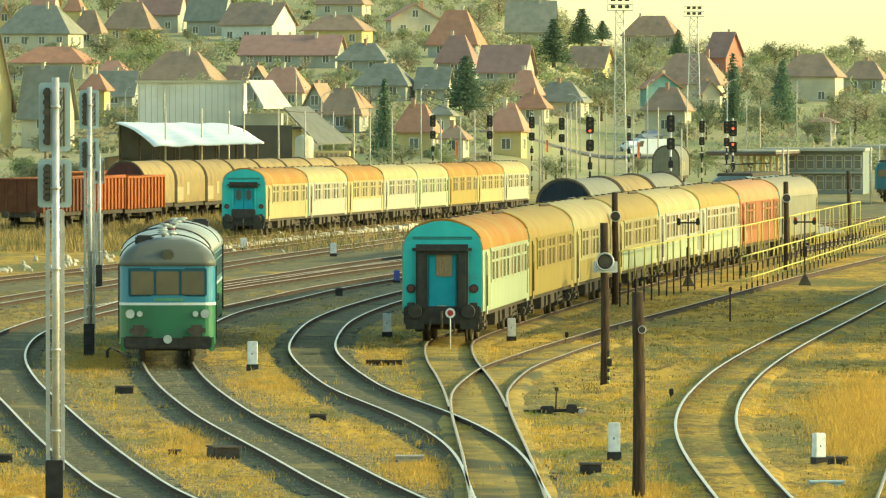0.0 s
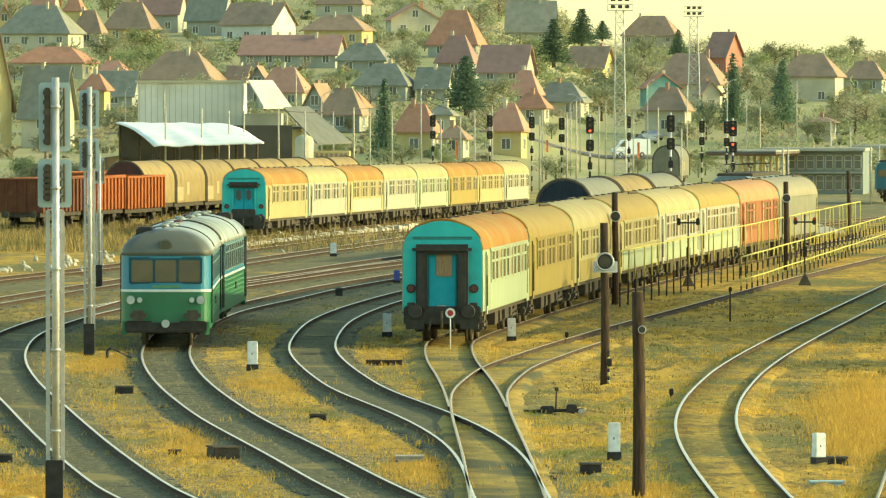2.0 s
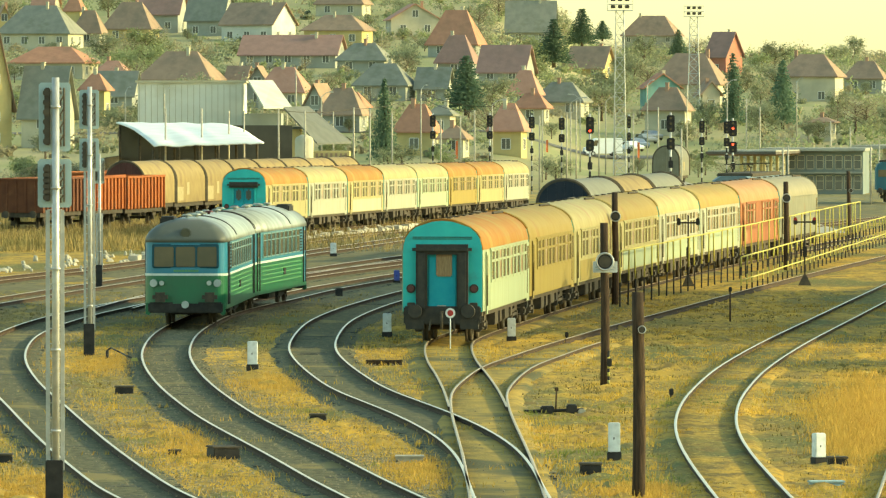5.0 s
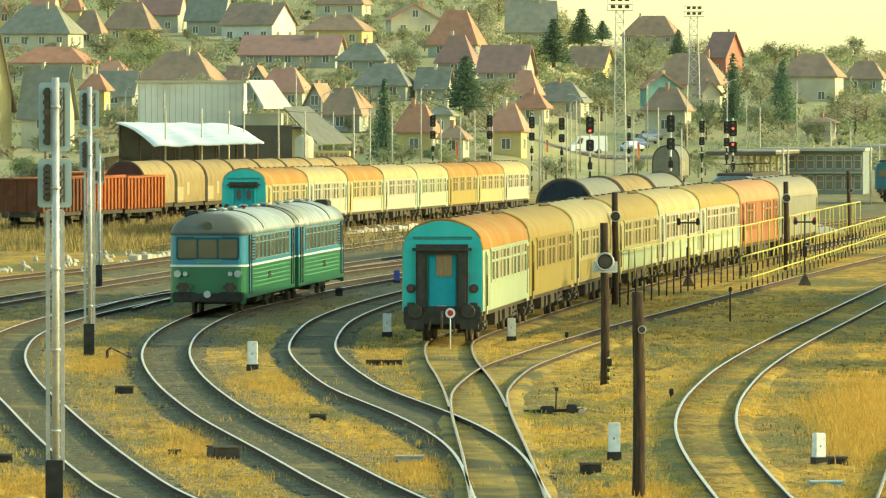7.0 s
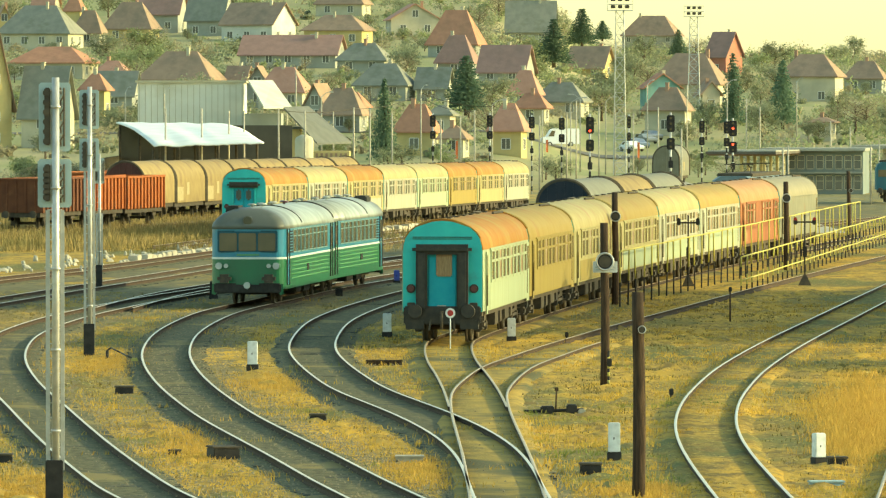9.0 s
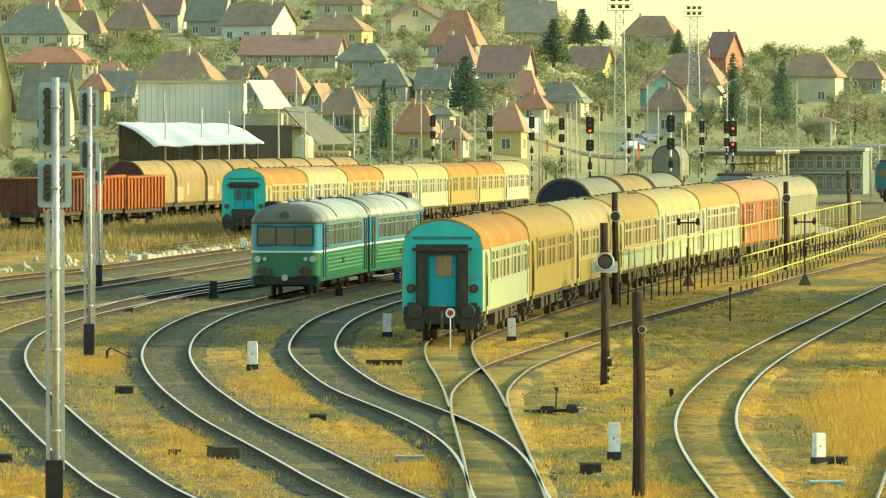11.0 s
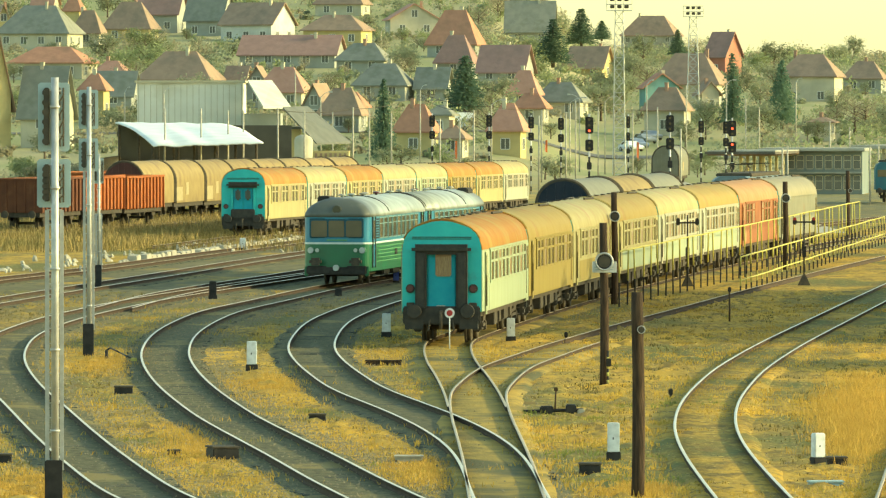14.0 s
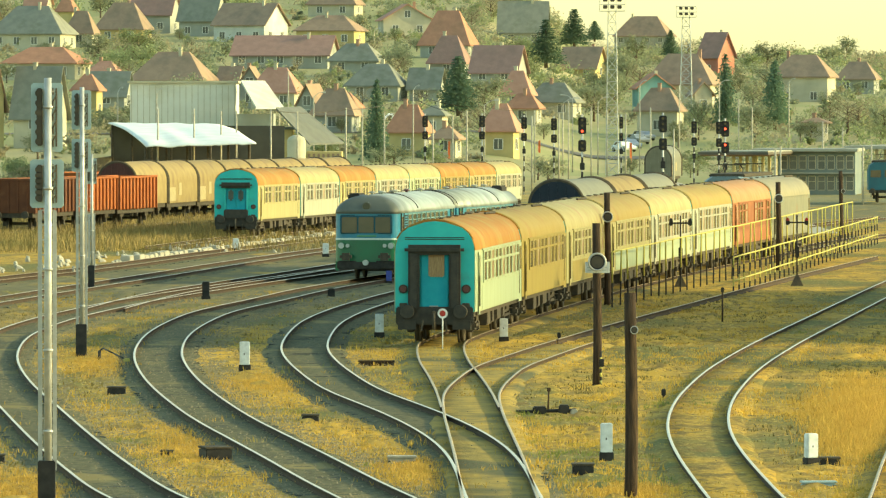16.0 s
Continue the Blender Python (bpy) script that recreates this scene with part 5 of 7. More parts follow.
# ---- lamp posts, towers and wires ----
def lamp_post(px, label, arm=0.0):
    x, y, top = px
    z0 = height(x, y)
    g = empty("lamp_post", Matrix.Translation((x, y, z0)), label, "lamp post", "lamp posts beyond the yard")
    h = top - z0
    bm = bmesh.new()
    tube(bm, (0, 0, -0.1), (0, 0, h), 0.10, 0.07, n=8)
    part("pole", bm, M_CONCRETE, g)
    if arm:
        bm = bmesh.new()
        tube(bm, (0, 0, h), (arm * 0.6, 0, h + 0.5), 0.04, n=6)
        tube(bm, (arm * 0.6, 0, h + 0.5), (arm, 0, h + 0.6), 0.04, n=6)
        part("arm", bm, M_STEEL, g)
        bm = bmesh.new()
        rbox(bm, min(arm, arm * 1.6), max(arm, arm * 1.6), -0.14, 0.14, h + 0.52, h + 0.70, 0.05)
        part("lamp_head", bm, M_STEEL, g)


for q in ((-24.55, 700.0, 7.55), (-21.50, 705.0, 7.55), (-19.22, 710.0, 7.34), (-17.97, 715.0, 7.34), (-14.96, 720.0, 7.54), (-12.63, 725.0, 7.33), (-8.29, 735.0, 7.64), (3.20, 800.0, 7.34), (-17.74, 900.0, 6.96), (11.31, 900.0, 7.29), (9.28, 760.0, 6.82), (12.83, 820.0, 7.04), (14.49, 860.0, 8.35), (17.35, 880.0, 7.61), (19.54, 900.0, 7.29), (21.66, 900.0, 6.96), (23.94, 880.0, 7.61), (21.10, 700.0, 5.75), (38.35, 1000.0, 8.66), (40.06, 1000.0, 7.59), (27.52, 640.0, 4.37), (30.55, 700.0, 4.25), (44.09, 900.0, 6.00), (45.31, 880.0, 5.41), (37.85, 700.0, 4.15), (41.91, 760.0, 4.11), (-5.14, 800.0, 7.06), (-11.78, 850.0, 7.13), (-8.11, 880.0, 7.61), (-0.23, 820.0, 6.45), (1.90, 860.0, 6.69)):
    lamp_post(q, "thin pale concrete post beyond the wagons")
for q, a in (((-14.59, 950.0, 8.82), 0.9), ((-2.59, 930.0, 9.59), 0.5), ((5.78, 930.0, 7.87), 1.1), ((15.49, 960.0, 8.14), 1.3), ((17.35, 1000.0, 8.59), -1.0), ((20.57, 1000.0, 8.30), 0.9), ((27.14, 1050.0, 10.57), 0.6),
             ((32.39, 1050.0, 10.42), 0.5), ((35.92, 1000.0, 10.44), 0.8), ((51.41, 1150.0, 11.17), 0.6), ((-18.57, 1000.0, 12.30), 0.4), ((-30.28, 860.0, 9.09), 0.4), ((-36.12, 900.0, 9.28), 0.4), ((-11.57, 1500.0, 21.94), 0.8)):
    lamp_post(q, "street lamp with bent arm among the houses", a)


def cable(a, b, sag):
    """A slack line between two posts."""
    bm = bmesh.new()
    a, b = Vector(a), Vector(b)
    pts = [a.lerp(b, i / 10) - Vector((0, 0, sag * 4 * (i / 10) * (1 - i / 10))) for i in range(11)]
    for p, q in zip(pts, pts[1:]):
        tube(bm, p, q, 0.028, n=5)
    tagged(part("cable", bm, M_UNDER), "thin slack cable between posts beyond the yard", "cable", "slack cables")


for a, b, sag in (((-14.96, 720.0, 7.4), (-8.29, 735.0, 7.5), 0.3), ((-8.29, 735.0, 7.5), (-2.59, 930.0, 9.2), 0.5), ((-2.59, 930.0, 9.3), (5.78, 930.0, 7.7), 0.5), ((-2.59, 930.0, 8.8), (3.20, 800.0, 7.2), 0.5),
                  ((5.78, 930.0, 7.7), (15.49, 960.0, 8.0), 0.6), ((15.49, 960.0, 8.0), (20.57, 1000.0, 8.2), 0.4)):
    cable(a, b, sag)


def flood_tower(px, h, w, label):
    x, y, top = px
    g = empty("floodlight_tower", Matrix.Translation((x, y, top - h)), label, "floodlight tower", "floodlight towers")
    corners = [(-w, -w), (w, -w), (w, w), (-w, w)]
    for cx, cy in corners:
        bm = bmesh.new()
        tube(bm, (cx * 1.35, cy * 1.35, -1), (cx * 0.8, cy * 0.8, h - 1.8), 0.055, n=6)
        part("leg", bm, M_STEEL, g)
    n = int(h / 1.6)
    for i in range(n):
        bm = bmesh.new()
        za, zb = i * (h - 1.8) / n, (i + 1) * (h - 1.8) / n
        ka, kb = 1.35 - 0.55 * i / n, 1.35 - 0.55 * (i + 1) / n
        for j in range(4):
            (ax, ay), (bx, by) = corners[j], corners[(j + 1) % 4]
            tube(bm, (ax * ka, ay * ka, za), (bx * kb, by * kb, zb), 0.028, n=5)
            tube(bm, (bx * ka, by * ka, za), (ax * kb, ay * kb, zb), 0.028, n=5)
            tube(bm, (ax * kb, ay * kb, zb), (bx * kb, by * kb, zb), 0.04, n=5)
        part("lattice_bay", bm, M_STEEL, g)
    bm = bmesh.new()
    box(bm, -1.6, 1.6, -0.9, 0.9, h - 1.85, h - 1.75)
    pl = part("platform", bm, M_STEEL, g)
    bm = bmesh.new()
    for z in (h - 1.0, h - 0.1):
        for a, b in (((-1.6, -0.9), (1.6, -0.9)), ((1.6, -0.9), (1.6, 0.9)), ((1.6, 0.9), (-1.6, 0.9)), ((-1.6, 0.9), (-1.6, -0.9))):
            tube(bm, (*a, z), (*b, z), 0.04, n=5)
    for sx in (-1.6, -0.5, 0.5, 1.6):
        tube(bm, (sx, -0.9, h - 1.8), (sx, -0.9, h), 0.04, n=5)
    part("railing", bm, M_STEEL, pl)
    for sx in (-0.9, 0.0, 0.9):
        for z in (h - 1.3, h - 0.4):
            bm = bmesh.new()
            rbox(bm, sx - 0.28, sx + 0.28, -1.25, -0.95, z - 0.22, z + 0.22, 0.05)
            part("floodlight", bm, M_UNDER, g)


flood_tower((22.35, 1000.0, 21.58), 24.0, 0.62, "tall steel lattice floodlight tower")
flood_tower((40.26, 1270.0, 23.85), 17.0, 0.75, "distant lattice floodlight tower on the hill")


# ---- buildings ----
def wallmat(n, a, b=None):
    return mat(n, a, b, 0.35, 0.9, third=tuple(c * 0.8 for c in a), tscale=0.25, tlo=0.52, thi=0.7)


W_YELLOW = wallmat("yellow render", (0.55, 0.44, 0.20))
W_CREAM = wallmat("cream render", (0.52, 0.47, 0.33))
W_WHITE = wallmat("white render", (0.60, 0.59, 0.50))
W_GREY = wallmat("grey render", (0.36, 0.36, 0.29))
W_TEAL = wallmat("pale teal render", (0.25, 0.42, 0.36))
W_RED = wallmat("brick red render", (0.52, 0.22, 0.15))
# house roofs are coloured paler than tile, imitating haze over the hill
R_BROWN = mat("brown tile roof", (0.34, 0.235, 0.155), (0.29, 0.20, 0.135), 0.8, 0.9, bump=0.5, bscale=3, third=(0.17, 0.14, 0.10), tscale=0.15)
R_RED = mat("red tile roof", (0.46, 0.23, 0.14), (0.38, 0.19, 0.12), 0.8, 0.9, bump=0.5, bscale=3, third=(0.28, 0.16, 0.10), tscale=0.15)
R_GREY = mat("grey slate roof", (0.30, 0.29, 0.22), (0.26, 0.25, 0.19), 0.8, 0.85, bump=0.5, bscale=3)
R_MAROON = mat("dull maroon tile roof", (0.34, 0.205, 0.16), (0.29, 0.175, 0.14), 0.8, 0.9, bump=0.5, bscale=3, third=(0.22, 0.15, 0.12), tscale=0.15)
R_DARK = mat("mossy dark roof", (0.245, 0.24, 0.185), (0.20, 0.20, 0.155), 0.8, 0.9, bump=0.5, bscale=3, third=(0.17, 0.175, 0.12), tscale=0.2)
W_BRICK = wallmat("weathered chimney brick", (0.40, 0.25, 0.17))
R_PINK = mat("pale rose tile roof", (0.48, 0.26, 0.18), (0.42, 0.22, 0.15), 0.8, 0.9, bump=0.4, bscale=3)
M_HGLASS = mat("house window glass", (0.10, 0.11, 0.09), (0.14, 0.14, 0.11), 0.5, 0.15)
M_HFRAME = mat("white window frame", (0.68, 0.66, 0.56), None, 2.0, 0.6)


HOUSE_SPOTS = []


def house(at, w, wall, roof, wm, rm, style="eaves", turn=-22.0, depth=None, label="", floors=1, chimneys=1):
    """style: eaves, gable or hip to the front; at: middle of the front's foot."""
    d = depth or max(7.0, w * 0.8)
    HOUSE_SPOTS.append((at[0], at[1], w + 0.4 * d))
    h = empty("house", Matrix.Translation(at) @ pose(0, 0, 0, 0, 0, turn), label, "house", "houses of the hillside town")
    wall = max(wall, 2.4)
    bm = bmesh.new()
    box(bm, -w / 2, w / 2, 0, d, -3.0, wall)
    if style == "gable":
        for y in (0.0, d):
            f = [bm.verts.new(p) for p in ((-w / 2, y, wall), (w / 2, y, wall), (0, y, wall + roof))]
            bm.faces.new(f)
    if style == "eaves":
        for x in (-w / 2, w / 2):
            f = [bm.verts.new(p) for p in ((x, 0, wall), (x, d, wall), (x, d / 2, wall + roof))]
            bm.faces.new(f)
    part("wall", fix(bm), wm, h)
    o, t = 0.55, 0.22
    bm = bmesh.new()
    if style == "gable":
        k = o * roof / (w / 2)
        for sx in (-1, 1):
            sec = [(sx * (w / 2 + o), wall - k), (0, wall + roof), (0, wall + roof + t), (sx * (w / 2 + o), wall - k + t)]
            loft(bm, [[(x, y, z) for x, z in sec] for y in (-o, d + o)], smooth=False, close=True)
    elif style == "eaves":
        k = o * roof / (d / 2)
        for y0, sy in ((-o, 1), (d + o, -1)):
            sec = [(y0, wall - k), (d / 2, wall + roof), (d / 2, wall + roof + t), (y0, wall - k + t)]
            loft(bm, [[(x, y, z) for y, z in sec] for x in (-w / 2 - o, w / 2 + o)], smooth=False, close=True)
    else:
        r = 0.40 * d
        base = [(-w / 2 - o, -o), (w / 2 + o, -o), (w / 2 + o, d + o), (-w / 2 - o, d + o)]
        topx, topy = max(0.12 * w, w / 2 - r), 0.08
        ridge = [(-topx, d / 2 - topy), (topx, d / 2 - topy), (topx, d / 2 + topy), (-topx, d / 2 + topy)]
        loft(bm, [[(x, y, wall - 0.1) for x, y in base], [(x, y, wall + 0.1) for x, y in base], [(x, y, wall + roof) for x, y in ridge]], smooth=False, close=True)
    part("roof", fix(bm), rm, h)
    rr = random.Random(int(abs(at[0] * 7 + at[1])))
    for i in range(chimneys):
        cx, cy = rr.uniform(-0.3, 0.3) * w, d * rr.uniform(0.4, 0.6)
        bm = bmesh.new()
        rbox(bm, cx - 0.25, cx + 0.25, cy - 0.25, cy + 0.25, wall + roof * 0.3, wall + roof + 0.6, 0.03)
        rbox(bm, cx - 0.31, cx + 0.31, cy - 0.31, cy + 0.31, wall + roof + 0.58, wall + roof + 0.70, 0.03)
        part("chimney", bm, W_BRICK if rr.random() < 0.5 else W_CREAM, h)
    n = max(1, int(w / 3.4))
    def window(x, y, z, rz, ww=1.1, hh=1.3):
        bm = bmesh.new()
        for a, b, c, e in ((-ww / 2 - 0.1, -ww / 2, 0, hh), (ww / 2, ww / 2 + 0.1, 0, hh), (-ww / 2, ww / 2, -0.1, 0), (-ww / 2, ww / 2, hh, hh + 0.1), (-0.04, 0.04, 0, hh)):
            box(bm, a, b, -0.07, 0.02, c, e)
        wd = part("window", bm, M_HFRAME, h)
        wd.matrix_basis = pose(x, y, z, 0, 0, rz)
        bm = bmesh.new()
        box(bm, -ww / 2, ww / 2, -0.03, 0.01, 0, hh)
        part("pane", bm, M_HGLASS, wd)
    for fl in range(max(1, int(wall / 2.9))):
        for i in range(n):
            window(w * ((i + 0.5) / n - 0.5), -0.01, 0.9 + 2.8 * fl, 0)
        for i in range(max(1, int(d / 4))):
            window(w / 2 + 0.01, d * (i + 0.5) / max(1, int(d / 4)), 0.9 + 2.8 * fl, 90)
    if style == "gable" and roof > 2.2:
        window(0, -0.01, wall + roof * 0.15, 0)
    return h


house((-58.8, 1040, 2.01), 4.6, 7.2, 9.7, W_YELLOW, R_BROWN, "gable", 28, depth=7.0, label="tall yellow gabled house at the yard's edge")
house((-52.8, 1039, 3.93), 5.5, 3.2, 5.7, W_CREAM, R_DARK, "eaves", -18, depth=5.1, label="barn-like house with large dark roof")
house((-66.6, 1330, 12.14), 12.6, 2.8, 2.8, W_CREAM, R_RED, "hip", -15, depth=8.6, label="house with red hipped roof and cream walls")
house((-51.6, 1166, 5.85), 3.5, 4.2, 2.5, W_YELLOW, R_RED, "hip", -15, depth=3.0, label="narrow yellow house with red roof")
house((-50.0, 1203, 7.29), 5.6, 2.4, 3.2, W_GREY, R_DARK, "eaves", -12, depth=4.9, label="low house with long dark roof")
house((-54.5, 1297, 10.87), 4.3, 2.4, 1.9, W_CREAM, R_PINK, "hip", -15, depth=3.0, label="small house with pale rose roof")
house((-42.6, 1255, 9.24), 11.5, 2.6, 4.6, W_GREY, R_BROWN, "hip", -15, depth=7.9, label="large house with dark brown hipped roof")
house((-77.7, 1500, 18.63), 13.9, 2.8, 5.4, W_CREAM, R_DARK, "hip", -15, depth=9.6, label="house with large dark slate roof")
house((-84.7, 1528, 19.63), 3.0, 4.0, 3.5, W_YELLOW, R_BROWN, "gable", 10, depth=3.6, label="small yellow gabled house on the hillside")
house((-74.0, 1582, 22.07), 3.0, 4.6, 3.6, W_YELLOW, R_RED, "hip", -15, depth=3.0, label="yellow house with orange tile roof")
house((-68.2, 1515, 19.15), 5.2, 2.4, 4.5, W_CREAM, R_BROWN, "hip", -15, depth=3.6, label="small house with brown roof on the hillside")
house((-61.4, 1537, 20.03), 9.2, 2.6, 5.3, W_YELLOW, R_BROWN, "hip", -15, depth=6.3, label="yellow house with olive brown hipped roof")
house((-83.7, 1655, 25.74), 4.4, 3.0, 3.8, W_CREAM, R_PINK, "eaves", -20, depth=4.1, label="house with pale orange roof high on the hill")
house((-57.1, 1585, 22.29), 8.3, 4.2, 4.5, W_GREY, R_MAROON, "eaves", -14, depth=7.4, label="long house with maroon roof and grey wall")
house((-47.2, 1565, 21.25), 7.5, 4.0, 5.7, W_GREY, R_DARK, "eaves", -20, depth=7.1, label="grey house with dark roof and bright windows")
house((-38.0, 1532, 19.89), 11.0, 3.8, 3.9, W_WHITE, R_BROWN, "eaves", -26, depth=10.0, label="white house with lit gable and brown roof")
house((-27.3, 1391, 14.45), 17.0, 2.4, 3.2, W_GREY, R_MAROON, "eaves", -10, depth=10.0, label="long low house with maroon roof")
house((-21.1, 1515, 19.20), 11.5, 3.0, 3.0, W_YELLOW, R_BROWN, "hip", -15, depth=7.9, label="yellow house with dark hipped roof and dormer")
house((-14.1, 1355, 13.05), 8.3, 2.4, 3.1, W_GREY, R_DARK, "hip", -14, depth=5.7, label="house with dark grey hipped roof")
house((-22.0, 1671, 26.58), 10.1, 2.6, 4.1, W_CREAM, R_BROWN, "hip", -15, depth=6.9, label="house with brown roof high on the hill")
house((-5.5, 1572, 21.58), 9.7, 3.4, 2.9, W_CREAM, R_PINK, "gable", 8, depth=8.0, label="cream gabled house with pale red roof")
house((1.6, 1443, 16.44), 9.0, 2.4, 6.4, W_GREY, R_RED, "hip", -15, depth=6.2, label="house with long sloping red roof")
house((9.7, 1321, 11.35), 7.7, 2.4, 4.0, W_GREY, R_MAROON, "eaves", -16, depth=7.0, label="broad house with maroon roof")
house((1.9, 1343, 12.60), 6.0, 2.4, 4.8, W_GREY, R_MAROON, "hip", -15, depth=4.1, label="house with maroon hipped roof")
house((-9.8, 1235, 8.49), 8.2, 2.4, 3.5, W_GREY, R_DARK, "hip", -15, depth=5.7, label="house with low dark hipped roof")
house((-1.8, 1235, 8.49), 4.6, 2.4, 2.7, W_GREY, R_DARK, "eaves", -14, depth=4.1, label="house with dark slate roof")
house((-33.1, 1261, 9.46), 3.0, 2.4, 2.1, W_CREAM, R_BROWN, "eaves", -20, depth=3.6, label="small house with brown roof behind hall")
house((-28.4, 1210, 7.51), 4.4, 2.8, 3.4, W_GREY, R_BROWN, "gable", -10, depth=3.7, label="grey gabled house with pale barge boards")
house((-24.7, 1201, 7.17), 6.9, 2.6, 3.9, W_CREAM, R_PINK, "hip", -15, depth=4.8, label="house with broad pale rose roof")
house((-18.4, 1135, 4.99), 3.8, 2.4, 3.4, W_GREY, R_BROWN, "gable", -24, depth=3.8, label="gabled house with brown roof behind sheds")
house((-14.4, 1103, 4.06), 5.7, 2.4, 3.8, W_GREY, R_BROWN, "hip", -15, depth=3.9, label="house with tan lit roof behind sheds")
house((-12.9, 1128, 4.76), 3.0, 2.8, 2.2, W_CREAM, R_RED, "hip", -15, depth=3.0, label="small house with bright red roof")
house((-3.7, 1011, 1.40), 4.7, 3.0, 3.6, W_YELLOW, R_RED, "hip", -15, depth=3.2, label="yellow house with red roof near the road")
house((1.1, 1004, 1.17), 3.0, 2.4, 1.7, W_CREAM, R_BROWN, "hip", -15, depth=3.0, label="low house with brown roof near the road")
house((-0.5, 1084, 3.48), 3.0, 3.0, 1.4, W_CREAM, R_DARK, "hip", -15, depth=3.0, label="pale flat house among trees")
house((8.1, 1017, 1.33), 4.0, 3.2, 3.6, W_YELLOW, R_PINK, "hip", -15, depth=3.0, label="yellow house with rose roof near the road")
house((17.6, 1598, 20.01), 9.4, 3.2, 5.6, W_GREY, R_DARK, "eaves", -4, depth=7.4, label="house with tall dark roof on the skyline")
house((27.9, 1553, 13.06), 7.3, 2.4, 3.8, W_YELLOW, R_BROWN, "eaves", -20, depth=6.9, label="house with brown roof among bare trees")
house((17.7, 1221, 5.92), 7.4, 2.4, 3.1, W_CREAM, R_DARK, "hip", -15, depth=5.1, label="house with dark hipped roof")
house((12.3, 1217, 7.05), 4.3, 2.4, 3.8, W_GREY, R_PINK, "hip", -15, depth=3.0, label="house with tan lit roof and chimney")
house((12.8, 1167, 4.98), 4.4, 2.4, 2.3, W_CREAM, R_RED, "hip", -15, depth=3.0, label="low house with red tile roof")
house((58.3, 2248, 24.97), 15.3, 2.6, 5.8, W_GREY, R_BROWN, "hip", -15, depth=10.0, label="large brown-roofed house on the skyline")
house((36.7, 1320, 6.91), 5.8, 4.0, 2.1, W_TEAL, R_RED, "gable", 10, depth=4.9, label="pale teal gabled house with red roof")
house((33.0, 1177, 3.44), 6.1, 3.6, 3.5, W_CREAM, R_BROWN, "hip", -15, depth=4.2, label="cream house with low brown roof")
house((40.6, 1327, 7.11), 11.2, 4.2, 5.3, W_CREAM, R_BROWN, "hip", -15, depth=7.7, label="cream house with long brown roof")
house((44.2, 1304, 6.54), 3.0, 3.4, 1.7, W_CREAM, R_BROWN, "gable", 14, depth=3.6, label="narrow cream timbered gable house")
house((56.2, 1628, 13.99), 5.0, 4.4, 4.4, W_RED, R_MAROON, "eaves", -40, depth=5.5, label="red-walled house on the skyline")
house((63.0, 1367, 7.98), 9.7, 4.8, 3.9, W_CREAM, R_BROWN, "hip", -15, depth=6.7, label="large house with brown hipped roof and lit walls")
house((77.6, 1461, 10.11), 6.9, 2.6, 3.3, W_GREY, R_BROWN, "hip", -15, depth=4.7, label="house with brown hipped roof at the wood")
house((55.8, 1166, 2.90), 3.0, 2.4, 0.8, W_CREAM, R_BROWN, "hip", -15, depth=3.0, label="low cream house among trees")


def metal_shed():
    """Grey corrugated hall with a pale lean-to roof beside it."""
    s = empty("metal_hall", Matrix.Translation((-34.7, 900.0, -0.95)), "grey corrugated metal hall with pale side roof", "industrial hall")
    w, h = 12.0, 11.35
    bm = bmesh.new()
    box(bm, 0, w, 0, 16, -0.5, h)
    part("wall", bm, mat("pale hall sheeting", (0.66, 0.64, 0.54), (0.60, 0.58, 0.48), 0.5, 0.8, third=(0.5, 0.47, 0.36), tscale=0.2), s)
    for i in range(18):
        bm = bmesh.new()
        x = 0.15 + (w - 0.3) * i / 17
        box(bm, x - 0.035, x + 0.035, -0.02, 0.0, 5.6, h - 0.25)
        part("sheet_rib", bm, W_CREAM, s)
    bm = bmesh.new()
    box(bm, -0.3, w + 0.3, -0.3, 16.3, h, h + 0.25)
    part("roof", bm, W_CREAM, s)
    bm = bmesh.new()
    box(bm, 0, w, -0.3, 0.0, 4.9, 5.4)
    part("sill_beam", bm, R_GREY, s)
    for x in (1.0, 4.6, 8.2):
        bm = bmesh.new()
        box(bm, x, x + 3.0, -0.04, 0.02, 3.0, 4.8)
        part("window_band", bm, M_HGLASS, s)
    bm = bmesh.new()
    low = [(12.6, -1.0, 11.4), (15.2, 6.0, 11.4), (17.6, -6.0, 8.4), (14.6, -12.0, 8.4)]
    loft(bm, [[(x, y, z + d) for x, y, z in low] for d in (0.0, 0.25)], smooth=False, close=True)
    part("side_roof", fix(bm), W_WHITE, s, "pale sloping side roof")
    bm = bmesh.new()
    box(bm, w + 0.05, w + 4.4, -5.0, 8, -0.5, h - 3.5)
    part("annex_wall", bm, W_GREY, s)


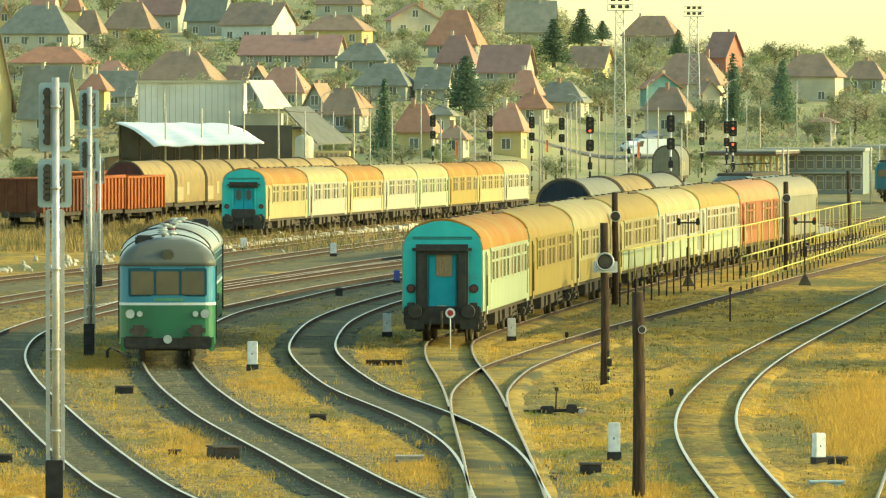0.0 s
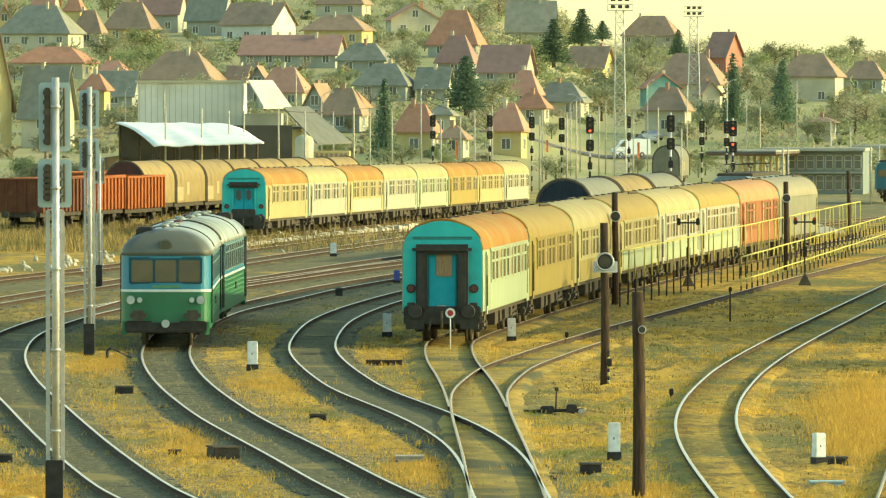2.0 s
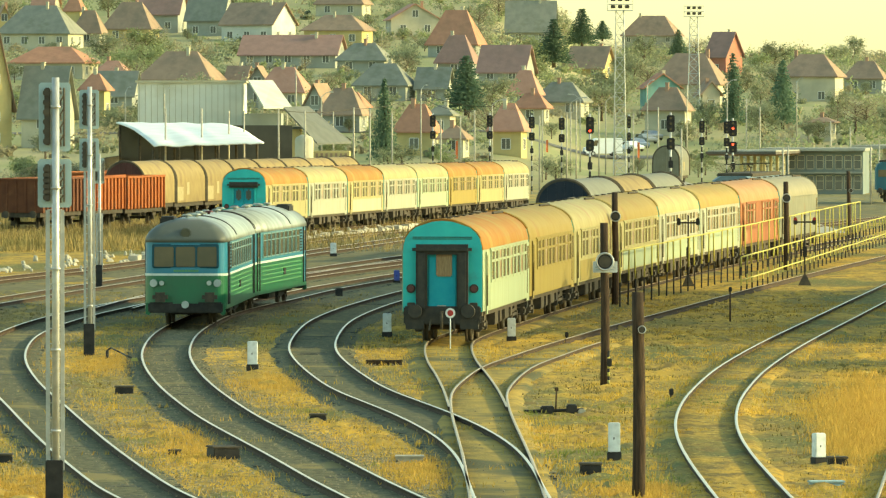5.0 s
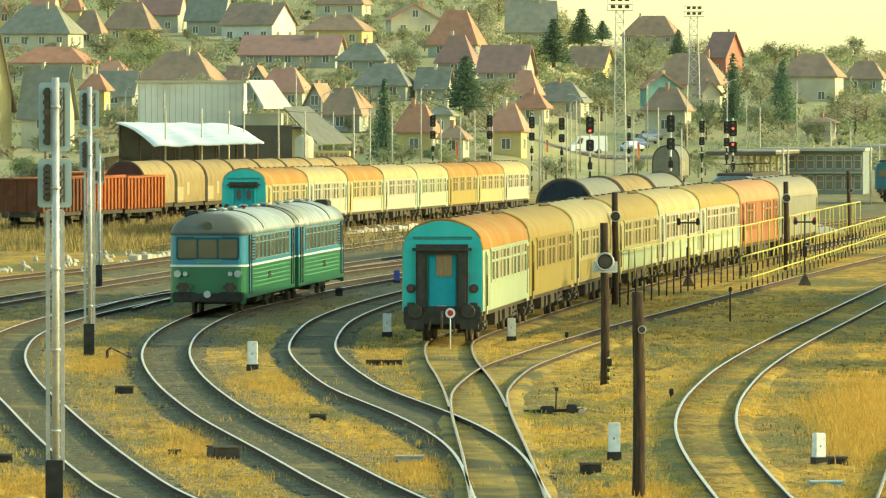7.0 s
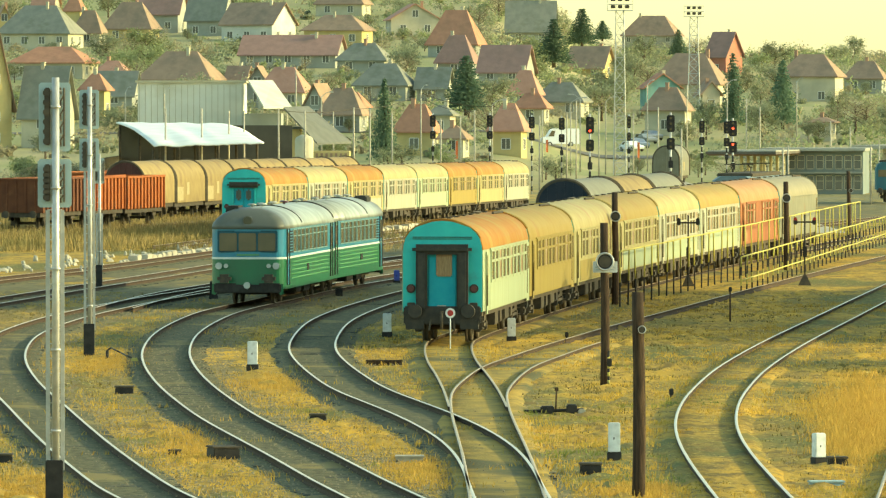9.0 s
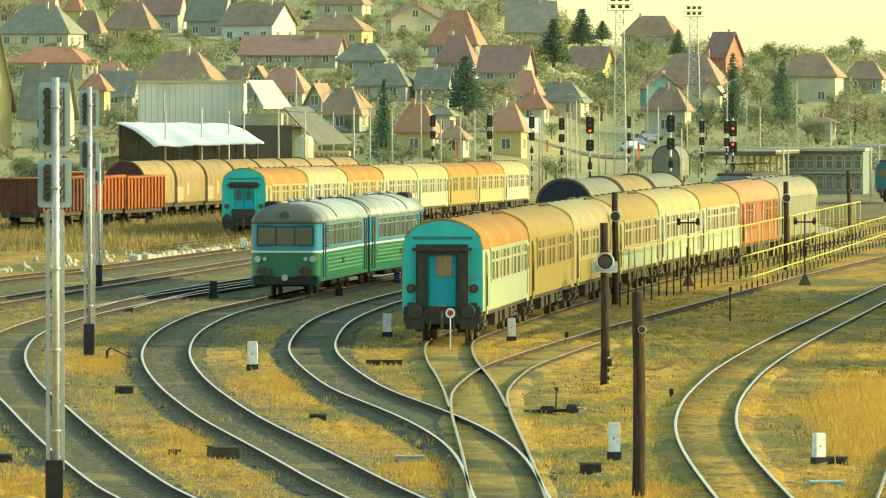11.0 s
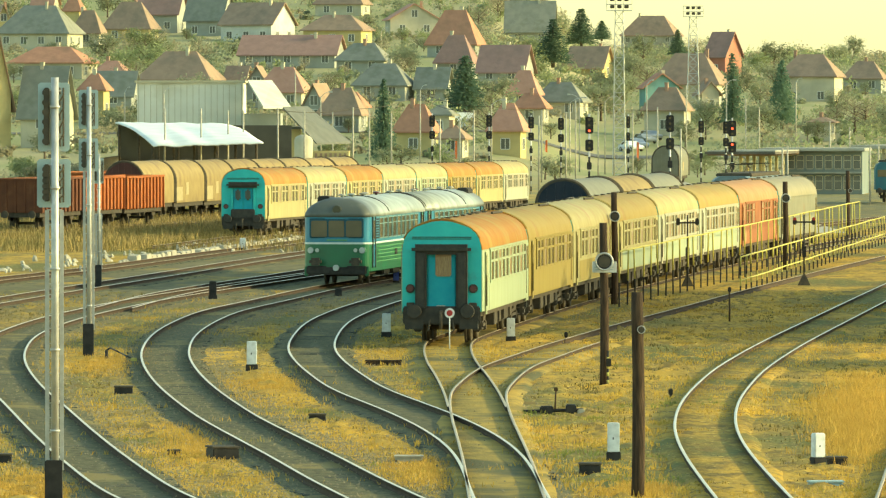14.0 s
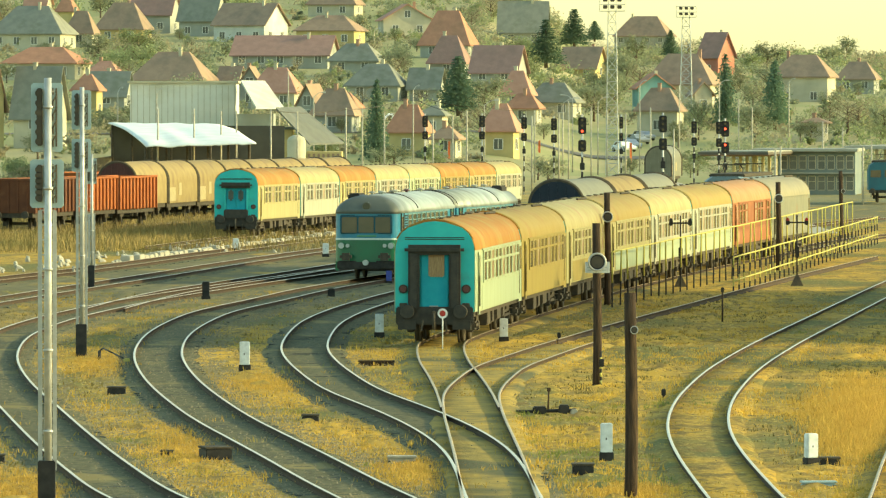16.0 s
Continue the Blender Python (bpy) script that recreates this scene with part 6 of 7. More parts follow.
def white_canopy():
    s = empty("canopy_shed", Matrix(), "open shed with bright white sagging sheet roof", "open shed")
    bm = bmesh.new()
    back, front = ((-31.5, 762.0, 6.2), (-21.5, 762.0, 6.1)), ((-25.2, 690.0, 4.3), (-15.6, 690.0, 4.6))
    n, m = 24, 8
    rows = []
    for j in range(m + 1):
        v = j / m
        row = []
        for i in range(n + 1):
            u = i / n
            a = Vector(back[0]).lerp(Vector(back[1]), u)
            b = Vector(front[0]).lerp(Vector(front[1]), u)
            p = a.lerp(b, v)
            p.z += 0.35 * math.sin(math.pi * v) + 0.12 * noise.noise((u * 7, v * 3, 5.0)) - (0.3 * max(0.0, noise.noise((u * 11, 2.0, 1.0))) if j == m else 0.0)
            row.append(p)
        rows.append(row)
    vs = [[bm.verts.new(p) for p in r] for r in rows]
    for a, b in zip(vs, vs[1:]):
        for i in range(n):
            bm.faces.new((a[i], a[i + 1], b[i + 1], b[i])).smooth = True
    ret = bmesh.ops.extrude_face_region(bm, geom=bm.faces[:])
    for v in [g for g in ret["geom"] if isinstance(g, bmesh.types.BMVert)]:
        v.co.z -= 0.12
    part("roof_sheet", fix(bm), mat("bright white roof sheet", (0.80, 0.80, 0.74), (0.70, 0.70, 0.63), 0.5, 0.6), s, "bright white roof sheet")
    for i in range(6):
        for v in (0.06, 0.94):
            u = (i + 0.1) / 5.3
            p = Vector(back[0]).lerp(Vector(back[1]), u).lerp(Vector(front[0]).lerp(Vector(front[1]), u), v)
            bm = bmesh.new()
            tube(bm, (p.x, p.y, -1.1), (p.x, p.y, p.z - 0.1), 0.12, n=8)
            part("post", bm, M_UNDER, s)
    # dark walls that paint in the shade under the open roof
    bm = bmesh.new()
    box(bm, -31.0, -14.5, 761.0, 761.3, -1.2, 5.9)
    box(bm, -31.2, -31.0, 700.0, 761.0, -1.2, 3.0)
    part("back_wall", bm, mat("shed interior shade", (0.10, 0.095, 0.07), (0.075, 0.07, 0.055), 0.6, 0.9), s)


def tank_building():
    s = empty("depot_building", Matrix.Translation((-17.0, 820.0, -0.95)), "yellow depot building with grey lean-to roof", "depot building")
    bm = bmesh.new()
    box(bm, 0.0, 2.2, 0, 10, -0.3, 6.3)
    box(bm, 3.6, 7.3, 0, 12, -0.3, 4.0)
    part("wall", bm, W_YELLOW, s)
    bm = bmesh.new()
    low = [(4.0, -2.0, 4.7), (7.4, 9.0, 4.75), (2.9, 9.0, 8.5), (0.5, -2.0, 8.4)]
    loft(bm, [[(x, y, z + d) for x, y, z in low] for d in (0.0, 0.2)], smooth=False, close=True)
    box(bm, -0.3, 2.5, -0.3, 10.3, 6.3, 6.55)
    part("roof", fix(bm), mat("grey corrugated lean-to sheet", (0.15, 0.155, 0.13), (0.12, 0.125, 0.105), 0.8, 0.8), s)
    for i in range(7):
        bm = bmesh.new()
        box(bm, 3.8 + 0.5 * i, 4.05 + 0.5 * i, -0.08, 0.0, 0.4, 3.8)
        part("wall_slat", bm, R_BROWN, s)
    t = empty("silo", Matrix.Translation((-14.3, 815.0, -0.95)), "pale cylindrical silo beside depot building", "silo")
    bm = bmesh.new()
    rings = [[(r * math.cos(a), r * math.sin(a), z) for a in (2 * math.pi * k / 24 for k in range(24))] for r, z in ((0.95, -0.1), (0.95, 5.2), (0.8, 5.5), (0.3, 5.75))]
    loft(bm, rings, close=True)
    part("tank", fix(bm), W_CREAM, t)


metal_shed()
white_canopy()
tank_building()


# ---- station ----
def station():
    wl = mat("grey green station wall", (0.20, 0.24, 0.215), (0.17, 0.20, 0.185), 0.5, 0.8, third=(0.20, 0.22, 0.19), tscale=0.3)
    dk = mat("dark canopy fascia", (0.14, 0.12, 0.09), (0.10, 0.09, 0.07), 0.6, 0.8)
    rf = mat("pale bitumen roof", (0.36, 0.35, 0.28), (0.30, 0.29, 0.23), 0.6, 0.9)
    s = empty("station_building", Matrix.Translation((33.8, 780.0, -0.95)) @ pose(0, 0, 0, 0, 0, -6.0), "long grey-green station building with rows of windows", "station building")
    bm = bmesh.new()
    box(bm, 0.0, 7.6, 0.0, 12.0, -0.2, 4.25)
    part("wall", bm, wl, s)
    bm = bmesh.new()
    rbox(bm, -2.5, 7.9, -1.1, 12.6, 4.25, 4.55, 0.04)
    part("roof", bm, rf, s, "pale flat roof")
    bm = bmesh.new()
    box(bm, 0.0, 7.6, -0.6, 0.0, 2.05, 2.2)
    part("ledge", bm, W_GREY, s)
    for i in range(8):
        for z, h in ((0.5, 1.3), (2.55, 1.25)):
            bm = bmesh.new()
            x = 0.25 + 0.93 * i
            for a, b, c, e in ((x - 0.08, x, z, z + h), (x + 0.62, x + 0.70, z, z + h), (x, x + 0.62, z - 0.08, z), (x, x + 0.62, z + h, z + h + 0.08), (x, x + 0.62, z + h * 0.6, z + h * 0.6 + 0.06)):
                box(bm, a, b, -0.07, 0.02, c, e)
            w = part("window", bm, W_CREAM, s)
            bm = bmesh.new()
            box(bm, x, x + 0.62, -0.03, 0.01, z, z + h)
            part("pane", bm, M_HGLASS, w)
    c = empty("platform_canopy", Matrix.Translation((35.4, 776.0, -0.95)) @ pose(0, 0, 0, 0, 0, -10.6), "dark flat platform canopy on slim columns", "platform canopy", "platform canopies")
    bm = bmesh.new()
    box(bm, -7.6, -0.75, -14.0, 3.4, 4.05, 4.30)
    part("deck", bm, dk, c)
    bm = bmesh.new()
    box(bm, -7.4, -0.80, -13.8, 3.2, 4.30, 4.42)
    part("roof_sheet", bm, rf, c)
    for i in range(4):
        for x in (-4.4, -2.2):
            bm = bmesh.new()
            y = -12.0 + i * 4.4
            rbox(bm, x - 0.13, x + 0.13, y - 0.13, y + 0.13, -0.3, 4.05, 0.03)
            rbox(bm, x - 0.9, x + 0.9, y - 0.08, y + 0.08, 3.85, 4.06, 0.02)
            part("column", bm, W_YELLOW, c)
    for i in range(5):
        bm = bmesh.new()
        y = -13.0 + i * 3.8
        box(bm, -7.5, -0.8, y - 0.08, y + 0.08, 3.92, 4.05)
        part("joist", bm, R_BROWN, c)
    g = empty("platform_canopy", Matrix.Translation((44.2, 818.0, -0.95)) @ pose(0, 0, 0, 0, 0, -10.6), "pale second platform canopy beyond the station building", "platform canopy", "platform canopies")
    bm = bmesh.new()
    rbox(bm, -1.2, 6.0, -6.0, 40.0, 4.3, 4.65, 0.04)
    part("deck", bm, rf, g)
    for i in range(6):
        bm = bmesh.new()
        rbox(bm, 1.8, 2.1, -4.0 + 7 * i, -3.7 + 7 * i, -0.3, 4.3, 0.03)
        part("column", bm, W_CREAM, g)
    p = bmesh.new()
    rbox(p, 21.0, 26.0, 480, 860, -0.95, -0.35, 0.05)
    tagged(part("pavement", p, M_CONCRETE), "pale concrete station platform", "platform", kind="structure")


station()


def electric_loco(m, label, paint):
    c = empty("locomotive", m, label, "locomotive")
    bm = bmesh.new()
    rings = [[(x, y, z) for x, z in ((w, 1.1), (w, 2.9), (w - 0.12, 3.3), (w - 0.5, 3.55), (-w + 0.5, 3.55), (-w + 0.12, 3.3), (-w, 2.9), (-w, 1.1))] for y, w in ((0, 1.25), (0.6, 1.45), (17.4, 1.45), (18, 1.25))]
    loft(bm, rings, close=True, smooth=False)
    part("body", fix(bm), paint, c)
    bm = bmesh.new()
    rbox(bm, -1.1, 1.1, 0.8, 17.2, 3.5, 3.72, 0.06)
    part("roof", bm, M_UNDER, c)
    for y in (4.0, 13.5):
        bm = bmesh.new()
        for sx in (-0.7, 0.7):
            tube(bm, (sx, y - 0.8, 3.75), (sx * 0.8, y + 0.7, 4.0), 0.03, n=5)
            tube(bm, (sx * 0.8, y + 0.7, 4.0), (sx * 0.8, y - 0.6, 4.25), 0.03, n=5)
        rbox(bm, -0.9, 0.9, y - 0.75, y - 0.45, 4.22, 4.28, 0.02)
        part("pantograph", bm, M_UNDER, c)
    for x in (-0.62, 0.62):
        bm = bmesh.new()
        rbox(bm, x - 0.5, x + 0.5, -0.03, 0.1, 2.2, 2.9, 0.04)
        part("windscreen", bm, M_GLASS, c)
    wagon_frame(c, 18.0)


electric_loco(Matrix.Translation((17.6, 480.0, zrail(480))) @ pose(0, 0, 0, 0, 0, -8.5), "grey-blue electric locomotive with folded pantographs", mat("grey blue loco paint", (0.16, 0.22, 0.23), (0.13, 0.18, 0.2), 1.0, 0.5))
electric_loco(Matrix.Translation((39.6, 700.0, zrail(700))) @ pose(0, 0, 0, 0, 0, -8.5), "dull teal locomotive at the station platform", mat("dull teal loco paint", (0.05, 0.15, 0.17), (0.05, 0.12, 0.14), 1.0, 0.6))
covered_wagon(string(23.4, 830.0, 0.12, 0, 14.0), 12.0, M_GREYHOOD, M_GREYHOOD, "grey arched wagon near the road", "arched wagons near the road", top=4.3)


# ---- red-lamp stop signals by the fence ----
def twin_lamp(base, label, cap):
    g = empty("twin_lamp_signal", Matrix.Translation(base), label, "ground signal", "twin lamp signals")
    bm = bmesh.new()
    tube(bm, (0, 0, 0.1), (0, 0, 3.15), 0.035, n=8)
    part("pole", bm, M_BLACKPAINT, g)
    bm = bmesh.new()
    box(bm, -0.42, 0.42, -0.03, 0.03, 2.78, 2.85)
    part("crossbar", bm, M_BLACKPAINT, g)
    bm = bmesh.new()
    loft(bm, [[(0.30, -0.25, -0.05), (0.30, 0.25, -0.05), (-0.30, 0.25, -0.05), (-0.30, -0.25, -0.05)], [(0.05, -0.05, 0.5), (0.05, 0.05, 0.5), (-0.05, 0.05, 0.5), (-0.05, -0.05, 0.5)]], smooth=False, close=True)
    part("foot", fix(bm), M_UNDER, g)
    bm = bmesh.new()
    rbox(bm, -0.09, 0.09, -0.14, 0.0, 1.25, 1.75, 0.03)
    part("relay_box", bm, M_BLACKPAINT, g)
    for sx in (-0.42, 0.42):
        bm = bmesh.new()
        rbox(bm, sx - 0.085, sx + 0.085, -0.1, 0.1, 2.70, 2.94, 0.035)
        l = part("lamp", bm, M_BLACKPAINT, g)
        bm = bmesh.new()
        rbox(bm, sx - 0.075, sx + 0.075, -0.12, -0.02, 2.86, 3.03, 0.035)
        part("lamp_cap", bm, cap, l)


twin_lamp((10.85, 350.0, -0.2), "twin dark lamps on a black footed post", M_BLACKPAINT)
twin_lamp((16.1, 352.0, -0.2), "twin red-capped lamps on a black footed post", M_REDPAINT)


# ---- stone kerb and rubble ----
def kerb():
    k = empty("stone_kerb", Matrix(), "broken pale stone kerb with rubble along tracks", "kerb", kind="structure")
    r = random.Random(5)
    a, b = Vector((-15.92, 405.94)), Vector((-1.63, 520.03))
    n = 70
    for i in range(n):
        if r.random() < 0.08:
            continue
        p = a.lerp(b, i / n)
        ln = (b - a).length / n * r.uniform(0.6, 0.98)
        bm = bmesh.new()
        rbox(bm, -0.25, 0.25, 0, ln, -0.35, r.uniform(0.08, 0.22), 0.04)
        o = part("stone", bm, M_CONCRETE, k)
        o.matrix_basis = Matrix.Translation((p.x, p.y, -0.1)) @ pose(0, 0, 0, r.uniform(-2, 2), r.uniform(-5, 5), -math.degrees(math.atan2(b.x - a.x, b.y - a.y)) + r.uniform(-1.5, 1.5))
    bm = bmesh.new()
    for i in range(170):
        t = r.random()
        p = a.lerp(b, t * 1.2 - 0.25)
        x, y = p.x + r.gauss(-1.5, 1.6), p.y + r.uniform(-8, 8)
        s = r.uniform(0.06, 0.22)
        mtx = Matrix.Translation((x, y, -0.16)) @ pose(0, 0, 0, r.uniform(0, 90), r.uniform(0, 90), r.uniform(0, 90)) @ Matrix.Diagonal((s * 1.6, s, s * 0.7, 1))
        bmesh.ops.create_icosphere(bm, subdivisions=1, radius=1.0, matrix=mtx)
    tagged(part("rubble", bm, M_CONCRETE), "loose pale rubble stones along kerb", "rubble", kind="stuff")


kerb()


# ---- grass and stones ----
M_BLADE = mat("dry straw grass", (0.62, 0.40, 0.08), (0.44, 0.275, 0.06), 0.7, 0.9, third=(0.20, 0.22, 0.06), tscale=0.12, tlo=0.54, thi=0.64, coords="World", leafy=0.35)
M_TALL = mat("tall rusty dry grass", (0.58, 0.37, 0.09), (0.44, 0.27, 0.065), 1.0, 0.9, coords="World", leafy=0.35)
M_WEED = mat("dark weeds", (0.15, 0.13, 0.045), (0.22, 0.155, 0.05), 0.8, 0.9, coords="World")
M_WILD = mat("brown wild grass", (0.40, 0.28, 0.11), (0.26, 0.20, 0.08), 0.5, 0.9, third=(0.17, 0.15, 0.06), tscale=0.15, coords="World")
M_PEBBLE = mat("pale ballast pebble", (0.30, 0.245, 0.145), (0.17, 0.15, 0.09), 2.0, 0.9, coords="World")


def track_gap(x, y, paths=ALL_PATHS):
    """Distance to the nearest track's middle."""
    return min(float(np.min(np.hypot(a[:, 0] - x, a[:, 1] - y))) for a in paths)


def blades(name, spots, material, label, lean=0.35, n=5, width=0.02):
    r = random.Random(len(spots))
    verts, faces = [], []
    for x, y, z, h, spread in spots:
        for _ in range(n):
            a = r.uniform(0, 2 * math.pi)
            bx, by = x + r.gauss(0, spread), y + r.gauss(0, spread)
            hh = h * r.uniform(0.5, 1.15)
            dx, dy = math.cos(a) * hh * lean * r.random(), math.sin(a) * hh * lean * r.random()
            w = width * r.uniform(0.6, 1.5)
            i = len(verts)
            c, s = w * math.cos(a * 1.7), w * math.sin(a * 1.7)
            verts += [(bx - c, by - s, z - 0.04), (bx + c, by + s, z - 0.04), (bx + dx * 0.5 + c * 0.7, by + dy * 0.5 + s * 0.7, z + hh * 0.6), (bx + dx * 0.5 - c * 0.7, by + dy * 0.5 - s * 0.7, z + hh * 0.6), (bx + dx, by + dy, z + hh)]
            faces += [(i, i + 1, i + 2, i + 3), (i + 3, i + 2, i + 4)]
    me = bpy.data.meshes.new(name)
    me.from_pydata(verts, [], faces)
    me.materials.append(material)
    return tagged(new(name, me), label, "grass", kind="stuff")


def scatter():
    r = random.Random(11)
    short, weeds, stones = [], [], []
    for _ in range(42000):
        y = 128 + 210 * r.random() ** 1.6
        x = r.uniform(-0.06, 0.06) * y
        g = track_gap(x, y)
        patch = noise.noise((x * 0.22, y * 0.05, 7.0)) + 0.5 * noise.noise((x * 0.8, y * 0.2, 2.0))
        if g < 1.5 or (g < 2.3 and r.random() < 0.6):
            if g < 1.5 and abs(g - 0.75) > 0.14 and patch > -0.1 and r.random() < 0.5 and track_gap(x, y, ALL_PATHS[:3]) > 1.6:
                short.append((x, y, -0.13, r.uniform(0.03, 0.07), 0.2))
            elif r.random() < 0.06 and patch > 0.0 and 0.9 < g:
                short.append((x, y, -0.14, r.uniform(0.06, 0.16), 0.25))
            continue
        if patch > -0.15 and r.random() < 0.75:
            short.append((x, y, -0.2, r.uniform(0.03, 0.075) * (1 + max(0.0, patch)), 0.24))
        elif r.random() < 0.35:
            weeds.append((x, y, -0.2, r.uniform(0.03, 0.10), 0.22))
    blades("dry_grass", short, M_BLADE, "short golden dry grass tufts between tracks", lean=1.5, n=9, width=0.011)
    for _ in range(1500):
        y = 330 + 170 * r.random()
        x = -0.057 * y + r.random() * 0.045 * y
        if track_gap(x, y) > 3.0 and y > 430:
            weeds.append((x, y, -0.2, r.uniform(0.2, 0.7), 0.5))
    blades("weeds", weeds, M_WEED, "dark weeds among dry grass", lean=1.0, n=8, width=0.014)
    tall = []
    for _ in range(1700):
        px, py = r.gauss(1530, 36), r.gauss(745, 34)
        s = (py - 187) / 8.0
        if py < 660 or py > 860 or track_gap((px - 784) / s, 14000 / s) < 1.2:
            continue
        tall.append(((px - 784) / s, 14000 / s, -0.2, r.uniform(0.10, 0.34), 0.28))
    for cx, cy, sx, sy, n in ((760, 835, 45, 14, 500), (470, 680, 35, 8, 320), (180, 640, 30, 14, 400), (860, 850, 40, 14, 240), (1130, 870, 30, 10, 200), (60, 860, 50, 14, 300), (340, 790, 35, 20, 300)):
        for _ in range(n):
            px, py = r.gauss(cx, sx), r.gauss(cy, sy)
            s = (py - 187) / 8.0
            if track_gap((px - 784) / s, 14000 / s) > 1.2:
                tall.append(((px - 784) / s, 14000 / s, -0.2, r.uniform(0.05, 0.15), 0.26))
    blades("tall_dry_grass", tall, M_TALL, "tall rusty dry grass beside siding", lean=0.9, n=12, width=0.009)
    far = []
    for _ in range(5200):
        y = r.uniform(430, 640)
        x = -0.057 * y + r.random() * 0.062 * y
        dist = abs(x - far_line(y).x)
        if dist < 1.8 or (x > far_line(y).x + 2.0 and r.random() < 0.7):
            continue
        far.append((x, y, height(x, y), r.uniform(0.2, 0.75), 0.6))
    blades("wild_grass", far, M_WILD, "tall brown weeds around wagons", lean=0.7, n=10, width=0.018)
    verts, faces = [], []
    for pts, n, lo, hi in ((TRACK_B, 26000, 1.0, 2.1), (TRACK_A, 17000, 0.9, 1.9), (TRACK_D, 5000, 0.8, 2.0), (TRACK_F, 800, 0.9, 1.6), (TRACK_C, 4000, 0.9, 1.7)):
        path = spline(pts)
        for _ in range(n):
            i = r.randrange(0, len(path) - 1)
            p = path[i]
            if p.y > 330:
                continue
            d = (path[i + 1] - p).normalized()
            k = r.uniform(-hi, hi) if r.random() < 0.25 else r.choice((-1, 1, 1, 1)) * r.gauss(1.75, 0.38)
            q = p + d * r.uniform(0, 1.5) + Vector((d.y, -d.x)) * k
            s = r.uniform(0.012, 0.034)
            z = -0.14 if abs(k) < 1.2 else -0.185
            j = len(verts)
            verts += [(q.x - s, q.y, z), (q.x, q.y - s, z), (q.x + s, q.y, z), (q.x, q.y + s, z), (q.x + s * 0.3 * r.uniform(-1, 1), q.y, z + s * r.uniform(0.7, 1.3))]
            faces += [(j, j + 1, j + 4), (j + 1, j + 2, j + 4), (j + 2, j + 3, j + 4), (j + 3, j, j + 4)]
    me = bpy.data.meshes.new("loose_stones")
    me.from_pydata(verts, [], faces)
    me.materials.append(M_PEBBLE)
    tagged(new("loose_stones", me), "loose pale ballast stones on track shoulders", "stones", kind="stuff")


scatter()


# ---- trees ----
M_BARK = mat("grey brown bark", (0.16, 0.12, 0.075), (0.10, 0.08, 0.055), 3.0, 0.95)
# leaf tones raised and greyed so that distance haze sits in the colour
LEAF = {
    "olive": mat("olive spring foliage", (0.29, 0.305, 0.18), (0.225, 0.24, 0.145), 0.5, 0.9, per_object=0.2, leafy=0.5),
    "fresh": mat("fresh green foliage", (0.305, 0.335, 0.165), (0.245, 0.275, 0.135), 0.5, 0.9, per_object=0.2, leafy=0.5),
    "bare": mat("brown budding twigs", (0.35, 0.31, 0.19), (0.28, 0.25, 0.155), 0.5, 0.9, per_object=0.2, leafy=0.5),
    "fir": mat("dark fir needles", (0.14, 0.20, 0.125), (0.105, 0.155, 0.10), 0.5, 0.9, per_object=0.2, leafy=0.5),
}


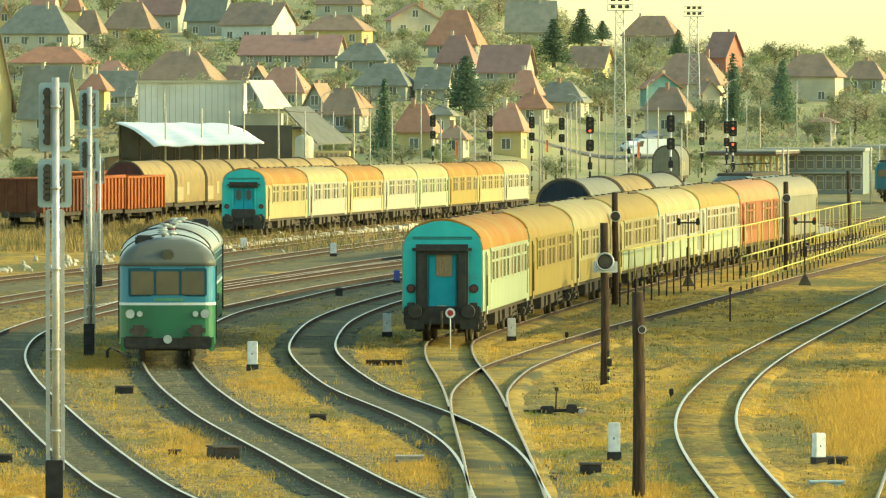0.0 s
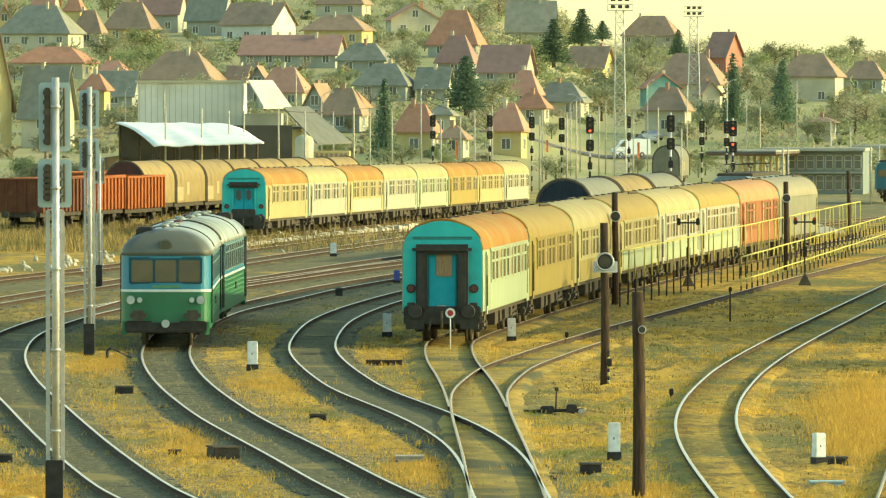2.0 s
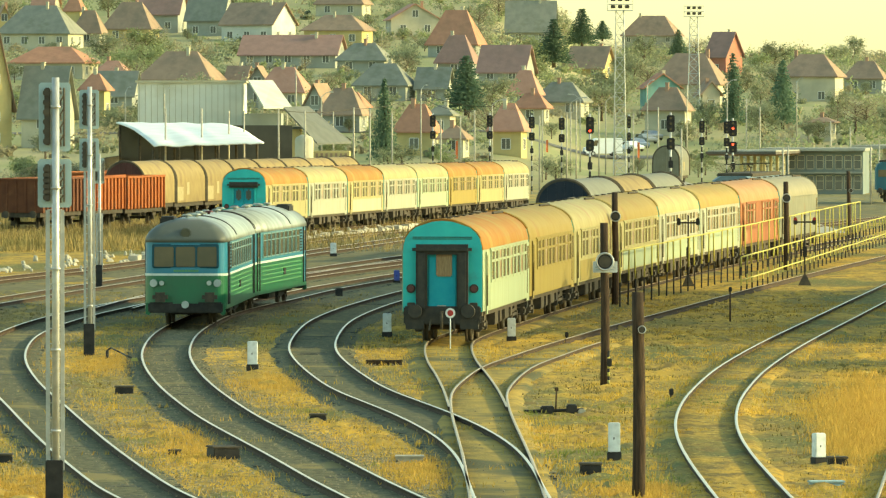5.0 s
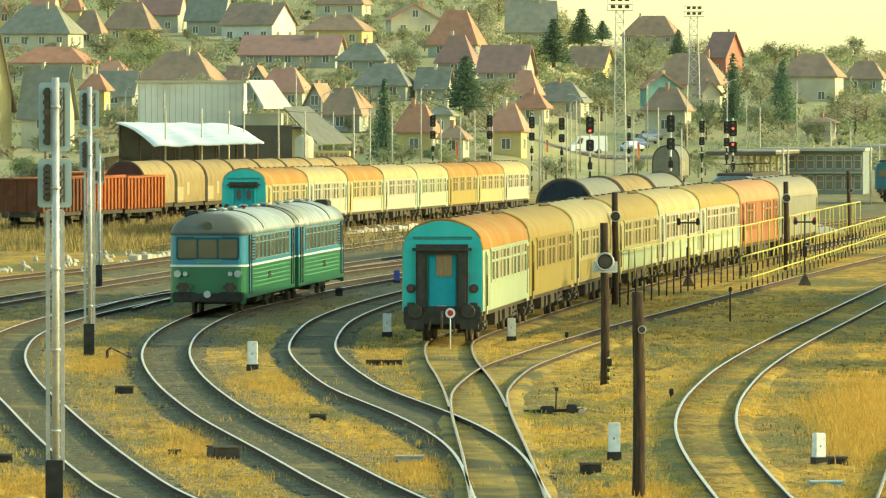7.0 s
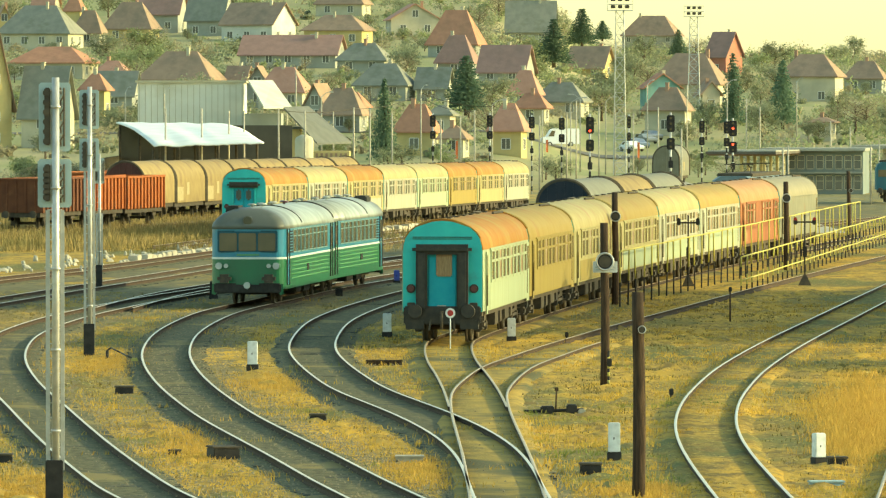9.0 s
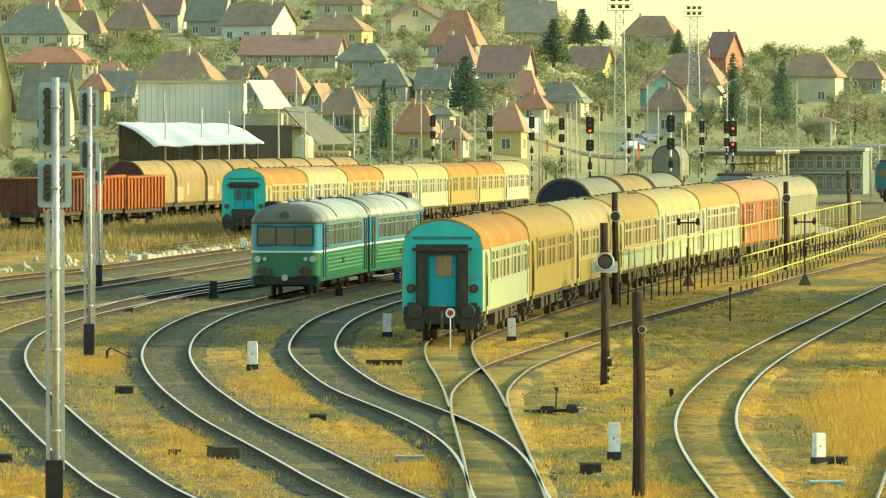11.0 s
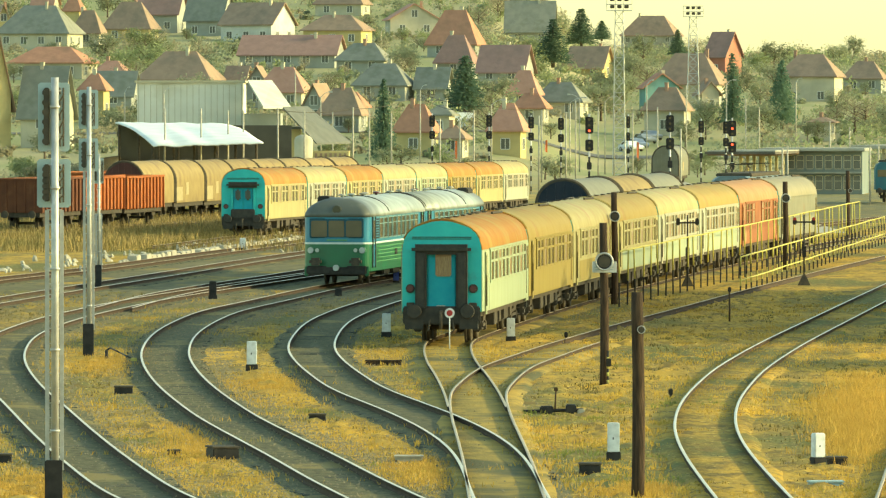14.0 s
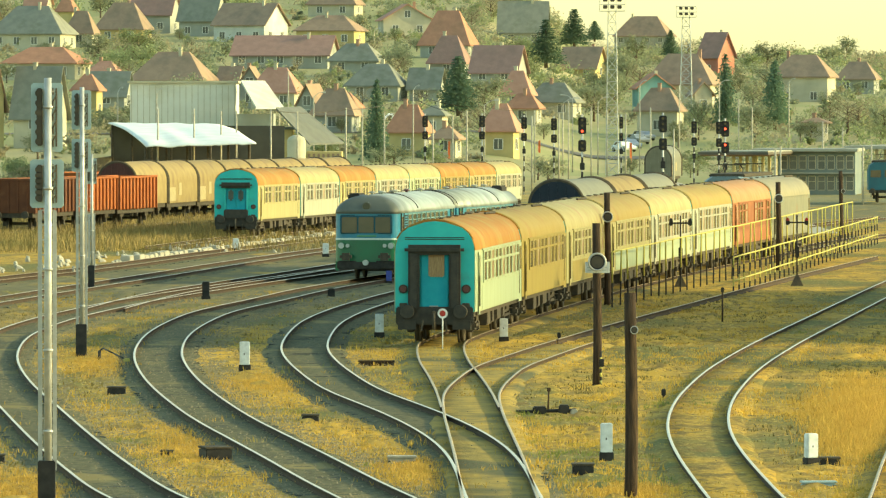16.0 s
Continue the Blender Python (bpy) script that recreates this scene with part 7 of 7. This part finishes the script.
def make_tree(kind, seed, fir=False):
    """Unit tree, 10 m high: trunk with limbs, crown of small leaf pieces."""
    r = random.Random(seed)
    t = empty("tree", pose(0, -200 - seed * 20, -30), "", "tree", "trees of the hillside")
    bm = bmesh.new()
    tube(bm, (0, 0, -1), (0.1, 0, 4.0), 0.28, 0.18, n=7)
    tube(bm, (0.1, 0, 4.0), (0.0, 0.1, 9.0 if fir else 7.0), 0.18, 0.04, n=7)
    tips = []
    if not fir:
        for i in range(11):
            a = i * 2.4 + r.uniform(-0.4, 0.4)
            z = 2.2 + 4.2 * i / 11
            ln = r.uniform(1.8, 3.2) * (1.0 if z < 5 else 0.75)
            p = Vector((0.05, 0, z))
            q = p + Vector((math.cos(a) * ln, math.sin(a) * ln, ln * r.uniform(0.5, 1.0)))
            tube(bm, p, q, 0.09, 0.03, n=5)
            tips += [p.lerp(q, 0.6), q]
            for _ in range(2):
                w = q + Vector((r.uniform(-1, 1), r.uniform(-1, 1), r.uniform(0.3, 1.3)))
                tube(bm, p.lerp(q, 0.7), w, 0.035, 0.012, n=4)
                tips.append(w)
    part("trunk", bm, M_BARK, t)
    verts, faces = [], []

    def leaf(c, s):
        u = Vector((r.gauss(0, 1), r.gauss(0, 1), r.gauss(0, 1))).normalized()
        v = u.orthogonal().normalized()
        j = len(verts)
        verts.extend(tuple(c + p) for p in (u * s, v * s * 0.6, -u * s, -v * s * 0.6))
        faces.append((j, j + 1, j + 2, j + 3))
    if fir:
        for k in range(22):
            z = 0.8 + 9.2 * k / 22
            rad = 3.2 * (1 - z / 10.4) ** 0.85 + 0.1
            nb = max(6, int(rad * 8))
            for b in range(nb):
                a = 2 * math.pi * (b + r.random() * 0.6) / nb + k
                ln = rad * r.uniform(0.72, 1.1)
                for q in range(9):
                    f = (q + 1) / 9
                    c = Vector((math.cos(a) * ln * f, math.sin(a) * ln * f, z - 0.45 * f * ln * 0.6 + r.gauss(0, 0.07)))
                    leaf(c + Vector((r.gauss(0, 0.1), r.gauss(0, 0.1), 0)), r.uniform(0.16, 0.32))
    else:
        dens = 26 if kind == "bare" else 46
        for tip in tips:
            c0 = tip + Vector((r.gauss(0, 0.2), r.gauss(0, 0.2), r.gauss(0, 0.2)))
            rad = r.uniform(0.55, 1.15)
            for _ in range(dens):
                c = c0 + Vector((r.gauss(0, rad * 0.6), r.gauss(0, rad * 0.6), r.gauss(0, rad * 0.5)))
                leaf(c, r.uniform(0.10, 0.30) * (0.6 if kind == "bare" else 1.0))
    me = bpy.data.meshes.new("crown")
    me.from_pydata(verts, [], faces)
    me.materials.append(LEAF[kind])
    cr = new("crown", me)
    cr.parent = t
    return t


PROTO = {"olive": [make_tree("olive", 1), make_tree("olive", 2)], "fresh": [make_tree("fresh", 3)], "bare": [make_tree("bare", 4), make_tree("bare", 5)], "fir": [make_tree("fir", 6, True), make_tree("fir", 7, True)]}
TREE_LABEL = {"olive": "olive-green spring tree", "fresh": "fresh green tree among the houses", "bare": "bare brown budding tree on the hillside", "fir": "dark green fir tree among the houses"}
tree_count = 0


def tree(kind, at, h, wide=1.0):
    global tree_count
    tree_count += 1
    p = PROTO[kind][tree_count % len(PROTO[kind])]
    k = h / 10.0
    m = Matrix.Translation(at) @ pose(0, 0, 0, 0, 0, (tree_count * 67) % 360) @ Matrix.Diagonal((k * wide, k * wide, k, 1))
    t = copy_thing(p, m)
    t.matrix_basis = m
    tagged(t, TREE_LABEL[kind])


tree("fir", (-7.35, 990, 1.08), 10.3, 0.66)
tree("fir", (3.40, 1160, 7.14), 8.2, 1.44)
tree("fir", (19.88, 1420, 15.41), 8.1, 1.63)
tree("fir", (28.11, 1600, 20.26), 7.3, 1.65)
tree("fir", (34.24, 1700, 22.01), 4.1, 2.11)
tree("fir", (42.87, 1170, 5.38), 10.4, 0.74)
tree("fir", (49.80, 1160, 5.23), 9.4, 0.93)
tree("fir", (48.73, 1640, 18.46), 5.2, 1.44)


def in_front(x, y, side):
    """True where growth would stand before or inside a house."""
    return any(abs(x - hx) < 0.5 * hw + 0.3 * side and -110.0 < y - hy < 9.0 for hx, hy, hw in HOUSE_SPOTS)


def hillside_trees():
    r = random.Random(21)
    n = 0
    while n < 210:
        px, py = r.uniform(-20, 1590), r.uniform(25, 262)
        u = (px - 784) / 14000.0
        y = 950.0
        while y < 2300 and 7.8 - (py - 187) / 14000.0 * y > height(u * y, y):
            y += 4.0
        if y > 2250 or y < 955:
            continue
        x = u * y
        front = in_front(x, y, 6.0)
        if front and r.random() < 0.45:
            continue
        n += 1
        kind = r.choice(("olive", "olive", "bare", "bare", "fresh", "olive"))
        tree(kind, (x, y, height(x, y) - 0.3), r.uniform(2.2, 4.2) if front else r.uniform(3.2, 8.0), r.uniform(0.9, 1.5))
    # skyline growth
    for i in range(30):
        px = 880 + i * 23 + r.uniform(-6, 6)
        y = r.uniform(1790, 2100)
        x = (px - 784) / 14000.0 * y
        tree(r.choice(("bare", "bare", "olive")), (x, y, height(x, y) - 0.4), r.uniform(3.0, 7.5) * (1.0 if px < 1350 else 0.8), r.uniform(0.9, 1.4))
    # bushes along the road and yard's edge
    for i in range(40):
        px = r.uniform(0, 1568)
        y = r.uniform(860, 1090)
        x = (px - 784) / 14000.0 * y
        if 900 < px < 1260 and y > 1000:
            continue
        tree(r.choice(("olive", "bare", "fresh")), (x, y, height(x, y) - 0.3), r.uniform(2.0, 4.2), r.uniform(1.1, 1.7))
    # growth behind the wagons
    for i in range(18):
        px = r.uniform(0, 190)
        y = r.uniform(690, 760)
        x = (px - 784) / 14000.0 * y
        if px > 190:
            continue
        tree(r.choice(("bare", "fresh", "bare")), (x, y, height(x, y) - 0.3), r.uniform(2.4, 4.6), r.uniform(1.1, 1.6))
    # unseen trees added beside the yard, only to shade its right side
    for i in range(64):
        tree("olive", (32.0 + (i % 5) * 2.3, 268.0 + i * 1.1 + (i % 3), -0.2), 8.4 + (i * 7) % 3, 1.5)
    for i in range(10):
        tree("olive", (30.5 + (i % 2) * 2.0, 238.0 + i * 0.8, -0.2), 6.6 + (i * 5) % 2, 1.3)


hillside_trees()


def far_woods():
    """Shrubs and small trees that fill the hillside between the houses."""
    r = random.Random(33)
    verts, faces, slots = [], [], []
    for _ in range(1500):
        px, y = r.uniform(-30, 1600), r.uniform(1000, 2150)
        x = (px - 784) / 14000.0 * y
        if 880 < px < 1280 and y < 1180:
            continue
        z = height(x, y) - 0.3
        h = r.uniform(1.6, 5.2) * (0.5 if in_front(x, y, 4.0) else 1.0)
        kind = r.randrange(3)
        for _c in range(r.randint(3, 6)):
            cx, cy, cz = x + r.gauss(0, h * 0.45), y + r.gauss(0, h * 0.45), z + h * r.uniform(0.25, 0.8)
            rad = h * r.uniform(0.18, 0.34)
            for _l in range(34):
                c = Vector((cx + r.gauss(0, rad * 0.6), cy + r.gauss(0, rad * 0.6), cz + r.gauss(0, rad * 0.55)))
                u = Vector((r.gauss(0, 1), r.gauss(0, 1), r.gauss(0, 1))).normalized() * r.uniform(0.12, 0.3)
                v = u.orthogonal() * 0.7
                j = len(verts)
                verts.extend(tuple(c + q) for q in (u, v, -u, -v))
                faces.append((j, j + 1, j + 2, j + 3))
                slots.append(kind)
    me = bpy.data.meshes.new("far_woods")
    me.from_pydata(verts, [], faces)
    for k in ("olive", "bare", "fresh"):
        me.materials.append(LEAF[k])
    me.polygons.foreach_set("material_index", slots)
    tagged(new("far_woods", me), "olive and brown spring shrubs between hillside houses", "shrubs", kind="stuff")


far_woods()
for k in PROTO.values():
    for p in k:
        for o in (*p.children_recursive, p):
            bpy.data.objects.remove(o)


# ---- road and vehicles ----
def road():
    bm = bmesh.new()
    a, b = (-80.0, 1092.0), (90.0, 1122.0)
    n = 40
    rows = []
    for i in range(n + 1):
        t = i / n
        x, y = a[0] + (b[0] - a[0]) * t, a[1] + (b[1] - a[1]) * t
        rows.append([bm.verts.new((x, y + d, max(height(x, y - 4), height(x, y + d)) + 0.12)) for d in (-4.0, 4.0)])
    for p, q in zip(rows, rows[1:]):
        bm.faces.new((p[0], q[0], q[1], p[1]))
    tagged(part("road", bm, mat("worn asphalt", (0.16, 0.15, 0.12), (0.12, 0.115, 0.10), 0.8, 0.9)), "grey asphalt road behind the yard", "road", kind="structure")


road()


def vehicle(at, turn, label, paint, van=False):
    v = empty("van" if van else "car", Matrix.Translation(at) @ pose(0, 0, 0, 0, 0, turn), label, "van" if van else "car", "road vehicles")
    ln, h = (5.4, 2.5) if van else (4.3, 1.45)
    if van:
        side = [(-2.7, 0.35), (2.4, 0.35), (2.7, 0.7), (2.6, 1.15), (1.9, 1.35), (1.25, 2.35), (0.9, 2.5), (-2.6, 2.5), (-2.7, 2.3)]
    else:
        side = [(-2.1, 0.35), (2.0, 0.35), (2.15, 0.6), (2.0, 0.85), (1.0, 0.95), (0.35, 1.42), (-1.2, 1.45), (-1.8, 1.0), (-2.1, 0.9)]
    bm = bmesh.new()
    loft(bm, [[(x, s * 0.88 * (1 if z < 1.0 else 0.9), z) for x, z in side] for s in (-1, 1)], smooth=False, close=True)
    part("body", fix(bm), paint, v)
    for sy in (-1, 1):
        bm = bmesh.new()
        pts = [(0.9, 1.4), (1.7, 1.4), (1.2, 2.2), (0.7, 2.2)] if van else [(-1.5, 0.98), (0.85, 0.98), (0.3, 1.36), (-1.15, 1.38)]
        loft(bm, [[(x, sy * (0.80 + d) * 1.0, z) for x, z in pts] for d in (-0.02, 0.02)], smooth=False, close=True)
        part("side_window", fix(bm), M_GLASS, v)
        for x in (-1.5, 1.5):
            bm = bmesh.new()
            tube(bm, (x, sy * 0.72, 0.33), (x, sy * 0.92, 0.33), 0.33, n=16)
            w = part("wheel", bm, M_RUBBER, v)
            bm = bmesh.new()
            tube(bm, (x, sy * 0.92, 0.33), (x, sy * 0.93, 0.33), 0.2, n=12)
            part("rim", bm, M_STEEL, w)
    return v


M_CARWHITE = mat("white car paint", (0.78, 0.78, 0.74), (0.72, 0.72, 0.68), 1.0, 0.3)
M_CARGREY = mat("grey car paint", (0.22, 0.24, 0.25), (0.18, 0.2, 0.2), 1.0, 0.3)
M_CARBLUE = mat("blue grey car paint", (0.16, 0.2, 0.26), (0.13, 0.17, 0.22), 1.0, 0.3)


def road_z(x, y):
    return max(height(x, y - 4), height(x, y + 1)) + 0.14


van = vehicle((0, 1100, 0), 180, "white delivery van driving on the road", M_CARWHITE, True)
for px, y, paint, lab in ((1128, 1136, M_CARBLUE, "blue-grey parked car near road"), (1142, 1150, M_CARGREY, "grey parked car near road"), (1118, 1128, M_CARWHITE, "white parked car near road"), (1152, 1160, M_CARGREY, "grey parked car near road")):
    x = (px - 784) / 14000.0 * y
    vehicle((x, y, height(x, y) + 0.05), -62, lab, paint)
M_FLAG = mat("orange banner cloth", (0.75, 0.20, 0.07), (0.66, 0.17, 0.06), 1.5, 0.8)
for q in ((14.04, 1080.0, 2.79), (1.57, 1000.0, 3.02), (26.41, 1075.0, 2.50)):
    b = empty("banner", Matrix.Translation(q), "narrow orange banner on a pole by the road", "banner", "orange banners")
    bm = bmesh.new()
    tube(bm, (0, 0, -4.2), (0, 0, 0.4), 0.04, n=6)
    part("pole", bm, M_STEEL, b)
    bm = bmesh.new()
    rings = [[(0.03 + 0.28 * u, 0.06 * math.sin(4 * u + z), z) for u in (0.0, 0.5, 1.0, 1.02, 0.5, 0.01)] for z in (-2.4, -1.6, -0.8, 0.0, 0.3)]
    loft(bm, rings, close=True)
    part("cloth", fix(bm), M_FLAG, b)


# ---- motion ----
def motions():
    rows_a, rows_b = [], []
    for i in range(65):
        t = 16.0 * i / 64
        s = travelled(t)
        rows_a.append((t, car_pose(s, False)))
        rows_b.append((t, car_pose(s + CAR + 0.45, True)))
    walk(car_front, rows_a)
    walk(car_rear, rows_b)
    rows = []
    for t, px in ((0.0, 1148), (3.5, 1092), (7.0, 1040), (8.0, 1026), (9.0, 990), (11.5, 906), (12.5, 871), (13.5, 825), (14.5, 782), (16.0, 715)):
        x = (px - 784) / 14000.0 * 1106.0
        y = 1092.0 + (x + 80.0) / 170.0 * 30.0
        rows.append((t, Matrix.Translation((x, y - 1.5, road_z(x, y))) @ pose(0, 0, 0, 0, 0, 190)))
    walk(van, rows)
    for wheels, sign in ((wheels_front, -1), (wheels_rear, 1)):
        for w, y in wheels:
            rows = []
            for i in range(241):
                t = 16.0 * i / 240
                rows.append((t, Matrix.Translation((0, y, 0.42)) @ Matrix.Rotation(sign * (travelled(t) - travelled(0)) / 0.42, 4, "X")))
            walk(w, rows)


motions()
